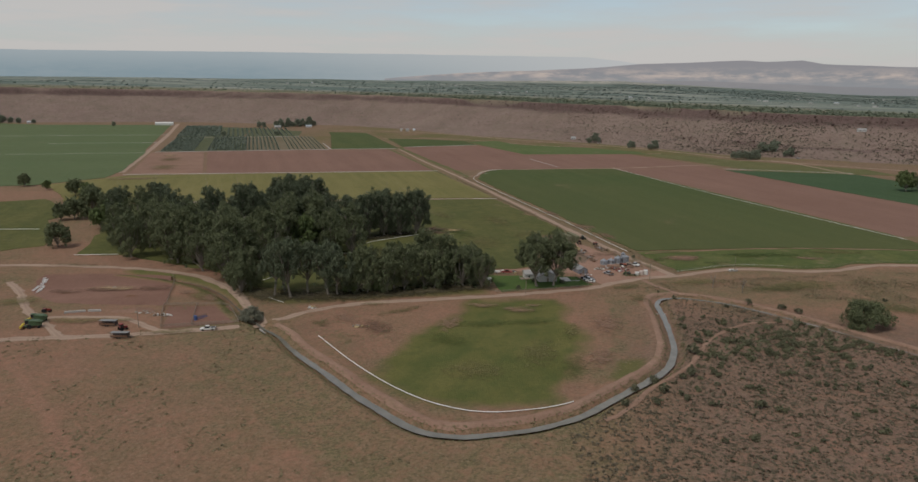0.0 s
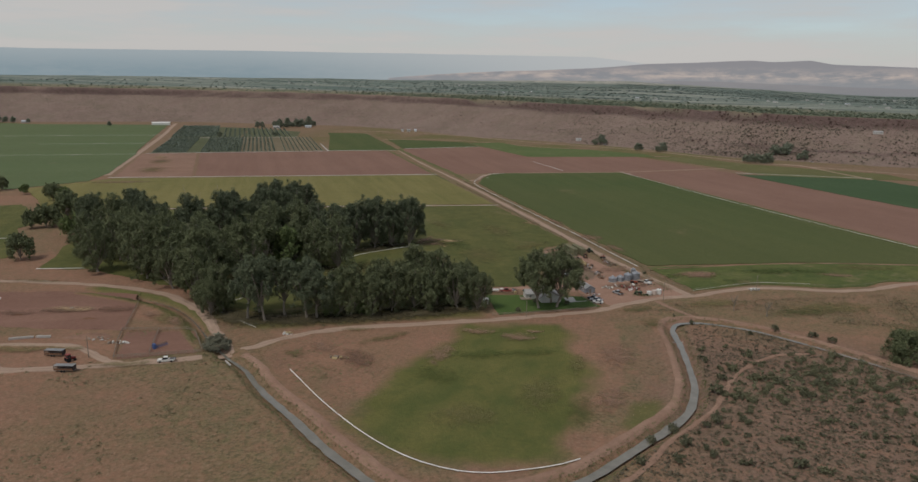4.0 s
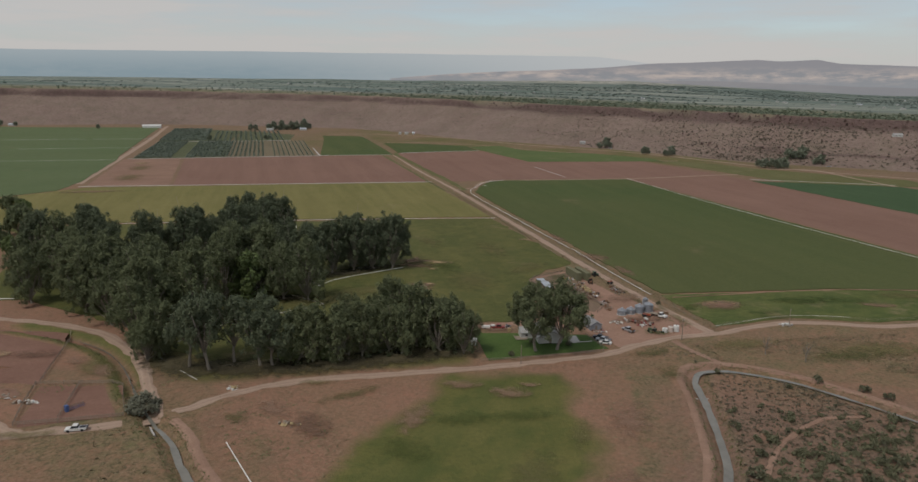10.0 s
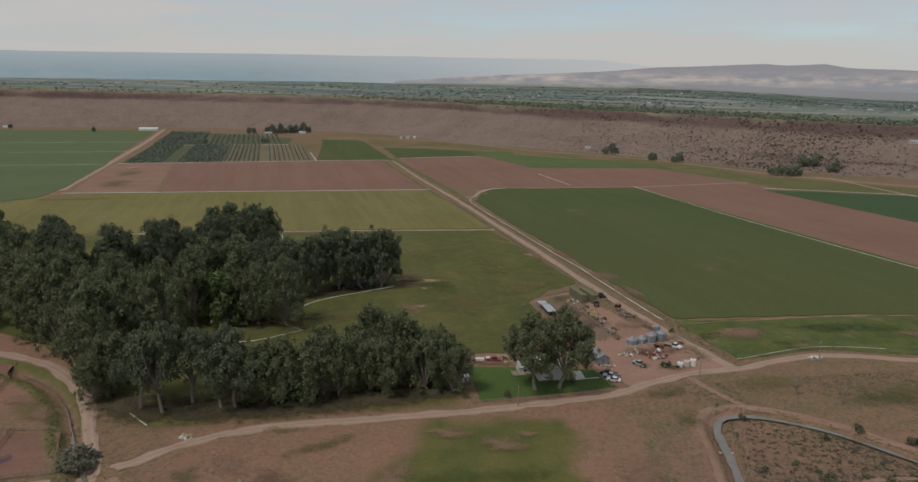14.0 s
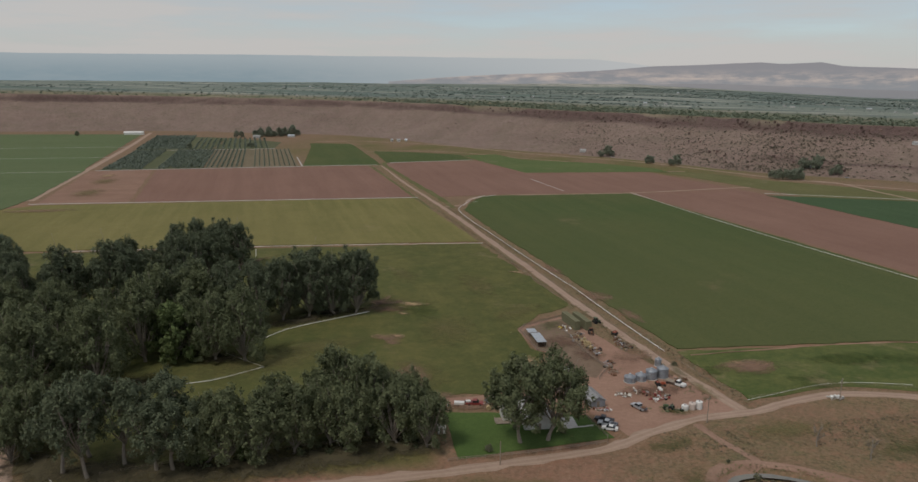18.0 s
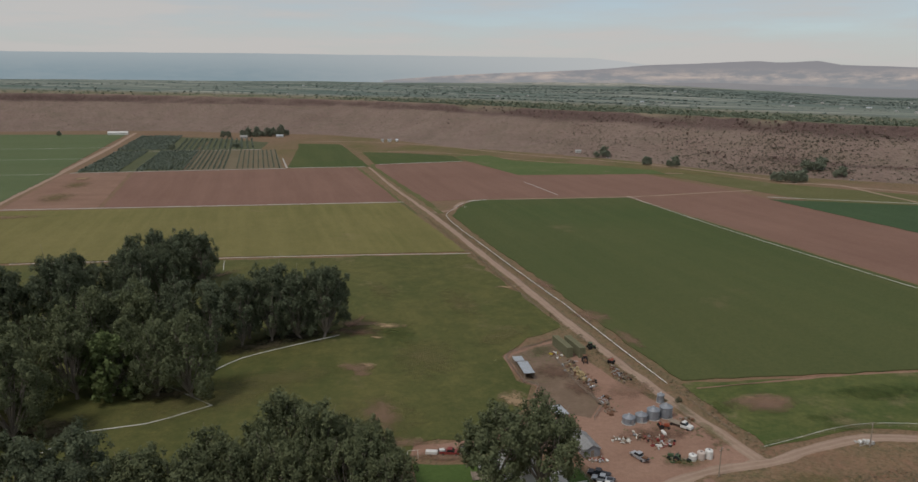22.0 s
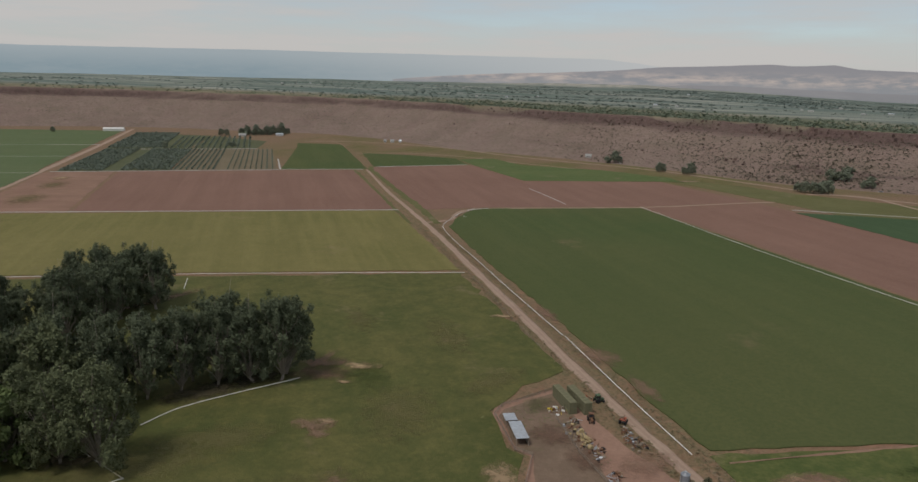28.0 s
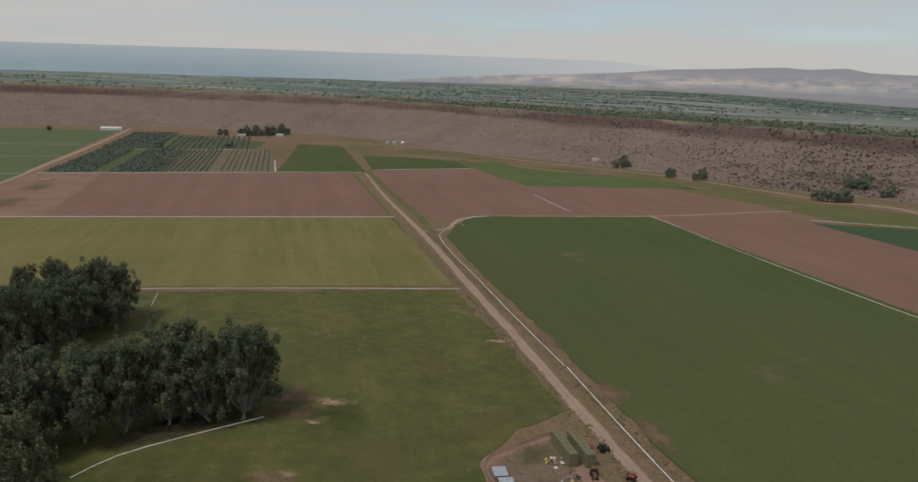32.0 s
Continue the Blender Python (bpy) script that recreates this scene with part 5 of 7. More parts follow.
def grain_bin(x, y, dia, wall, label):
    top = thing("grain_bin", x, y, random.random() * 360, label, "grain bin", "steel grain bins in the farmyard")
    r = dia / 2
    prof = []
    n = max(5, int(wall / 0.55))
    for i in range(n):
        z0, z1 = wall * i / n, wall * (i + 1) / n
        prof += [(r, z0 + 0.02), (r + 0.025, (z0 + z1) / 2), (r, z1 - 0.02)]
    part("wall", G().lathe(prof, 24), M_GALV, top, "ribbed galvanised wall", True)
    part("roof", G().lathe([(r + 0.12, wall - 0.05), (r + 0.1, wall + 0.02), (r * 0.25, wall + r * 0.42), (0.3, wall + r * 0.5)], 24), M_GALV, top, "low conical steel roof")
    part("roof_cap", G().lathe([(0.36, wall + r * 0.48), (0.36, wall + r * 0.48 + 0.16), (0.1, wall + r * 0.48 + 0.22)], 12), M_SILVERP, top)
    part("door", G().box((r + 0.03, 0, 1.0), (0.08, 0.75, 1.5)), M_SILVERP, top)
    lad = G().rod((-0.2, -r - 0.08, 0.2), (-0.2, -r - 0.08, wall), 0.03, 5).rod((0.2, -r - 0.08, 0.2), (0.2, -r - 0.08, wall), 0.03, 5)
    for k in range(int(wall / 0.4)):
        lad.rod((-0.2, -r - 0.08, 0.4 + 0.4 * k), (0.2, -r - 0.08, 0.4 + 0.4 * k), 0.02, 4)
    part("ladder", lad, M_SILVERP, top)
    part("foundation", G().lathe([(r + 0.25, -0.2), (r + 0.25, 0.08), (r, 0.1)], 24), M_CONC, top, "concrete ring")
    return top


def tank(x, y, r, h, mat, label):
    top = thing("water_tank", x, y, 0, label, "tank", "upright tanks in the farmyard")
    part("shell", G().lathe([(r, 0), (r * 1.01, h * 0.3), (r, h * 0.6), (r, h * 0.93), (r * 0.85, h), (r * 0.3, h * 1.04)], 18), mat, top, smooth=True)
    part("lid", G().lathe([(0.28, h * 1.02), (0.28, h * 1.08), (0.2, h * 1.09)], 10), M_BLACK, top)
    return top


def pole(x, y, h, arm=True, turn=0.0, label="weathered wooden utility pole"):
    top = thing("utility_pole", x, y, turn, label, "pole")
    part("mast", G().rod((0, 0, -0.5), (0, 0, h), 0.17, 8, 0.11), M_WOOD, top)
    if arm:
        part("crossarm", G().box((0, 0, h - 0.7), (2.4, 0.12, 0.14)), M_WOOD, top)
        ins = part("insulator", G().lathe([(0.05, 0), (0.07, 0.1), (0.03, 0.2)], 6, (1.0, 0, h - 0.62)), M_SILVERP, top)
        shared("insulator", ins, Matrix.Translation((-2.0, 0, 0)), top)
        shared("insulator", ins, Matrix.Translation((-0.7, 0, 0)), top)
    return top


def fence(name, pts, spacing, rails, h, mat, label, post_r=0.07, plank=True, group=""):
    """Posts and rails along a line; each a part."""
    top = new(name)
    x0, y0 = pts[0]
    top.matrix_basis = pose(x0, y0, 0)
    tagged(top, label, "fence", group)
    post = part("post", G().rod((0, 0, -0.4), (0, 0, h), post_r, 6), mat, top)
    rail = part("rail", G().box((0, 0, 0), (1.0, 0.05, 0.14)) if plank else G().rod((-0.5, 0, 0), (0.5, 0, 0), 0.03, 5), mat, top)
    used = [False, False]

    def put(ob, i, m):
        if used[i]:
            shared(ob.name.split(".")[0], ob, m, top)
        else:
            used[i] = True
            ob.matrix_basis = m

    last = None
    rng = np.random.RandomState(len(pts) * 7)
    for (ax, ay), (bx, by) in zip(pts[:-1], pts[1:]):
        d = math.hypot(bx - ax, by - ay)
        n = max(1, round(d / spacing))
        for i in range(n + 1):
            px, py = ax + (bx - ax) * i / n, ay + (by - ay) * i / n
            pz = float(ground_height(np.array([px]), np.array([py]))[0])
            put(post, 0, pose(px - x0, py - y0, pz, rng.randn() * 2, rng.randn() * 2, 0))
            if i and rails:
                dx, dy, dz = px - last[0], py - last[1], pz - last[2]
                ln = math.hypot(dx, dy)
                for k in range(rails):
                    zz = (pz + last[2]) / 2 + h * (0.92 - k * 0.75 / max(1, rails))
                    put(rail, 1, pose((px + last[0]) / 2 - x0, (py + last[1]) / 2 - y0, zz, 0, -math.degrees(math.atan2(dz, ln)) + rng.randn() * 0.6, math.degrees(math.atan2(dy, dx))) @ Matrix.Diagonal((ln * 1.01, 1, 1, 1)))
            last = (px, py, pz)
    return top


def irrigation_pipe(pts, r, label, seg=9.0, z=0.35, mat=None):
    """A surface pipe in sections, each a part with its coupling."""
    c = curve_points(pts, seg) if len(pts) > 2 else np.array([np.array(pts[0]) + (np.array(pts[1]) - np.array(pts[0])) * t for t in np.linspace(0, 1, max(2, int(np.hypot(*(np.array(pts[1]) - np.array(pts[0]))) / seg)))])
    top = new("irrigation_pipe")
    top.matrix_basis = pose(c[0][0], c[0][1], 0)
    tagged(top, label, "pipe", "white irrigation pipes")
    sec = part("section", G().rod((-0.5, 0, 0), (0.5, 0, 0), r * 0.95, 8), mat or M_PIPE, top)
    col = part("coupling", G().rod((-0.25, 0, 0), (0.25, 0, 0), r * 1.2, 8), mat or M_PIPE, top)
    for i, (a, b) in enumerate(zip(c[:-1], c[1:])):
        d = b - a
        za, zb = ground_height(np.array([a[0], b[0]]), np.array([a[1], b[1]])) + z
        ln = float(np.hypot(*d))
        turn = math.degrees(math.atan2(d[1], d[0]))
        m = pose(*((a + b) / 2 - c[0]), (za + zb) / 2, 0, -math.degrees(math.atan2(zb - za, ln)), turn) @ Matrix.Diagonal((ln * 1.002, 1, 1, 1))
        k = pose(*(a - c[0]), za, 0, 0, turn)
        if i:
            shared("section", sec, m, top), shared("coupling", col, k, top)
        else:
            sec.matrix_basis, col.matrix_basis = m, k
    return top


def mound(name, x, y, rx, ry, h, mat, label, category, seed=1, turn=0.0):
    """A rough heap."""
    rng = np.random.RandomState(seed)
    n, m = 22, 8
    v, f = [], []
    for k in range(m):
        q = k / (m - 1)
        for i in range(n):
            g = 2 * math.pi * i / n
            wv = 1 + 0.18 * math.sin(3 * g + seed) + 0.1 * rng.randn() * (k < m - 2)
            v.append((rx * q * wv * math.cos(g), ry * q * wv * math.sin(g), h * (1 - q**1.4) * (1 + 0.2 * rng.randn()) - 0.06 * (k == m - 1)))
    for k in range(m - 1):
        for i in range(n):
            f.append((k * n + i, (k + 1) * n + i, (k + 1) * n + (i + 1) % n, k * n + (i + 1) % n))
    z = float(ground_height(np.array([x]), np.array([y]))[0])
    ob = link_mesh(name, v, f, mat, smooth=True)
    ob.matrix_basis = pose(x, y, z, 0, 0, turn)
    return tagged(ob, label, category)


def scrap_pile(x, y, rx, ry, n, mats, label, seed, hi=0.9):
    """A junk heap: many odd boards, drums and pipes, as separate parts."""
    rng = random.Random(seed)
    top = thing("scrap_pile", x, y, 0, label, "scrap pile", "scrap piles in the farmyard")
    kinds = [("board", G().box((0, 0, 0), (1.6, 0.22, 0.08))), ("drum", G().rod((0, 0, -0.42), (0, 0, 0.42), 0.29, 10)), ("pipe", G().rod((-1.1, 0, 0), (1.1, 0, 0), 0.07, 6)), ("crate", G().box((0, 0, 0), (0.8, 0.7, 0.6), 8, 0.92)),
             ("old_tyre", G().lathe([(0.2, -0.1), (0.36, -0.1), (0.4, 0), (0.36, 0.1), (0.2, 0.1)], 10))]
    made = {}
    for i in range(n):
        nm, g = kinds[rng.randrange(len(kinds))]
        mat = mats[rng.randrange(len(mats))]
        g0 = 2 * math.pi * rng.random()
        q = rng.random() ** 0.6
        m = pose(rx * q * math.cos(g0), ry * q * math.sin(g0), 0.18 + hi * (1 - q) * rng.random(), rng.gauss(0, 14), rng.gauss(0, 14), rng.random() * 360)
        s = 0.7 + 0.8 * rng.random()
        m = m @ Matrix.Diagonal((s, s, s, 1))
        key = (nm, mat.name)
        if key in made:
            shared(nm, made[key], m, top)
        else:
            made[key] = part(nm, g, mat, top)
            made[key].matrix_basis = m
    return top


def hay_stack(x, y, turn, nx_, ny_, nz_, s, label):
    """Big square bales in tiers, each a part."""
    top = thing("hay_stack", x, y, turn, label, "hay stack", "hay stacks in the farmyard")
    b = None
    rng = random.Random(nx_)
    for i in range(nx_):
        for j in range(ny_):
            for k in range(nz_):
                m = pose((i - (nx_ - 1) / 2) * s[0] + rng.gauss(0, 0.04), (j - (ny_ - 1) / 2) * s[1] + rng.gauss(0, 0.04), (k + 0.5) * s[2], 0, 0, rng.gauss(0, 0.8))
                if b is None:
                    b = part("bale", G().box((0, 0, 0), (s[0] * 0.985, s[1] * 0.985, s[2] * 0.985)), M_HAY, top)
                    b.matrix_basis = m
                else:
                    shared("bale", b, m, top)
    return top


# ---- white irrigation pipes and ditches ----
irrigation_pipe([(-93, 225.5), (-74, 205), (-59, 191), (-47, 182), (-37, 177), (-27, 174.5), (-19, 175), (-11, 178), (-2, 182), (3, 185.3)], 0.15, "white irrigation pipe curving round the hay patch", 6.0)
irrigation_pipe([(-95, 763), (-102, 742), (-104.5, 715), (-105.5, 695), (-101, 675), (-83, 634), (-64, 595), (-37, 538), (-9.6, 482)], 0.15, "white irrigation pipe beside the dirt road", 9.0)
irrigation_pipe([(-8.4, 480.5), (13.9, 430), (30.5, 394.2)], 0.15, "white irrigation pipe beside the dirt road", 9.0)
irrigation_pipe([(37.6, 818), (96, 686), (150, 577), (208, 468)], 0.14, "white irrigation pipe along the field edge", 12.0)
irrigation_pipe([(-308, 486), (-211, 521.5), (-143, 544), (-66, 567)], 0.128, "white irrigation pipe along the hay field", 9.0)
irrigation_pipe([(-198, 517), (-189.5, 500)], 0.15, "short white irrigation pipe by the grove", 9.0)
irrigation_pipe([(-125, 374), (-121, 386), (-111.5, 398), (-100.5, 410), (-94.5, 416.6)], 0.15, "white irrigation pipe along the trees", 7.0)
irrigation_pipe([(-139.4, 318), (-137.8, 325), (-124.6, 332.5), (-112, 347.6)], 0.15, "white irrigation pipe among the trees", 6.0)
irrigation_pipe([(-112, 347.6), (-131.3, 357)], 0.135, "white irrigation pipe among the trees", 6.0)
irrigation_pipe([(-168, 294.6), (-155, 285.5)], 0.15, "white irrigation pipe beside the track", 6.0)
irrigation_pipe([(-145, 276.2), (-136, 270), (-123, 262)], 0.15, "white irrigation pipe beside the track", 6.0)
irrigation_pipe([(-154, 284.3), (-146.5, 295), (-141, 316)], 0.12, "white irrigation pipe among the trees", 6.0)
irrigation_pipe([(53.5, 354.6), (61.6, 360.0), (70, 366.0), (78.6, 371.6), (88, 375.8), (99, 378), (112, 379)], 0.06, "thin white pipe along the pasture fence", 6.0)
irrigation_pipe([(-268, 319), (-246, 325.5)], 0.165, "white irrigation pipe at the edge of a field", 7.0)
irrigation_pipe([(-372, 365), (-336, 375)], 0.165, "white irrigation pipe at the edge of a field", 9.0)
for a, b, w in (((-450, 626), (-152, 740), 2.0), ((-549, 838), (-346, 940), 2.4), ((-655, 1060), (-478, 1152), 2.4), ((-556, 826), (-900, 672), 2.6), ((-630, 968), (-760, 905), 2.4), ((-700, 1112), (-1150, 890), 2.8), ((-345, 944), (-262, 980), 2.2), ((-255, 1008), (-158, 1072), 2.0),
                ((-100, 757), (-85, 770), 1.6), ((164, 846), (300, 838), 2.2), ((-25, 812), (-64, 894), 0.8), ((-345, 941), (-394, 1040), 2.2)):
    ribbon("trim_ditch", [a, ((a[0] + b[0]) / 2, (a[1] + b[1]) / 2), b], w * 0.75, M_CONC, 0.42, 10.0, "pale lined field ditch", "ditch", jitter=0.15, cross=3)

# ---- farmyard ----
gable("farmhouse", -13.6, 326.5, -72, 12.5, 9.0, 2.9, 5.2, M_SIDING, M_ROOF, "pale grey farmhouse with a shingled gable roof", "house", 0.5, True)
gable("farmhouse_annex", -20.5, 327.0, 18, 7.0, 5.5, 2.5, 3.9, M_SIDING, M_ROOF, "low grey annex beside the farmhouse", "house", 0.4, False, False, 2)
field("patio", [(-4.4, 322.2), (-0.4, 324.2), (-2.4, 331.0), (-6.4, 329.4)], M_CONC, 0.2, "grey concrete patio slab", "patio", wob=0.02)
ribbon("pavement", [(-1.0, 324.4), (1.2, 325.2), (4.0, 326.6)], 0.9, M_CONC, 0.22, 1.0, "pale garden path", "path", jitter=0.02)
gable("garage", 3.3, 343.6, 296, 9.5, 4.7, 2.3, 3.5, M_GALV, M_OLDTIN, "grey metal garage with a tin roof", "garage", 0.3, False, True, 2)
sh = thing("garden_shed", -39.8, 313.3, 12, "small white garden shed on the lawn", "shed")
part("wall", G().box((0, 0, 1.05), (2.2, 2.4, 2.1)), M_WHITE, sh)
part("roof", G().box((0, 0, 2.25), (2.6, 2.8, 0.22), 0, 0.85), M_POLY, sh)
part("door", G().box((0, -1.22, 0.95), (0.9, 0.06, 1.8)), M_WOOD, sh)
for x, y, w, l, n in ((-21.0, 400.5, 3.6, 4.6, 0), (-17.6, 393.0, 3.8, 10.5, 1)):
    st = thing("loafing_shed", x, y, -70.5, "open shed with a corrugated metal roof", "shed", "open sheds in the corral")
    part("roof", G().box((0, 0, 2.55), (l, w, 0.12), 0, 1.0), M_TIN, st, "corrugated metal roof")
    part("back_wall", G().box((0, w / 2 - 0.1, 1.25), (l, 0.1, 2.5)), M_WOOD, st)
    for px in (-l / 2 + 0.2, 0, l / 2 - 0.2):
        part("post", G().rod((px, -w / 2 + 0.2, 0), (px, -w / 2 + 0.2, 2.5), 0.09, 6), M_WOOD, st)
st = thing("loafing_shed", -4.7, 361.5, -62, "low shed with a pale metal roof", "shed", "open sheds in the corral")
part("roof", G().box((0, 0, 2.5), (6.6, 3.9, 0.14)), M_TIN, st, "pale corrugated roof")
part("back_wall", G().box((0, 1.8, 1.2), (6.4, 0.1, 2.4)), M_WOOD, st)
for px, py in ((-3, -1.7), (3, -1.7), (0, -1.7)):
    part("post", G().rod((px, py, 0), (px, py, 2.45), 0.09, 6), M_WOOD, st)
hay_stack(-5.8, 418.0, 116, 7, 1, 4, (2.0, 2.5, 1.0), "long stack of greenish hay bales")
hay_stack(-1.2, 418.8, 116, 7, 1, 4, (2.0, 2.5, 1.0), "long stack of greenish hay bales")
grain_bin(16.2, 362.2, 3.8, 2.0, "low galvanised grain bin")
grain_bin(20.0, 364.4, 3.6, 2.1, "low galvanised grain bin")
grain_bin(23.7, 366.8, 3.9, 3.0, "tall galvanised grain bin")
grain_bin(27.6, 368.8, 3.9, 3.4, "tall galvanised grain bin with a white base")
grain_bin(27.0, 379.0, 2.3, 2.7, "narrow galvanised feed bin")
tank(32.3, 343.2, 1.1, 1.7, M_WHITE, "white upright plastic tank")
tank(34.6, 344.2, 1.15, 2.2, M_POLYP, "pinkish upright plastic tank")
tank(36.8, 345.2, 1.1, 2.5, M_WHITE, "tall white upright tank")
ht = thing("propane_tank", 25.9, 356.3, 20, "white horizontal propane tank on skids", "tank")
part("shell", G().lathe([(0.1, -1.35), (0.4, -1.2), (0.5, -0.9), (0.5, 0.9), (0.4, 1.2), (0.1, 1.35)], 14, (0, 0, 0.8), "y"), M_WHITE, ht, smooth=True)
for px in (-0.8, 0.8):
    part("skid", G().box((0, px, 0.18), (0.9, 0.14, 0.4)), M_RUST, ht)
car("pickup_truck", 7.0, 330.2, 168, M_BLACK, "black pickup truck parked by the fence", "car", "pickup")
car("pickup_truck", 8.0, 327.6, 170, M_SILVERP, "silver pickup truck parked by the fence", "car", "pickup")
car("sedan_car", 8.8, 325.0, 172, M_WHITE, "white sedan parked by the fence", "car", "sedan")
car("pickup_truck", -33.2, 333.2, 8, M_RED, "dark red pickup truck behind the lawn", "car", "pickup", M_WHITE)
car("pickup_truck", 18.0, 341.2, 132, M_SILVERP, "old silver pickup with a loaded bed", "car", "pickup", M_RUST)
car("flatbed_truck", 31.4, 362.6, -32, M_WHITE, "old white flatbed truck by the grain bins", "truck", "flatbed")
car("pickup_truck", -137.5, 223.9, 204, M_WHITE, "white pickup truck on the dirt road", "car", "pickup")
car("sedan_car", 28, 1162, 20, M_WHITE, "white car at the foot of the mesa", "car", "sedan")
car("sedan_car", 285, 997, 10, M_SILVERP, "pale car on the road below the mesa", "car", "sedan")
tractor(2.8, 408.2, -80, M_RUST, "weathered tractor in front of the hay")
tractor(5.0, 422.6, 30, M_GREENP, "green tractor beside the dirt road")
tractor(26.2, 360.6, 10, M_ORANGE, "faded red tractor by the grain bins", False)
tractor(27.4, 342.6, 160, M_GREENP, "old green tractor in the weeds", False)
tractor(-169.3, 217.4, 60, M_RED, "small red tractor beside the trailers")
tractor(-213.0, 230.5, 20, M_RED, "orange-red tractor beside the feed lot", False)
tractor(12.4, 409.4, 70, M_ORANGE, "rusty orange machine by the road", False)
stock_trailer(-177.8, 220.8, 8, "dark stock trailer with a pale roof")
stock_trailer(-165.0, 209.6, 10, "dark stock trailer with a pale roof")
combine(-204.5, 213.0, 205, M_GREENP, "old green combine harvester")
combine(-207.5, 219.5, 195, M_GREENP, "weathered green combine harvester")
wb = thing("box_trailer", -38.0, 331.8, 6, "low white utility trailer", "trailer")
part("box", G().box((0, 0, 0.95), (3.2, 1.5, 0.8)), M_WHITE, wb)
part("hitch", G().rod((1.6, 0, 0.5), (2.7, 0, 0.45), 0.06), M_BLACK, wb)
wheels(wb, [(-0.2, 0.8), (-0.2, -0.8)], 0.32, 0.2)
sw = thing("swing_frame", -42.6, 329.0, 20, "white metal swing frame on the lawn", "swing")
for px in (-1.4, 1.4):
    part("leg", G().rod((px, -0.9, 0), (px, 0, 2.4), 0.05, 6), M_WHITE, sw)
    part("leg", G().rod((px, 0.9, 0), (px, 0, 2.4), 0.05, 6), M_WHITE, sw)
part("top_bar", G().rod((-1.5, 0, 2.4), (1.5, 0, 2.4), 0.05, 6), M_WHITE, sw)
for px in (-0.7, 0.6):
    part("swing_seat", G().box((px, 0, 0.55), (0.5, 0.25, 0.06)).rod((px - 0.2, 0, 0.55), (px - 0.2, 0, 2.4), 0.015, 4).rod((px + 0.2, 0, 0.55), (px + 0.2, 0, 2.4), 0.015, 4), M_BLACK, sw)
dk = thing("deck", -23.2, 323.4, 18, "brown wooden deck beside the house", "deck")
for k in range(10):
    part("plank", G().box((0, -1.8 + 0.4 * k, 0.45), (4.6, 0.37, 0.07)), M_WOOD, dk)
for px in (-2.2, 2.2):
    part("railing", G().box((px, 0, 1.2), (0.08, 4.0, 0.1)).box((px, -1.9, 0.85), (0.08, 0.08, 0.8)).box((px, 1.9, 0.85), (0.08, 0.08, 0.8)), M_WOOD, dk)
bq = thing("round_bale", 0.2, 400.0, 0, "pale round hay bale", "hay bale", "round bales in the yard")
part("roll", G().lathe([(0.15, -0.6), (0.66, -0.6), (0.72, -0.5), (0.72, 0.5), (0.66, 0.6), (0.15, 0.6)], 16, (0, 0, 0.72), "y"), M_STRAW, bq, smooth=True)
for x, y, a in ((2.9, 391.0, 40), (1.4, 396.2, 110), (-28.4, 330.6, 10)):
    copy_thing(bq, pose(x, y, 0.02, 0, 0, a))
pile_mats = [M_WOOD, M_RUST, M_RUST, M_SILVERP, M_STRAW, M_TYRE]
scrap_pile(-7.6, 413.0, 3.0, 3.0, 28, [M_YELLOW, M_WHITE, M_WOOD, M_RUST], "heap with a yellow tarp and pale scrap", 1)
scrap_pile(-2.5, 403.5, 2.6, 6.0, 40, pile_mats, "row of weathered boards and farm scrap", 2)
scrap_pile(2.6, 393.5, 2.4, 5.5, 36, pile_mats, "row of weathered boards and farm scrap", 3)
scrap_pile(9.6, 376.0, 2.0, 6.0, 36, pile_mats, "boards and scrap along the corral fence", 4)
scrap_pile(16.2, 396.2, 2.6, 4.2, 34, [M_WOOD, M_RUST, M_WOOD, M_TYRE], "dark scrap heap beside the road", 5)
scrap_pile(12.8, 404.5, 1.6, 3.0, 16, pile_mats, "small scrap heap beside the road", 6)
scrap_pile(2.0, 424.0, 3.2, 3.5, 26, [M_RUST, M_RUST, M_ORANGE, M_WOOD], "rust-red scrap heap behind the hay", 7)
scrap_pile(13.4, 350.4, 2.6, 2.4, 32, [M_WHITE, M_WHITE, M_POLY, M_RUST, M_WOOD], "heap of white appliances and scrap", 8)
scrap_pile(20.0, 354.0, 4.5, 3.0, 34, [M_RUST, M_TYRE, M_SILVERP, M_RED, M_WOOD, M_POLY], "scattered machine parts on the bare yard", 9, 0.4)
scrap_pile(26.0, 352.5, 4.0, 2.6, 26, [M_RUST, M_TYRE, M_SILVERP, M_RED, M_WOOD], "scattered machine parts on the bare yard", 10, 0.4)
scrap_pile(29.0, 341.6, 3.2, 1.6, 28, [M_RUST, M_GREENP, M_WOOD, M_TYRE], "rusty scrap among weeds", 11, 0.6)
scrap_pile(6.8, 337.8, 3.0, 1.2, 22, [M_RUST, M_WHITE, M_WOOD, M_SILVERP, M_RED], "clutter in front of the garage", 12, 0.5)
scrap_pile(33.5, 366.5, 2.5, 2.0, 16, [M_RUST, M_RUST, M_WOOD], "rust-brown scrap by the grain bins", 13, 0.6)
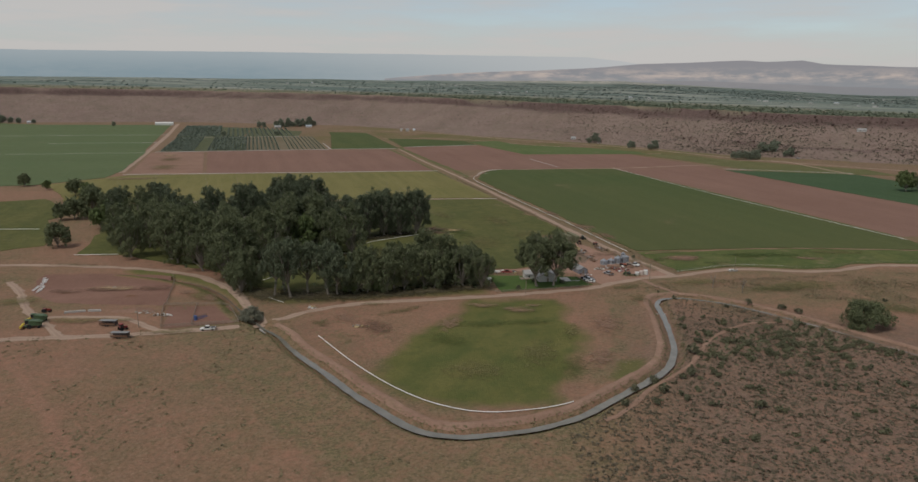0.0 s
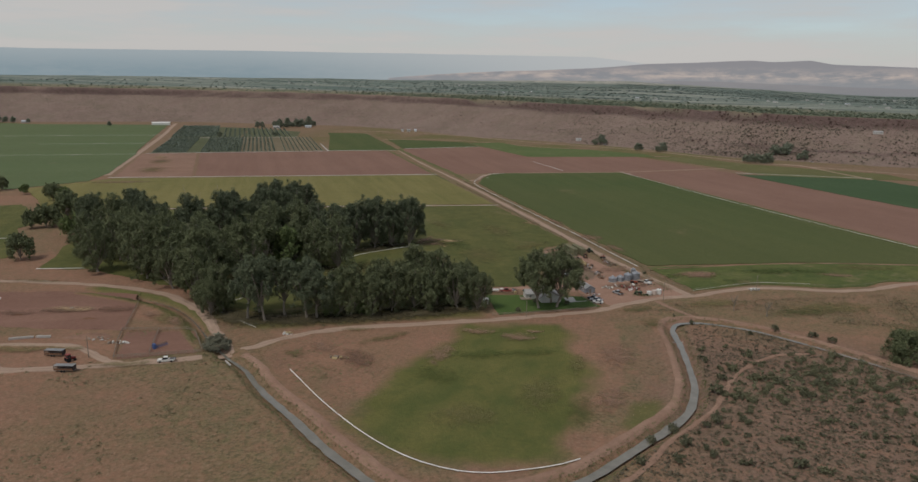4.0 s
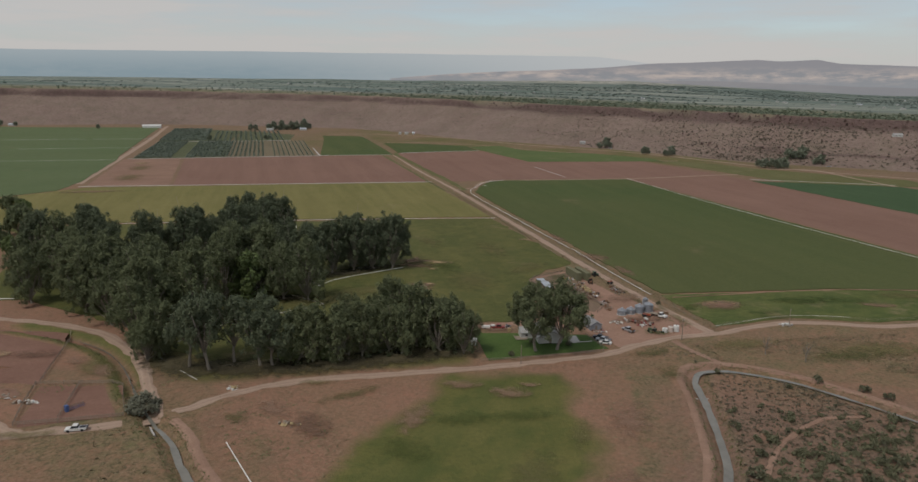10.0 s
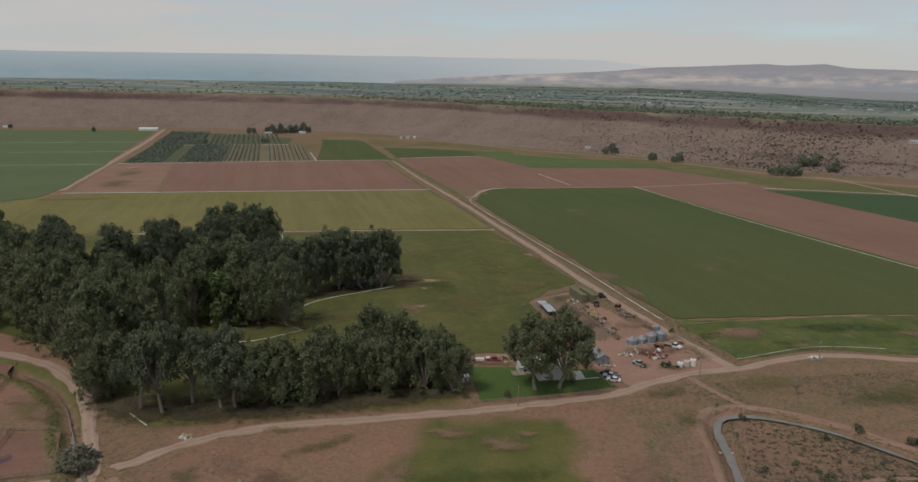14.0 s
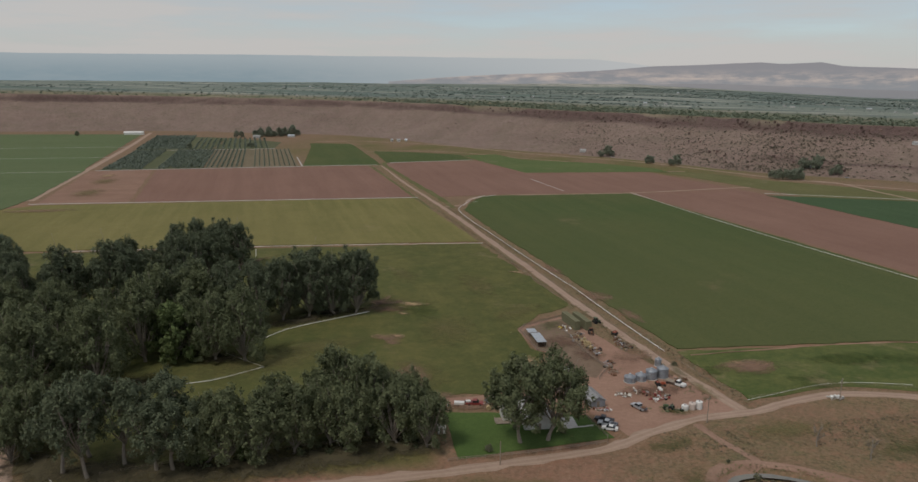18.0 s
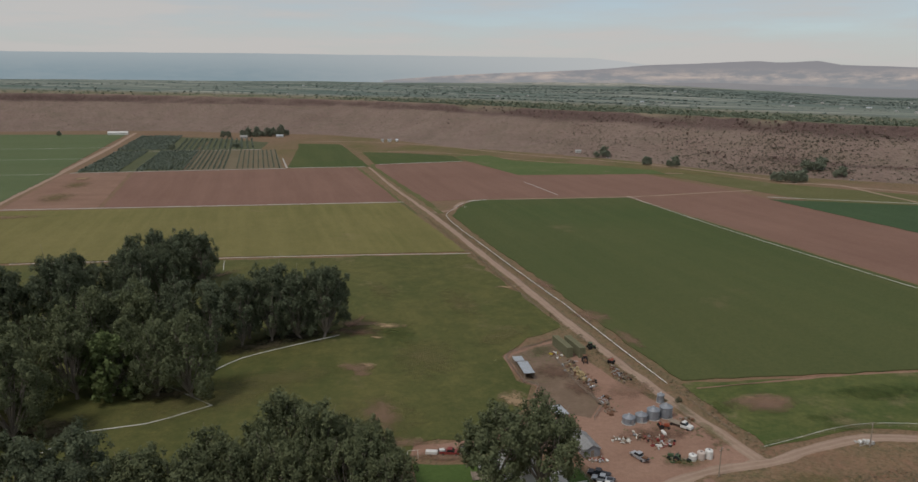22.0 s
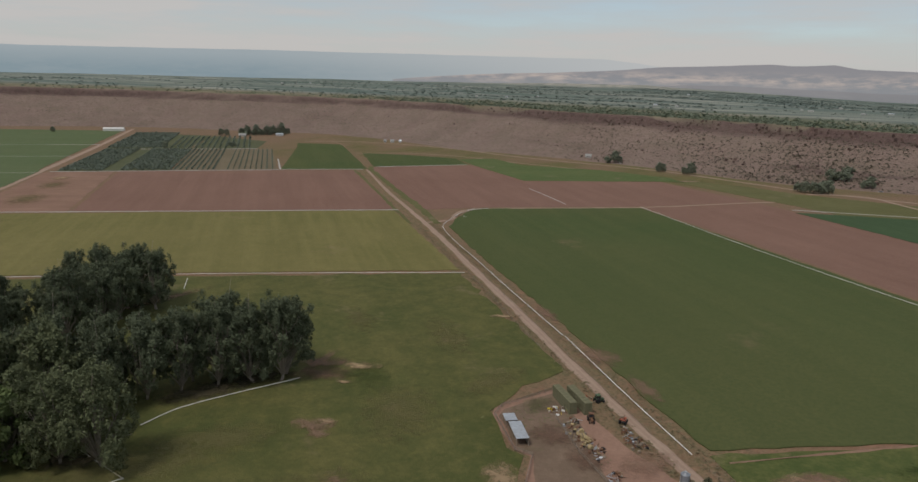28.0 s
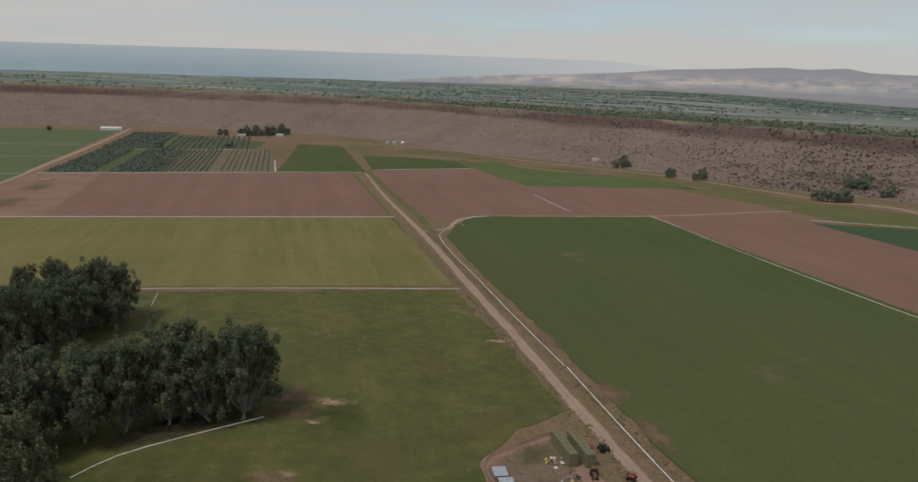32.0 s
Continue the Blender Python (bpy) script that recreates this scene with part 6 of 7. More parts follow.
scrap_pile(-29.5, 336.5, 1.6, 1.2, 10, [M_BLACK, M_SILVERP, M_TYRE], "dark scrap behind the lawn", 14, 0.4)
scrap_pile(-166, 236, 3.2, 1.8, 22, [M_WHITE, M_WOOD, M_POLY, M_RUST], "pale boards beside the corral", 15, 0.4)
scrap_pile(-108.5, 258.5, 2.0, 1.6, 16, [M_WHITE, M_STRAW, M_POLY], "pale rubble beside the road", 16, 0.3)
scrap_pile(-81, 239.5, 3.4, 2.0, 18, [M_STRAW, M_WOOD, M_WOOD], "straw-coloured cut branches beside the track", 17, 0.4)
scrap_pile(82, 362.5, 4.0, 1.2, 16, [M_WHITE, M_CONC, M_CONC], "pale rocks along the road", 18, 0.4)
scrap_pile(-100, 727, 5.0, 3.5, 20, [M_CONC, M_CONC, M_WOOD, M_RUST], "pale rubble at the field corner", 19, 0.4)
for i, (x, y, ln) in enumerate(((-242, 259.5, 8), (-238, 256.5, 6), (-239.4, 260, 8), (-246.5, 271, 7), (-248.6, 272.5, 8), (-243.2, 264.5, 7))):
    ps = thing("pipe_bundle", x, y, 112 + 3 * i, "bundle of white irrigation pipes on the ground", "pipes", "white pipe bundles")
    for k in range(4):
        part("pipe", G().rod((-ln / 2, k * 0.36 - 0.54, 0.2), (ln / 2, k * 0.36 - 0.54, 0.2), 0.1, 7), M_PIPE, ps)
for x, y, ln, a in ((-201.5, 232.5, 8, 28), (-194.6, 235.4, 5, 14)):
    ft = thing("feed_bunk", x, y, a, "long pale concrete feed bunk", "trough", "feed bunks")
    part("trough", G().prism([(-0.5, 0), (-0.6, 0.7), (-0.45, 0.7), (-0.35, 0.3), (0.35, 0.3), (0.45, 0.7), (0.6, 0.7), (0.5, 0)], -ln / 2, ln / 2), M_CONC, ft).matrix_basis = pose(0, 0, 0, 0, 0, 90)
cs = thing("cattle_chute", -147.0, 236.0, 62, "blue metal cattle chute in the corral", "chute")
for s in (-0.45, 0.45):
    for zz in (0.4, 0.9, 1.4):
        part("rail", G().box((0, s, zz), (5.0, 0.06, 0.14)), M_WOOD if zz > 1 else M_BLUE, cs)
part("head_gate", G().box((-2.6, 0, 1.0), (0.9, 1.2, 2.0)), M_BLUE, cs, "blue steel head gate")
fence("corral_fence", [(-170.9, 248), (-157, 251.5), (-144.3, 254.2), (-137, 244), (-129.7, 233.8), (-143, 228), (-156.5, 222.5), (-164, 235), (-170.9, 248)], 3.0, 3, 1.5, M_WOOD, "weathered plank corral fence")
fence("corral_fence", [(-157.5, 251), (-147, 228.5)], 3.0, 3, 1.5, M_WOOD, "weathered plank corral partition")
fence("yard_fence", [(-34.6, 297.2), (-25, 301), (-15.7, 304.7), (-5, 309.6), (4.9, 314.8), (8.0, 316.5), (8.1, 319.4), (1.3, 332.5)], 2.6, 2, 1.15, M_WOOD, "low wooden rail fence round the lawn")
fence("corral_fence", [(-13, 367), (-12.5, 383), (-17.6, 385), (-26.2, 405), (-25, 411), (-16, 421), (-8.5, 429)], 3.0, 3, 1.5, M_WOOD, "plank fence round the farmyard corral")
fence("corral_fence", [(-8, 408), (0.0, 387.5), (8.7, 371.5), (6.0, 362)], 3.0, 3, 1.5, M_WOOD, "plank fence round the farmyard corral")
fence("field_fence", [(54, 356), (66, 362), (76, 368.5), (88, 374.5), (104, 375.5), (122, 376.5), (138, 382.5), (154, 395), (190, 405)], 5.0, 2, 1.2, M_WOOD, "thin post and wire fence along the road", 0.05, False)
fence("field_fence", [(46, 362), (34, 386)], 4.0, 2, 1.2, M_WOOD, "thin post and wire fence at the pasture", 0.05, False)
fence("field_fence", [(-16, 462), (-40, 515), (-66, 571)], 6.0, 2, 1.2, M_WOOD, "thin post and wire fence along the road", 0.05, False)
fence("field_fence", [(20, 404), (-10, 468), (-40, 531), (-90, 640)], 8.0, 2, 1.1, M_WOOD, "thin post and wire fence by the pipe", 0.05, False)
fence("grove_fence", [(-44, 313), (-70, 299), (-96, 288), (-121, 272)], 5.0, 2, 1.2, M_WOOD, "thin post and wire fence along the grove", 0.06, False)
fence("corral_fence", [(-171, 250), (-187, 283), (-194, 293)], 4.0, 3, 1.4, M_WOOD, "weathered plank fence at the edge of the feed lot")
scrap_pile(5.2, 388.5, 1.6, 5.0, 30, pile_mats, "boards and posts stacked along the corral fence", 21, 0.6)
scrap_pile(-1.0, 398.5, 2.2, 4.5, 34, [M_WOOD, M_WOOD, M_STRAW, M_RUST], "grey boards heaped along the corral", 22, 0.5)
scrap_pile(14.2, 399.5, 1.8, 3.6, 30, [M_WOOD, M_RUST, M_TYRE, M_SILVERP], "long scrap heap in the middle of the yard", 23, 0.7)
scrap_pile(10.8, 368.5, 1.6, 3.2, 20, [M_WOOD, M_WOOD, M_RUST], "loose planks at the corral corner", 24, 0.5)
scrap_pile(24.5, 349.0, 3.0, 2.0, 20, [M_WHITE, M_RUST, M_RED, M_TYRE], "old machine parts on the yard", 25, 0.4)
scrap_pile(-174, 238.5, 4.5, 1.6, 16, [M_WOOD, M_CONC, M_WOOD], "weathered boards on the earth bank", 26, 0.4)
scrap_pile(-162.5, 236.5, 2.6, 1.2, 14, [M_WHITE, M_WOOD, M_POLY], "pale boards beside the corral fence", 27, 0.3)
pole(37.9, 335.6, 8.5, True, 60)
pole(-165.4, 221.6, 8.0, False)
pole(-20.6, 298.3, 7.0, False)
pole(82.8, 360.2, 8.0, True, 60)
cv = thing("culvert_headwall", -117.5, 229.0, -45, "concrete culvert headwall at the ditch", "culvert")
part("wall", G().box((0, 0, 0.1), (5.5, 0.4, 1.4)), M_CONC, cv)
part("pipe", G().rod((0, -0.6, -0.5), (0, 0.6, -0.5), 0.6, 14), M_GALV, cv)
dr = thing("ditch_gate", 38.6, 284.5, 10, "pale concrete check gate in the ditch", "gate")
part("wall", G().box((-1.9, 0, -0.3), (1.2, 0.4, 1.6)).box((1.9, 0, -0.3), (1.2, 0.4, 1.6)), M_CONC, dr)
part("gate_board", G().box((0, 0, -0.5), (2.8, 0.12, 0.9)), M_WOOD, dr)
mound("straw_heap", -78, 431.5, 4.2, 2.0, 0.6, M_STRAW, "weathered straw heap in the pasture", "heap", 3, 12)
mound("straw_heap", -78.5, 417, 2.0, 0.9, 0.3, M_STRAW, "small straw heap in the pasture", "heap", 5, 20)
mound("manure_heap", -207.5, 267, 2.2, 1.3, 0.9, M_WOOD, "straw-coloured manure heap in the feed lot", "heap", 7)
mound("manure_heap", -193, 258, 3.5, 1.4, 0.35, M_RUST, "dark manure heap in the feed lot", "heap", 8, 12)
mound("manure_heap", -224, 256, 3.0, 1.4, 0.3, M_RUST, "dark manure heap in the feed lot", "heap", 9, 12)
mound("earth_bank", -178.5, 239.8, 9, 3.6, 0.9, M_CROP_DIRT, "weedy earth bank beside the feed lot", "bank", 10, 14)


def patch(x, y, rx, ry, turn, mat, label, lift=0.3):
    """A thin worn, lush or shade-darkened spot lying on the ground."""
    v = [(0, 0, 0)] + [(rx * math.cos(g), ry * math.sin(g), 0) for g in np.linspace(0, 2 * math.pi, 33)[:-1]]
    ob = link_mesh("ground_patch", v, [(0, 1 + i, 1 + (i + 1) % 32) for i in range(32)], mat)
    ob.matrix_basis = pose(x, y, lift, 0, 0, turn)
    return tagged(ob, label, "patch", kind="structure")


for i, (x, y, rx, ry, t, mt) in enumerate((
        (-19.5, 371, 6.5, 9, 10, 0), (60, 387, 10, 6, 20, 0), (58, 384, 15, 8, 20, 1), (-94, 432, 3.0, 17, -12, 1), (-191, 480, 6, 36, -24, 1), (-74, 382, 5, 5, 0, 1), (-16, 281, 5, 2.5, 18, 1), (-88, 422, 16, 8, 20, 4), (-80, 424, 9, 4, 15, 2),
        (-95, 480, 8, 22, 26, 3), (-55, 470, 10, 30, 26, 3), (-36, 500, 9, 3, 20, 0), (-30, 430, 22, 9, 60, 3), (-55, 400, 16, 26, 10, 3), (-60, 350, 20, 18, 0, 3), 
        (5, 462, 10, 14, 24, 1), (20, 436, 5, 16, 24, 1), (-18, 508, 5, 18, 24, 1), (100, 402, 20, 8, 20, 2), (150, 420, 24, 9, 15, 3), (80, 372, 10, 4, 20, 2), (130, 400, 12, 5, 10, 1), (62, 385, 8, 14, -55, 1), (95, 398, 16, 7, 10, 2), (118, 405, 18, 7, 12, 2), (76, 377, 10, 4, 25, 2), (46, 378, 5, 9, -30, 2),
        (-10, 225, 9, 20, -10, 3), (-30, 205, 14, 12, 20, 3), (15, 262, 8, 18, -8, 1), (12, 225, 6, 14, -12, 1), (-75, 240, 12, 8, -40, 4), (-90, 248, 9, 5, -30, 1), (-70, 262, 16, 4, 48, 2),
        (-98, 240, 6, 4, 10, 2), (-84, 268, 8, 3, 20, 3), (25, 318, 12, 5, 40, 2), (60, 335, 20, 9, 30, 3), (110, 340, 30, 12, 15, 3), (95, 330, 22, 8, 25, 2), (30, 300, 6, 9, 0, 2), (140, 310, 26, 12, -20, 2),
        (-78, 431.5, 9, 4.5, 12, 0), (-92, 431, 14, 5, 20, 1), (-79, 417, 4, 2, 10, 0), (-115, 352, 34, 16, 35, 3), (-100, 372, 24, 12, 30, 3), (-74, 389, 4, 3, 20, 0), (-78, 386, 9, 5, 10, 1), (-58, 352, 7, 16, 20, 1), (-50, 336, 14, 4, 15, 1), (-72, 424, 9, 20, 10, 2), (-20, 356, 5, 4, 20, 0),
        (-207, 266, 14, 5, 14, 0), (-212, 263, 13, 3.5, 14, 4), (-190, 270, 12, 5, 20, 4), (-226, 257, 10, 4, 14, 4), (-163, 264, 12, 7, -40, 3), (-172, 268, 6, 5, 0, 1), (-157, 262, 8, 5, -30, 1), (-181, 226, 14, 3, 14, 3), (-195, 222, 16, 5, 14, 3), (-150, 218, 14, 3, 22, 3), (-235, 240, 12, 8, 30, 3), (-250, 300, 20, 3, 10, 2),
        (2, 384, 7, 10, 20, 4), (-8, 396, 8, 10, 30, 4), (-14, 415, 6, 9, -30, 2), (18, 386, 12, 8, 50, 1), (24, 356, 14, 6, 20, 4), (30, 341, 8, 4, 20, 2), (-35, 331, 12, 3, 12, 1), (34, 374, 8, 3, -60, 2), (40, 360, 10, 3, -60, 3), (-420, 600, 40, 10, 24, 1), (-445, 690, 34, 18, 116, 3), (-480, 760, 30, 16, 116, 3), (-505, 800, 18, 12, 116, 0),
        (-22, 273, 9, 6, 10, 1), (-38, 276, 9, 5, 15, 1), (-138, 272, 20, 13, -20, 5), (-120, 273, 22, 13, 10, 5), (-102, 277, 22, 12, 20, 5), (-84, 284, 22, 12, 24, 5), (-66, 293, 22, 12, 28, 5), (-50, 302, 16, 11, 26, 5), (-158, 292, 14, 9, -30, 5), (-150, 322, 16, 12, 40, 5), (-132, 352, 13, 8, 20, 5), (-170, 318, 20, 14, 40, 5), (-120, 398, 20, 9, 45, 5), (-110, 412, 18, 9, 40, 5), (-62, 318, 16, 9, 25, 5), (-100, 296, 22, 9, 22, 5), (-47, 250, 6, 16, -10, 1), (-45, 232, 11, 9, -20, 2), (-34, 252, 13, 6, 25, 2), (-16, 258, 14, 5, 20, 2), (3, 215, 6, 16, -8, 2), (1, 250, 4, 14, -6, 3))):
    # Kind 5 paints the grove's shade, together with litter, onto the ground.
    mt_, lb = ((M_PATCH_SAND, "pale sandy worn patch"), (M_PATCH_RED, "worn reddish bare patch"), (M_PATCH_LUSH, "darker lush grass patch"), (M_PATCH_DRY, "dry olive grass patch"), (M_PATCH_DARK, "dark trampled earth patch"), (M_PATCH_LITTER_SHADE, "leaf litter and painted shade under the trees"))[mt]
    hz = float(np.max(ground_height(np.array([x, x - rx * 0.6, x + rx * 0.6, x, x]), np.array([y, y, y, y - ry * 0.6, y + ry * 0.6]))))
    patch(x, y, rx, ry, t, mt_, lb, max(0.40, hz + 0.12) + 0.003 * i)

# ---- far buildings ----
gable("barn", -852, 1349, 25, 34, 12, 4.0, 6.0, M_WHITE, M_WHITE, "long pale metal barn below the mesa", "barn", 0.3, False, False, 0)
for i, (x, y, a, ln, wd) in enumerate(((-603, 1347, 20, 12, 8), (-552, 1385, 15, 12, 8), (-14, 1206, 10, 8, 4), (262, 1046, 10, 14, 7), (-335, 1345, 20, 6, 3.4), (-323, 1350, 20, 4, 3), (-346, 1341, 15, 4, 3), (-1128, 1306, 20, 12, 7), (402, 1118, 5, 12, 5))):
    gable("farm_building", x, y, a, ln, wd, 2.8, 4.6, M_SIDING, M_TIN if i % 2 else M_ROOF, "small pale farm building at the foot of the mesa", "house", 0.4, False, False, 2)
vr = random.Random(5)
for i in range(24):
    az = -24 + 48 * vr.random()
    dist = 1800 + 1500 * vr.random()
    x, y = dist * math.sin(radians(az)), dist * math.cos(radians(az))
    z = float(mesa_height(np.array([x]), np.array([y]))[0][0])
    if float(mesa_height(np.array([x]), np.array([y]))[1][0]) < 300:
        continue
    b = gable("valley_house", x, y, vr.random() * 180, 6 + 6 * vr.random(), 5, 2.6, 4, M_SIDING, M_ROOF if i % 3 else M_TIN, "small pale house in the distant valley", "house", 0.4, False, False, 0, "houses in the valley")
    b.matrix_basis = pose(x, y, z - 0.3, 0, 0, vr.random() * 180)


# ---- yard trees, lone trees and shrubs ----
yt = make_tree("cottonwood_tree", 301, 26.0, 9.0, 6.5, 16000, 0.25, M_LEAF, "tall spreading cottonwood on the farmhouse lawn", "tree", "lawn cottonwoods", 1.0, (-0.8, -0.3))
yt.matrix_basis = place(yt, -16.4, 311.6, 1.0, 0)
yt2 = make_tree("cottonwood_tree", 305, 26.5, 9.2, 6.5, 16000, 0.25, M_LEAF, "tall spreading cottonwood on the farmhouse lawn", "tree", "lawn cottonwoods", 1.0, (2.0, 0.8))
yt2.matrix_basis = place(yt2, -8.9, 314.6, 1.0, 0)
small = [make_tree("broadleaf_tree", 400 + i, 11, 5.2, 1.6, 2600, 0.36, M_LEAF_BRIGHT if i == 1 else M_LEAF, "rounded green tree standing alone", "tree", "lone trees") for i in range(3)]
# Paler and greyer than the near trees: distance haze put into leaf colours.
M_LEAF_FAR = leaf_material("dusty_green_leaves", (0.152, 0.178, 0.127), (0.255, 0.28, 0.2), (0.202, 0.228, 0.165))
far_tree = [make_tree("broadleaf_tree", 410 + i, 9.0, 3.8, 1.0, 2000, 0.34, M_LEAF_FAR, "green tree at the foot of the mesa, paled for haze", "tree", "trees at the foot of the mesa") for i in range(3)]
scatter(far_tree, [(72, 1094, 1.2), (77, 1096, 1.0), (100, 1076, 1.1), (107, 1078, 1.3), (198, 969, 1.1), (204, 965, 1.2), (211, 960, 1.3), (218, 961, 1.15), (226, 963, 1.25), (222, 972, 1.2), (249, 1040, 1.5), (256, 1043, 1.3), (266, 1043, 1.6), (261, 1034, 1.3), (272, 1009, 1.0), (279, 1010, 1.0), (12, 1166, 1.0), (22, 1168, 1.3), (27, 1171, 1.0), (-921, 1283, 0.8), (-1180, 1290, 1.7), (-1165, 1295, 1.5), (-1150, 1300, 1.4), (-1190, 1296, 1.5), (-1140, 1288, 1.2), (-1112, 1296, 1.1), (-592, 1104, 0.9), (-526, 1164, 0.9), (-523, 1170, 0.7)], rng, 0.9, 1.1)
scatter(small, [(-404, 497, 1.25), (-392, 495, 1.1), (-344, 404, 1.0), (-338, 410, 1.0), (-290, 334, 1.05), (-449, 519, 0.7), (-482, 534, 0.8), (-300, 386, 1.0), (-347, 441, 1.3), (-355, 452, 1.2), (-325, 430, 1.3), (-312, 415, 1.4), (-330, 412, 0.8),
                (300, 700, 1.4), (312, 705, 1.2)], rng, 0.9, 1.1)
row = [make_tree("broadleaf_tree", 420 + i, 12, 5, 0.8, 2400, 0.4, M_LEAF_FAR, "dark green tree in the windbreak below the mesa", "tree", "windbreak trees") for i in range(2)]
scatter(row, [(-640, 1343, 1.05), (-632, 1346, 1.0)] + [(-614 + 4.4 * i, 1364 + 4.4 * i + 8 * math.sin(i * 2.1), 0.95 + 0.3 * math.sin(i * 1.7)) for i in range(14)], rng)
big = make_tree("willow_tree", 440, 11.0, 9.4, 0.4, 13000, 0.24, M_LEAF, "broad green willow beside the ditch", "tree")
big.matrix_basis = place(big, 117.5, 280.5, 1.0, 60, 0.95)
sil = make_tree("olive_tree", 441, 7.4, 5.2, 0.5, 7000, 0.2, M_SILVER, "silvery grey-green bushy tree at the ditch crossing", "tree")
sil.matrix_basis = place(sil, -127.0, 239.8, 1.0, 30, 0.85)
low = [make_tree("broadleaf_tree", 450 + i, 10.5, 4.4, 1.2, 4200, 0.24, M_LEAF_BRIGHT, "bright green young tree among the cottonwoods", "tree", "young grove trees") for i in range(2)]
scatter(low, [(-147, 348, 2.0), (-100, 283, 0.8), (-88, 287, 0.7)], rng)


def shrub(name, seed, r, h, n, size, mat, label, group):
    rg = np.random.RandomState(seed)
    lobes = [(rg.randn() * r * 0.4, rg.randn() * r * 0.4, h * (0.35 + 0.25 * rg.rand()), r * (0.45 + 0.3 * rg.rand()), h * 0.42) for _ in range(5)]
    top = new(name)
    v, f = [], []
    for lb in lobes[:4]:
        limb(v, f, (0, 0, -0.1), (lb[0], lb[1], lb[2]), 0.06 * h, 0.02 * h, 5)
    link_mesh("stem", v, f, M_BARK, top, True)
    c = new("foliage", quad_cloud("foliage", lobes_to_leaves(lobes, n, size, rg), mat))
    c.parent = top
    return tagged(top, label, "shrub", group)


shr = [shrub("juniper_shrub", 500 + i, 1.6, 2.3, 520, 0.17, M_SHRUB, "dark green rounded juniper shrub on dry ground", "juniper shrubs") for i in range(4)]
srng = np.random.RandomState(17)
spots = [(44.6, 262.8, 1.1), (48, 248, 1.2), (44.5, 236, 1.4), (28.7, 209.4, 1.5), (67, 296, 1.0), (77.8, 303, 0.9), (90, 298, 1.5), (96, 293, 1.3), (62.7, 251.5, 1.0), (67, 249, 1.1), (79, 250, 1.1), (83, 251, 1.0), (41.6, 215.6, 1.4), (31, 199.7, 1.5), (37.4, 195.5, 1.0), (45, 192.6, 1.1), (58, 193.7, 1.4), (27.6, 190.5, 1.1),
         (49.6, 219, 1.2), (71.4, 239.7, 1.2), (22, 202, 1.1), (18.5, 187, 1.0), (40, 311, 0.7), (36, 199, 0.9), (33, 380.3, 1.1), (-24.4, 304.3, 1.5), (-4.5, 320, 1.2), (-18.5, 319.5, 1.1), (46, 304, 0.7), (150, 285, 1.2), (140, 320, 1.0)]
while len(spots) < 190:
    x, y = srng.uniform(22, 180), srng.uniform(120, 285)
    d, side = line_distance(np.array([x]), np.array([y]), CANAL)
    if side[0] < 0 and d[0] > 6 and srng.rand() < (1.0 if 205 < y < 275 else 0.35):
        spots.append((x, y, 0.3 + 0.6 * srng.rand() ** 1.5))
scatter(shr, spots, srng, 0.62, 0.88)


M_GREASE = leaf_material("olive_bush_leaves", (0.125, 0.127, 0.074), (0.205, 0.202, 0.12), (0.16, 0.16, 0.095))
bush = [shrub("saltbush_shrub", 520 + i, 2.0, 1.9, 560, 0.19, M_GREASE, "olive-green broad saltbush on the dry slope", "saltbush shrubs") for i in range(4)]
spots = []
while len(spots) < 290:
    # a thicket runs from the trail towards the willow, thinning out down the slope
    t = srng.rand()
    x = 44 + 105 * t + srng.randn() * 5
    y = 236 + 24 * math.sin(t * 2.4) + srng.randn() * (11 + 5 * t)
    if srng.rand() < 0.25:
        x, y = srng.uniform(25, 175), srng.uniform(165, 280)
    d, side = line_distance(np.array([x]), np.array([y]), CANAL)
    if side[0] < 0 and d[0] > 6 and math.hypot(x - 117, y - 280) > 7:
        spots.append((x, y, 0.45 + 0.75 * srng.rand() ** 1.4))
scatter(bush, spots, srng, 0.62, 1.12)


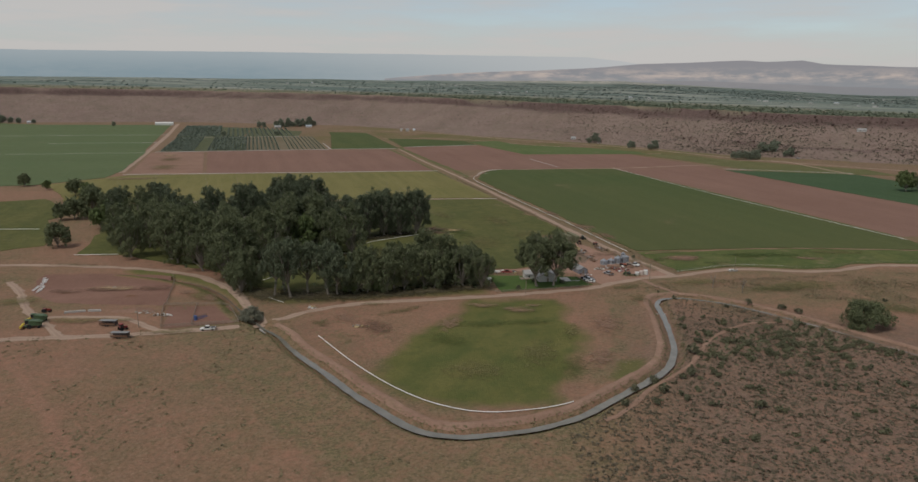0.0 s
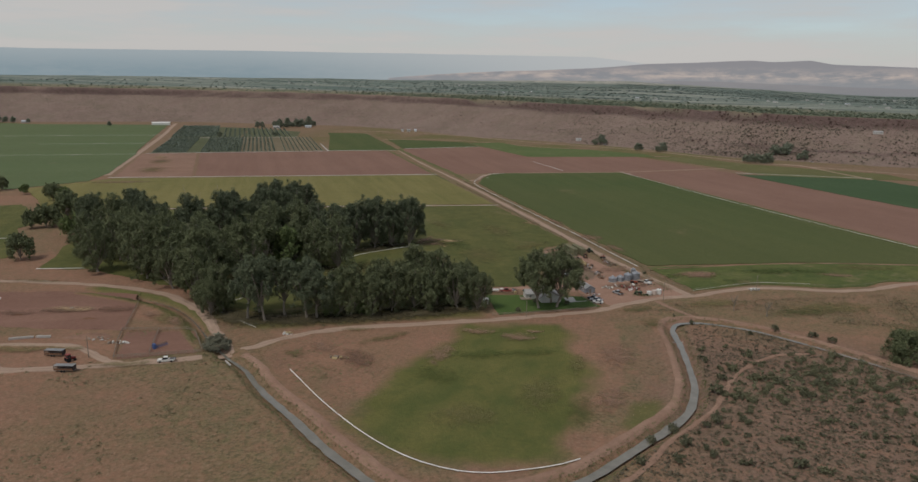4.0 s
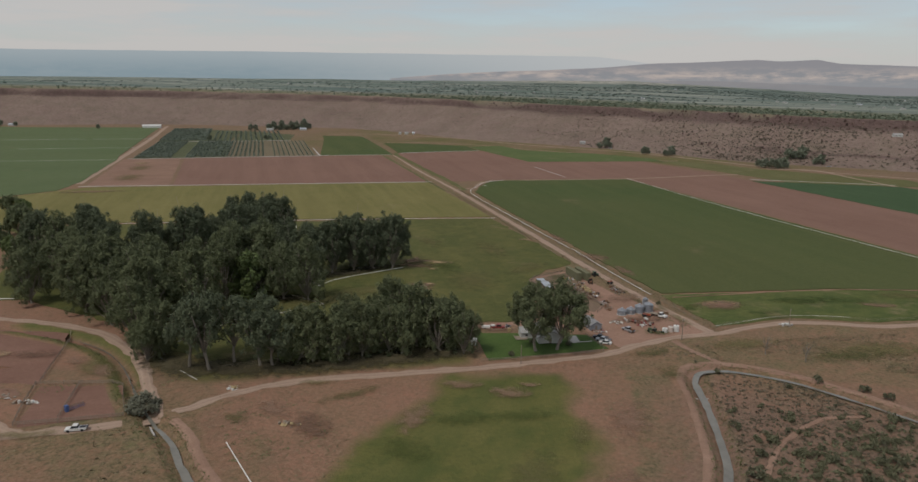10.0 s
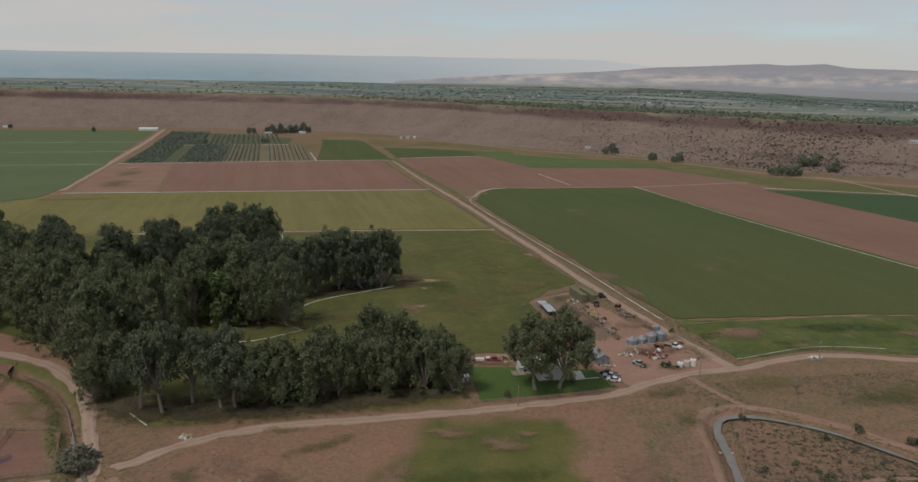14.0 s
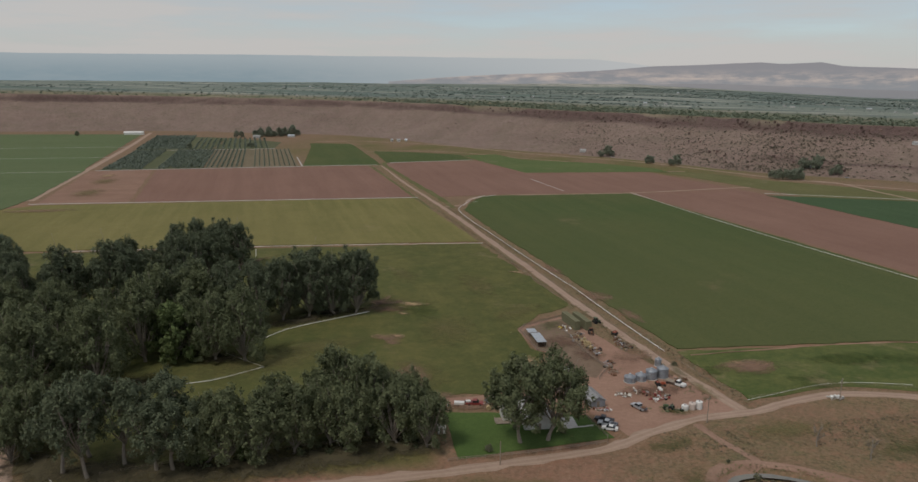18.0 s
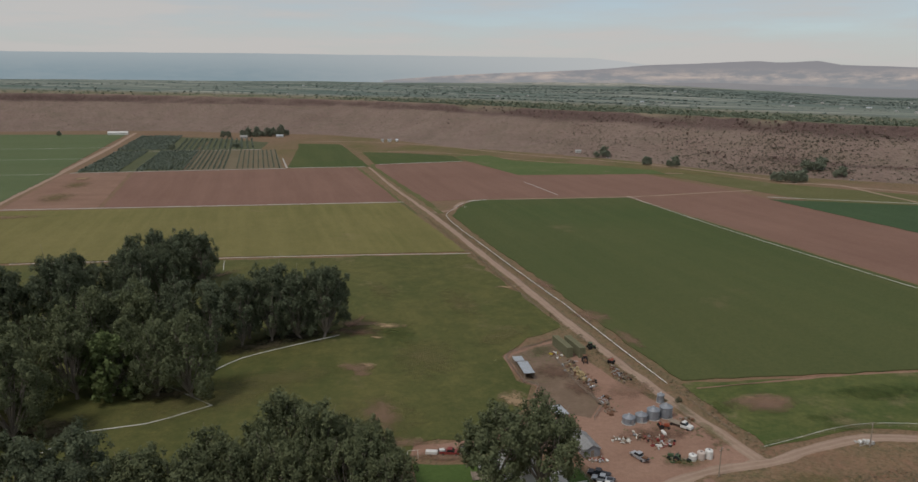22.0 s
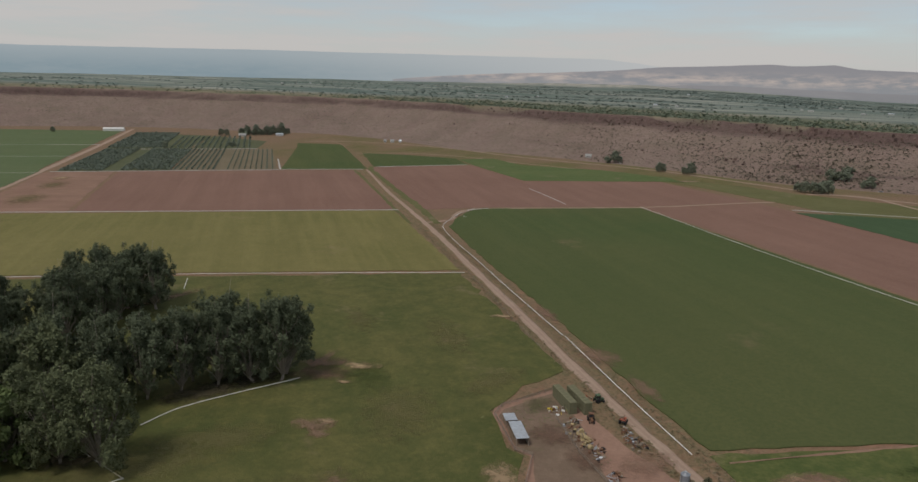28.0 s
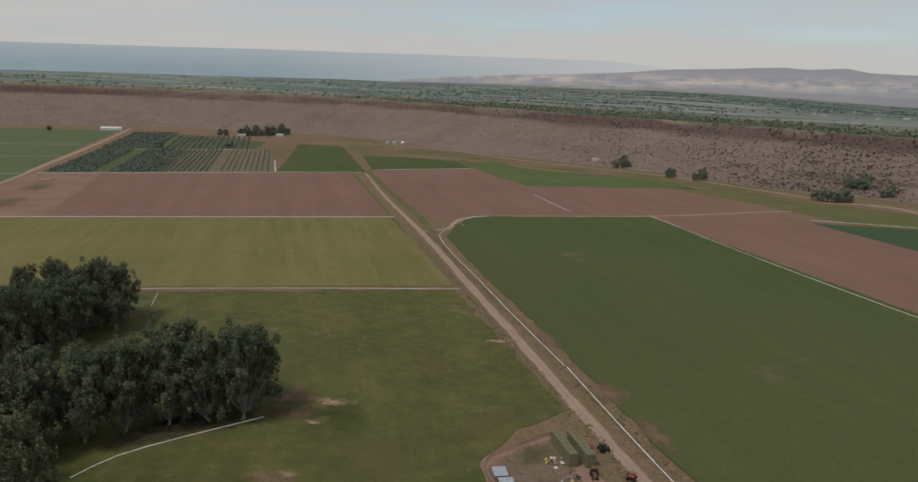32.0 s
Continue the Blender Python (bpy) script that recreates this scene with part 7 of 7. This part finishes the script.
def clumps(name, xy, z, size, per, leaf, mat, label, category, seed, flat=0.7):
    """Many small plants as one loose mass."""
    rg = np.random.RandomState(seed)
    n = len(xy)
    s = size[:, None] if np.ndim(size) else np.full((n, 1), size)
    d = rg.randn(n, per, 3)
    d /= np.linalg.norm(d, axis=2)[:, :, None]
    d[:, :, 2] = np.abs(d[:, :, 2])
    r = (0.4 + 0.6 * rg.rand(n, per))[:, :, None]
    off = d * r * s[:, :, None] * np.array((1, 1, flat))
    c = np.concatenate([xy, z[:, None]], 1)[:, None, :] + off
    lf = np.repeat(np.broadcast_to(s * leaf, (n, 1)), per, 1).ravel()
    nrm = d.reshape(-1, 3) + rg.randn(n * per, 3) * 0.5 + np.array((0, 0, 1.6 if flat < 0.75 else 0.5))
    nrm /= np.linalg.norm(nrm, axis=1)[:, None]
    a = np.cross(nrm, rg.randn(n * per, 3))
    a /= np.linalg.norm(a, axis=1)[:, None]
    b = np.cross(nrm, a)
    k = (lf * (0.6 + 0.8 * rg.rand(n * per)))[:, None]
    a, b = a * k, b * k * 0.8
    cc = c.reshape(-1, 3)
    q = np.stack([cc - a - b, cc + a - 0.7 * b, cc + 0.8 * a + b, cc - 0.7 * a + 0.8 * b], 1)
    return tagged(new(name, quad_cloud(name, q, mat)), label, category, kind="stuff")


def spread(n, x0, x1, y0, y1, seed, test):
    rg = np.random.RandomState(seed)
    x, y = rg.uniform(x0, x1, n), rg.uniform(y0, y1, n)
    keep = test(x, y, rg)
    return np.stack([x[keep], y[keep]], 1)


def wild_right(x, y, rg):
    d, side = line_distance(x, y, CANAL)
    n = smooth_noise(x, y, 18, 71, 3)
    return (side < 0) & (d > 4) & (x > -5 + 0.2 * (200 - y)) & (rg.rand(len(x)) < 0.65 + 0.6 * n)


sg = spread(66000, -5, 190, 30, 305, 72, wild_right)
clumps("sagebrush", sg, ground_height(sg[:, 0], sg[:, 1]), 0.24 + 0.6 * np.random.RandomState(1).rand(len(sg)) ** 2.2, 6, 0.42, M_SAGE, "grey-brown sagebrush scattered over dry soil", "sagebrush", 73)


def thicket(x, y, rg):
    t = (x - 44) / 105
    d, side = line_distance(x, y, CANAL)
    off = np.abs(y - (238 + 24 * np.sin(np.clip(t, 0, 1) * 2.4))) / (9 + 5 * t)
    return (side < 0) & (d > 6) & (t > 0.05) & (rg.rand(len(x)) < np.exp(-off * off) * (0.7 + 0.9 * smooth_noise(x, y, 9, 171, 3)))


tk = spread(2200, 44, 165, 200, 290, 172, thicket)
clumps("saltbush_thicket", tk, ground_height(tk[:, 0], tk[:, 1]), 0.4 + 0.8 * np.random.RandomState(21).rand(len(tk)), 14, 0.3, M_GREASE, "olive-green thicket of low bushes on the dry slope", "thicket", 173, 0.9)


def wild_left(x, y, rg):
    d, side = line_distance(x, y, CANAL)
    road = y < 200 + (x + 207) * 0.4
    n = smooth_noise(x, y, 16, 74, 4)
    return (side < 0) & (d > 5) & road & (rg.rand(len(x)) < 0.16 + 1.0 * n + 0.5 * smooth_noise(x, y, 5, 98, 2))


tg = spread(29000, -260, 10, 30, 235, 75, wild_left)
M_TUFT = leaf_material("dry_grass_tufts", (0.16, 0.132, 0.074), (0.225, 0.184, 0.108), (0.19, 0.156, 0.09))
clumps("dry_grass", tg, ground_height(tg[:, 0], tg[:, 1]), 0.25 + 0.7 * np.random.RandomState(2).rand(len(tg)) ** 2, 12, 0.3, M_TUFT, "dry olive grass tufts on reddish soil", "grass", 76, 0.22)


def bank(x, y, rg):
    d, side = line_distance(x, y, CANAL)
    wide = np.where(x < -118, np.where(side > 0, 2.0, 6.5), 4.2)
    return (d > np.where(x < -122, 0.6, 1.7)) & (d < wide) & (rg.rand(len(x)) < 0.8)


M_BANK = leaf_material("ditch_bank_grass", (0.125, 0.13, 0.058), (0.20, 0.19, 0.095), (0.16, 0.158, 0.075))
bg = spread(110000, -200, 110, 150, 312, 77, bank)
clumps("bank_grass", bg, ground_height(bg[:, 0], bg[:, 1]), np.random.RandomState(3).uniform(0.15, 0.36, len(bg)), 4, 0.5, M_BANK, "green grass along the ditch banks", "grass", 78, 0.8)


def inner(x, y, rg):
    d, side = line_distance(x, y, CANAL)
    n = smooth_noise(x, y, 14, 79, 4)
    in_field = (x > -62 + np.clip((y - 200) * 0.18, 0, 20)) & (x < 7)
    return (side > 0) & (d > 10) & (d < 42) & ~in_field & (rg.rand(len(x)) < 0.18 + 0.9 * n)


wg = spread(12000, -110, 50, 165, 300, 80, inner)
vw = wg[smooth_noise(wg[:, 0], wg[:, 1], 12, 179, 3) > 0.1]
clumps("green_weeds", vw + 0.6, ground_height(vw[:, 0], vw[:, 1]), np.random.RandomState(14).uniform(0.2, 0.55, len(vw)), 6, 0.4, M_BANK, "green weeds inside the ditch bend", "weeds", 181, 0.6)
clumps("weeds", wg, ground_height(wg[:, 0], wg[:, 1]), np.random.RandomState(4).uniform(0.15, 0.4, len(wg)), 5, 0.5, M_TUFT, "dry weeds on reddish soil", "weeds", 81, 0.7)


def dry_slope(x, y, rg):
    n = smooth_noise(x, y, 16, 84, 4)
    return (y > 316 + (x - 38) * 0.02) & (y < 330 + (x - 35) * 0.36) & (rg.rand(len(x)) < 0.35 + 0.9 * n)


dg = spread(22000, 36, 200, 308, 390, 85, dry_slope)
clumps("dry_weeds", dg, ground_height(dg[:, 0], dg[:, 1]), np.random.RandomState(8).uniform(0.15, 0.5, len(dg)), 5, 0.5, M_TUFT, "dry weeds on the slope above the ditch", "weeds", 86, 0.6)


dk_ = spread(16000, 20, 200, 300, 392, 185, dry_slope)
clumps("slope_brush", dk_, ground_height(dk_[:, 0], dk_[:, 1]), np.random.RandomState(18).uniform(0.15, 0.6, len(dk_)) ** 1.3, 6, 0.42, M_SAGE, "low dark brush on the slope below the road", "brush", 186, 0.7)


def yard_weeds(x, y, rg):
    n = smooth_noise(x, y, 9, 87, 3)
    a = np.hypot((x - 29) / 8, (y - 342) / 2.4) < 1
    b = np.hypot((x - 24) / 12, (y - 357) / 7) < 1
    c = np.hypot((x + 14) / 9, (y - 408) / 12) < 1
    k = inside(x, y, [(-13, 384), (-25, 405), (-16, 420), (-8, 428), (-1, 408), (-4, 392)]) > 0
    a = a | (k & (rg.rand(len(x)) < 0.5) & (n > -0.25))
    a = a | (np.hypot((x + 178) / 9, (y - 240) / 3.5) < 1)
    e = np.abs((x - 2) * 0.897 + (y - 395) * 0.441) < 2.5
    rim = line_distance(x, y, [(-28.5, 398), (-29, 406), (-26, 413), (-18, 422.5), (-9, 431)])[0]
    a = a | (rim < 1.8 + n)
    g = (y < 306 + (x + 40) * 0.45) & (y > 283 + (x + 60) * 0.42 + 2.5) & (x < -44)
    return (a | (b & (n > 0.05)) | c | (e & (y > 372) & (y < 412)) | (g & (n > -0.1))) & (rg.rand(len(x)) < 0.5)


yw = spread(36000, -190, 45, 235, 430, 88, yard_weeds)
clumps("yard_weeds", yw, np.zeros(len(yw)), np.random.RandomState(9).uniform(0.15, 0.5, len(yw)), 5, 0.5, M_BANK, "weeds among the farmyard scrap", "weeds", 89, 0.7)


def verge(x, y, rg):
    a = np.abs((x - 50) * 0.897 + (y - 347) * 0.441 - 5.5)
    b = np.abs((x - 50) * 0.897 + (y - 347) * 0.441 + 6.0)
    return ((a < 2.5) | (b < 2.2)) & (rg.rand(len(x)) < 0.5)


vg = spread(60000, -120, 60, 350, 700, 82, verge)
clumps("verge_weeds", vg, np.zeros(len(vg)), np.random.RandomState(5).uniform(0.3, 0.7, len(vg)), 4, 0.5, M_TUFT, "dry weeds along the dirt road verges", "weeds", 83, 0.7)


# ---- orchard rows ----
def orchard(name, sw, se, nw, u0, u1, row_gap, tree_gap, size, mat, label, seed, v0=0.02, v1=0.98):
    sw, se, nw = (np.array(p, float) for p in (sw, se, nw))
    e, n = se - sw, nw - sw
    rg = np.random.RandomState(seed)
    rows = max(1, int(np.linalg.norm(e) * (u1 - u0) / row_gap))
    per = int(np.linalg.norm(n) * (v1 - v0) / tree_gap)
    pts = []
    for i in range(rows):
        u = u0 + (u1 - u0) * (i + 0.5) / rows
        v = v0 + (v1 - v0) * (np.arange(per) + rg.rand(per) * 0.4) / per
        keepers = rg.rand(per) > 0.05
        pts.append(sw + e * u + n * v[keepers][:, None] + rg.randn(int(keepers.sum()), 2) * 0.3)
    xy = np.concatenate(pts)
    return clumps(name, xy, np.full(len(xy), size * 0.5), size * rg.uniform(0.75, 1.15, len(xy)), 9, 0.45, mat, label, "orchard", seed, 1.1)


# Orchard greens are lightened and greyed, distance haze held in the colour.
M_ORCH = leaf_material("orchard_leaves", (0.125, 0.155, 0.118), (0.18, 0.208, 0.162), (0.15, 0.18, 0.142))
OS, OE, ON = (-547, 841), (-346, 941), (-653, 1061)
field("orchard_floor_a", [(-547, 843), (-449, 891), (-556, 1108), (-652, 1060)], M_ORCH_FLOOR, 0.08, "dark green orchard floor", "orchard")
field("orchard_floor_b", [(-447, 892), (-349, 941), (-458, 1158), (-554, 1108)], M_VINE_FLOOR, 0.08, "olive and tan strips between orchard rows", "orchard")
field("orchard_floor_c", [(-657, 1066), (-560, 1112), (-650, 1330), (-780, 1330)], M_ORCH_FLOOR, 0.08, "dark green orchard floor", "orchard")
field("orchard_floor_d", [(-558, 1113), (-480, 1155), (-520, 1270), (-648, 1330)], M_ORCH_FLOOR, 0.08, "olive and tan strips between orchard rows", "orchard")
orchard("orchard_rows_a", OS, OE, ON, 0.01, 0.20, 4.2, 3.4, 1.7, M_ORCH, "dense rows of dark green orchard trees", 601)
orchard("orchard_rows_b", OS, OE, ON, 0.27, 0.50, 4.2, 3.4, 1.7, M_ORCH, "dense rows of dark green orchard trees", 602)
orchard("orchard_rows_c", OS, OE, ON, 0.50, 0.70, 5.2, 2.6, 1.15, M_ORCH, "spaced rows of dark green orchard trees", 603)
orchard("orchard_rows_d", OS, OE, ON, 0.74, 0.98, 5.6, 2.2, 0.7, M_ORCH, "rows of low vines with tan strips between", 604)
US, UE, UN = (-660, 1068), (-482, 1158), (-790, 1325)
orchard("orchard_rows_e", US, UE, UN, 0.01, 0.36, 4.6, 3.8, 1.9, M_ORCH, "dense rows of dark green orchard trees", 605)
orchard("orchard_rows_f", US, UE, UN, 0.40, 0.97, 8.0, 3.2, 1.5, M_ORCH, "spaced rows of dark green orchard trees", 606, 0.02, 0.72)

# ---- junipers of the mesa, trees behind the rim ----
def on_mesa(x, y, rg):
    h, d, c = mesa_height(x, y)
    n = smooth_noise(x, y, 90, 91, 4)
    right = np.clip((x + 700) / 900, 0.12, 1)
    return (d > 4) & (d < 192) & (rg.rand(len(x)) < np.clip(right, 0.5, 1) * (0.5 + 1.1 * n))


jm = spread(330000, -1500, 900, 880, 1720, 90, on_mesa)
jh = mesa_height(jm[:, 0], jm[:, 1])[0]
M_JUN = leaf_material("juniper_scrub", (0.098, 0.084, 0.062), (0.165, 0.14, 0.102), (0.128, 0.11, 0.08))
clumps("mesa_scrub", jm, jh - 0.2, (0.3 + 1.65 * np.random.RandomState(6).rand(len(jm)) ** 2.4) * np.clip(0.75 + jm[:, 0] / 900, 0.6, 1.0), 6, 0.5, M_JUN, "dark scrub dotting the mesa slope", "scrub", 92, 1.0)


def rim_rocks():
    rg = np.random.RandomState(93)
    x = rg.uniform(-1600, 1000, 95000)
    y = rg.uniform(900, 1800, 95000)
    h, d, c = mesa_height(x, y)
    n = smooth_noise(x, y, 50, 94, 3)
    keep = (d < 199) & (d > 190 - np.where(x < -250, 15, 38) * np.clip(n + 0.15, 0.1, 1)) & (rg.rand(len(x)) < 0.75)
    keep |= (d > 20) & (d < 185) & (rg.rand(len(x)) < 0.012)
    keep |= (x > 150) & (np.abs(d - 62 - 10 * n) < 6) & (rg.rand(len(x)) < 0.3)
    x, y, h = x[keep], y[keep], h[keep]
    s = (0.5 + 1.4 * rg.rand(len(x)) ** 2) * np.clip(0.85 + x / 1500, 0.5, 1.0)
    corner = np.array([(-1, -1, -1), (1, -1, -1), (1, 1, -1), (-1, 1, -1), (-0.8, -0.8, 1), (0.8, -0.8, 1), (0.8, 0.8, 1), (-0.8, 0.8, 1)], float)
    v = corner[None] * s[:, None, None] * (0.7 + 0.6 * rg.rand(len(x), 8, 1)) + np.stack([x, y, h + s * 0.3], 1)[:, None]
    f0 = np.array([(4, 5, 6, 7), (0, 1, 5, 4), (1, 2, 6, 5), (2, 3, 7, 6), (3, 0, 4, 7)])
    f = (np.arange(len(x)) * 8)[:, None, None] + f0[None]
    m = Mat("rimrock", 0.95, spec=0.1)
    m.color(m.mix(m.island(), (0.08, 0.056, 0.05), (0.175, 0.122, 0.102)))
    return tagged(link_mesh("rimrock", v.reshape(-1, 3).tolist(), f.reshape(-1, 4).tolist(), m.m), "dark reddish rimrock boulders along the mesa edge", "rocks", kind="stuff")


rim_rocks()


def valley(x, y, rg):
    h, d, c = mesa_height(x, y)
    n = smooth_noise(x, y, 260, 95, 4)
    strip = np.exp(-(((d - 300) / 95) ** 2)) * np.clip((x + 700) / 500, 0.08, 1) * (0.75 + 0.8 * n)
    u = d + 60 * smooth_noise(x, y, 700, 99, 2)
    belt = np.exp(-((np.mod(u, 150) - 75) / 17) ** 2) * (smooth_noise(x, y, 300, 100, 3) > -0.12)
    return (d > 212) & (np.hypot(x, y) < 4300) & (rg.rand(len(x)) < 1.2 * strip + 0.75 * belt * np.clip((x + 900) / 900, 0.2, 1) + np.clip(n, 0, 1) * 0.04)


vt = spread(150000, -1900, 1500, 1100, 4200, 96, valley)
vh = mesa_height(vt[:, 0], vt[:, 1])[0]
# Valley leaf tones have the haze of distance mixed into them.
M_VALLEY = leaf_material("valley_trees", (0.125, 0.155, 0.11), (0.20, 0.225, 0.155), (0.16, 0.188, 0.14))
vd = mesa_height(vt[:, 0], vt[:, 1])[1]
vs = 1.2 + 2.6 * np.random.RandomState(7).rand(len(vt))
near = vd < 480
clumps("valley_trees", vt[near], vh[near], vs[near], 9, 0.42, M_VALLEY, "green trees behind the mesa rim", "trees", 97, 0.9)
def rim_band(x, y, rg):
    h, d, c = mesa_height(x, y)
    n = smooth_noise(x, y, 120, 195, 3)
    return (d > 211) & (d < 270 + 70 * n + 40 * np.clip(x / 500, -1, 1)) & (rg.rand(len(x)) < np.clip((x + 520) / 400, 0.05, 1) * (0.55 + 0.5 * n))


vb = spread(85000, -700, 1000, 1050, 1900, 196, rim_band)
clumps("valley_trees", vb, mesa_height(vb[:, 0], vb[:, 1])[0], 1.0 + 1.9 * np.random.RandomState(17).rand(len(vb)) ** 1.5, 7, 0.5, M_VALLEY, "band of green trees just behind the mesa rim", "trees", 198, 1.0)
# Farther belts get a bluer grey, more haze in the colour.
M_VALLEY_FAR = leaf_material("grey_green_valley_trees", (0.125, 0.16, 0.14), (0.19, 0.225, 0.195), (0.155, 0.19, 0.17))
clumps("valley_trees", vt[~near], vh[~near], vs[~near] * 1.5, 8, 0.5, M_VALLEY_FAR, "hazed grey-green tree belts far across the valley", "trees", 197, 0.55)

# bare dead trees on the dry slope
for i, (x, y) in enumerate(((66.5, 326.5), (79.0, 321.5))):
    dt = new("dead_tree")
    dt.matrix_basis = place(dt, x, y, 1.0, 40 * i)
    tagged(dt, "bare grey dead tree on the dry slope", "tree", "dead trees")
    v, f = [], []
    limb(v, f, (0, 0, -0.2), (0.3, 0.1, 4.5), 0.2, 0.1, 7)
    link_mesh("trunk", v, f, M_BARK, dt, True)
    rg = np.random.RandomState(700 + i)
    for k in range(11):
        v, f = [], []
        g = rg.rand() * 6.28
        z = 1.6 + 2.8 * rg.rand()
        e = (1.2 + rg.rand() * 1.1) * np.array((math.cos(g), math.sin(g)))
        limb(v, f, (0.2, 0.06, z), (e[0], e[1], z + 1.8 + rg.rand()), 0.07, 0.02, 5)
        for q in range(3):
            limb(v, f, (e[0] * 0.6, e[1] * 0.6, z + 1.2), (e[0] + rg.randn() * 0.6, e[1] + rg.randn() * 0.6, z + 2.4 + rg.rand()), 0.03, 0.01, 4)
        link_mesh("branch", v, f, M_BARK, dt, True)
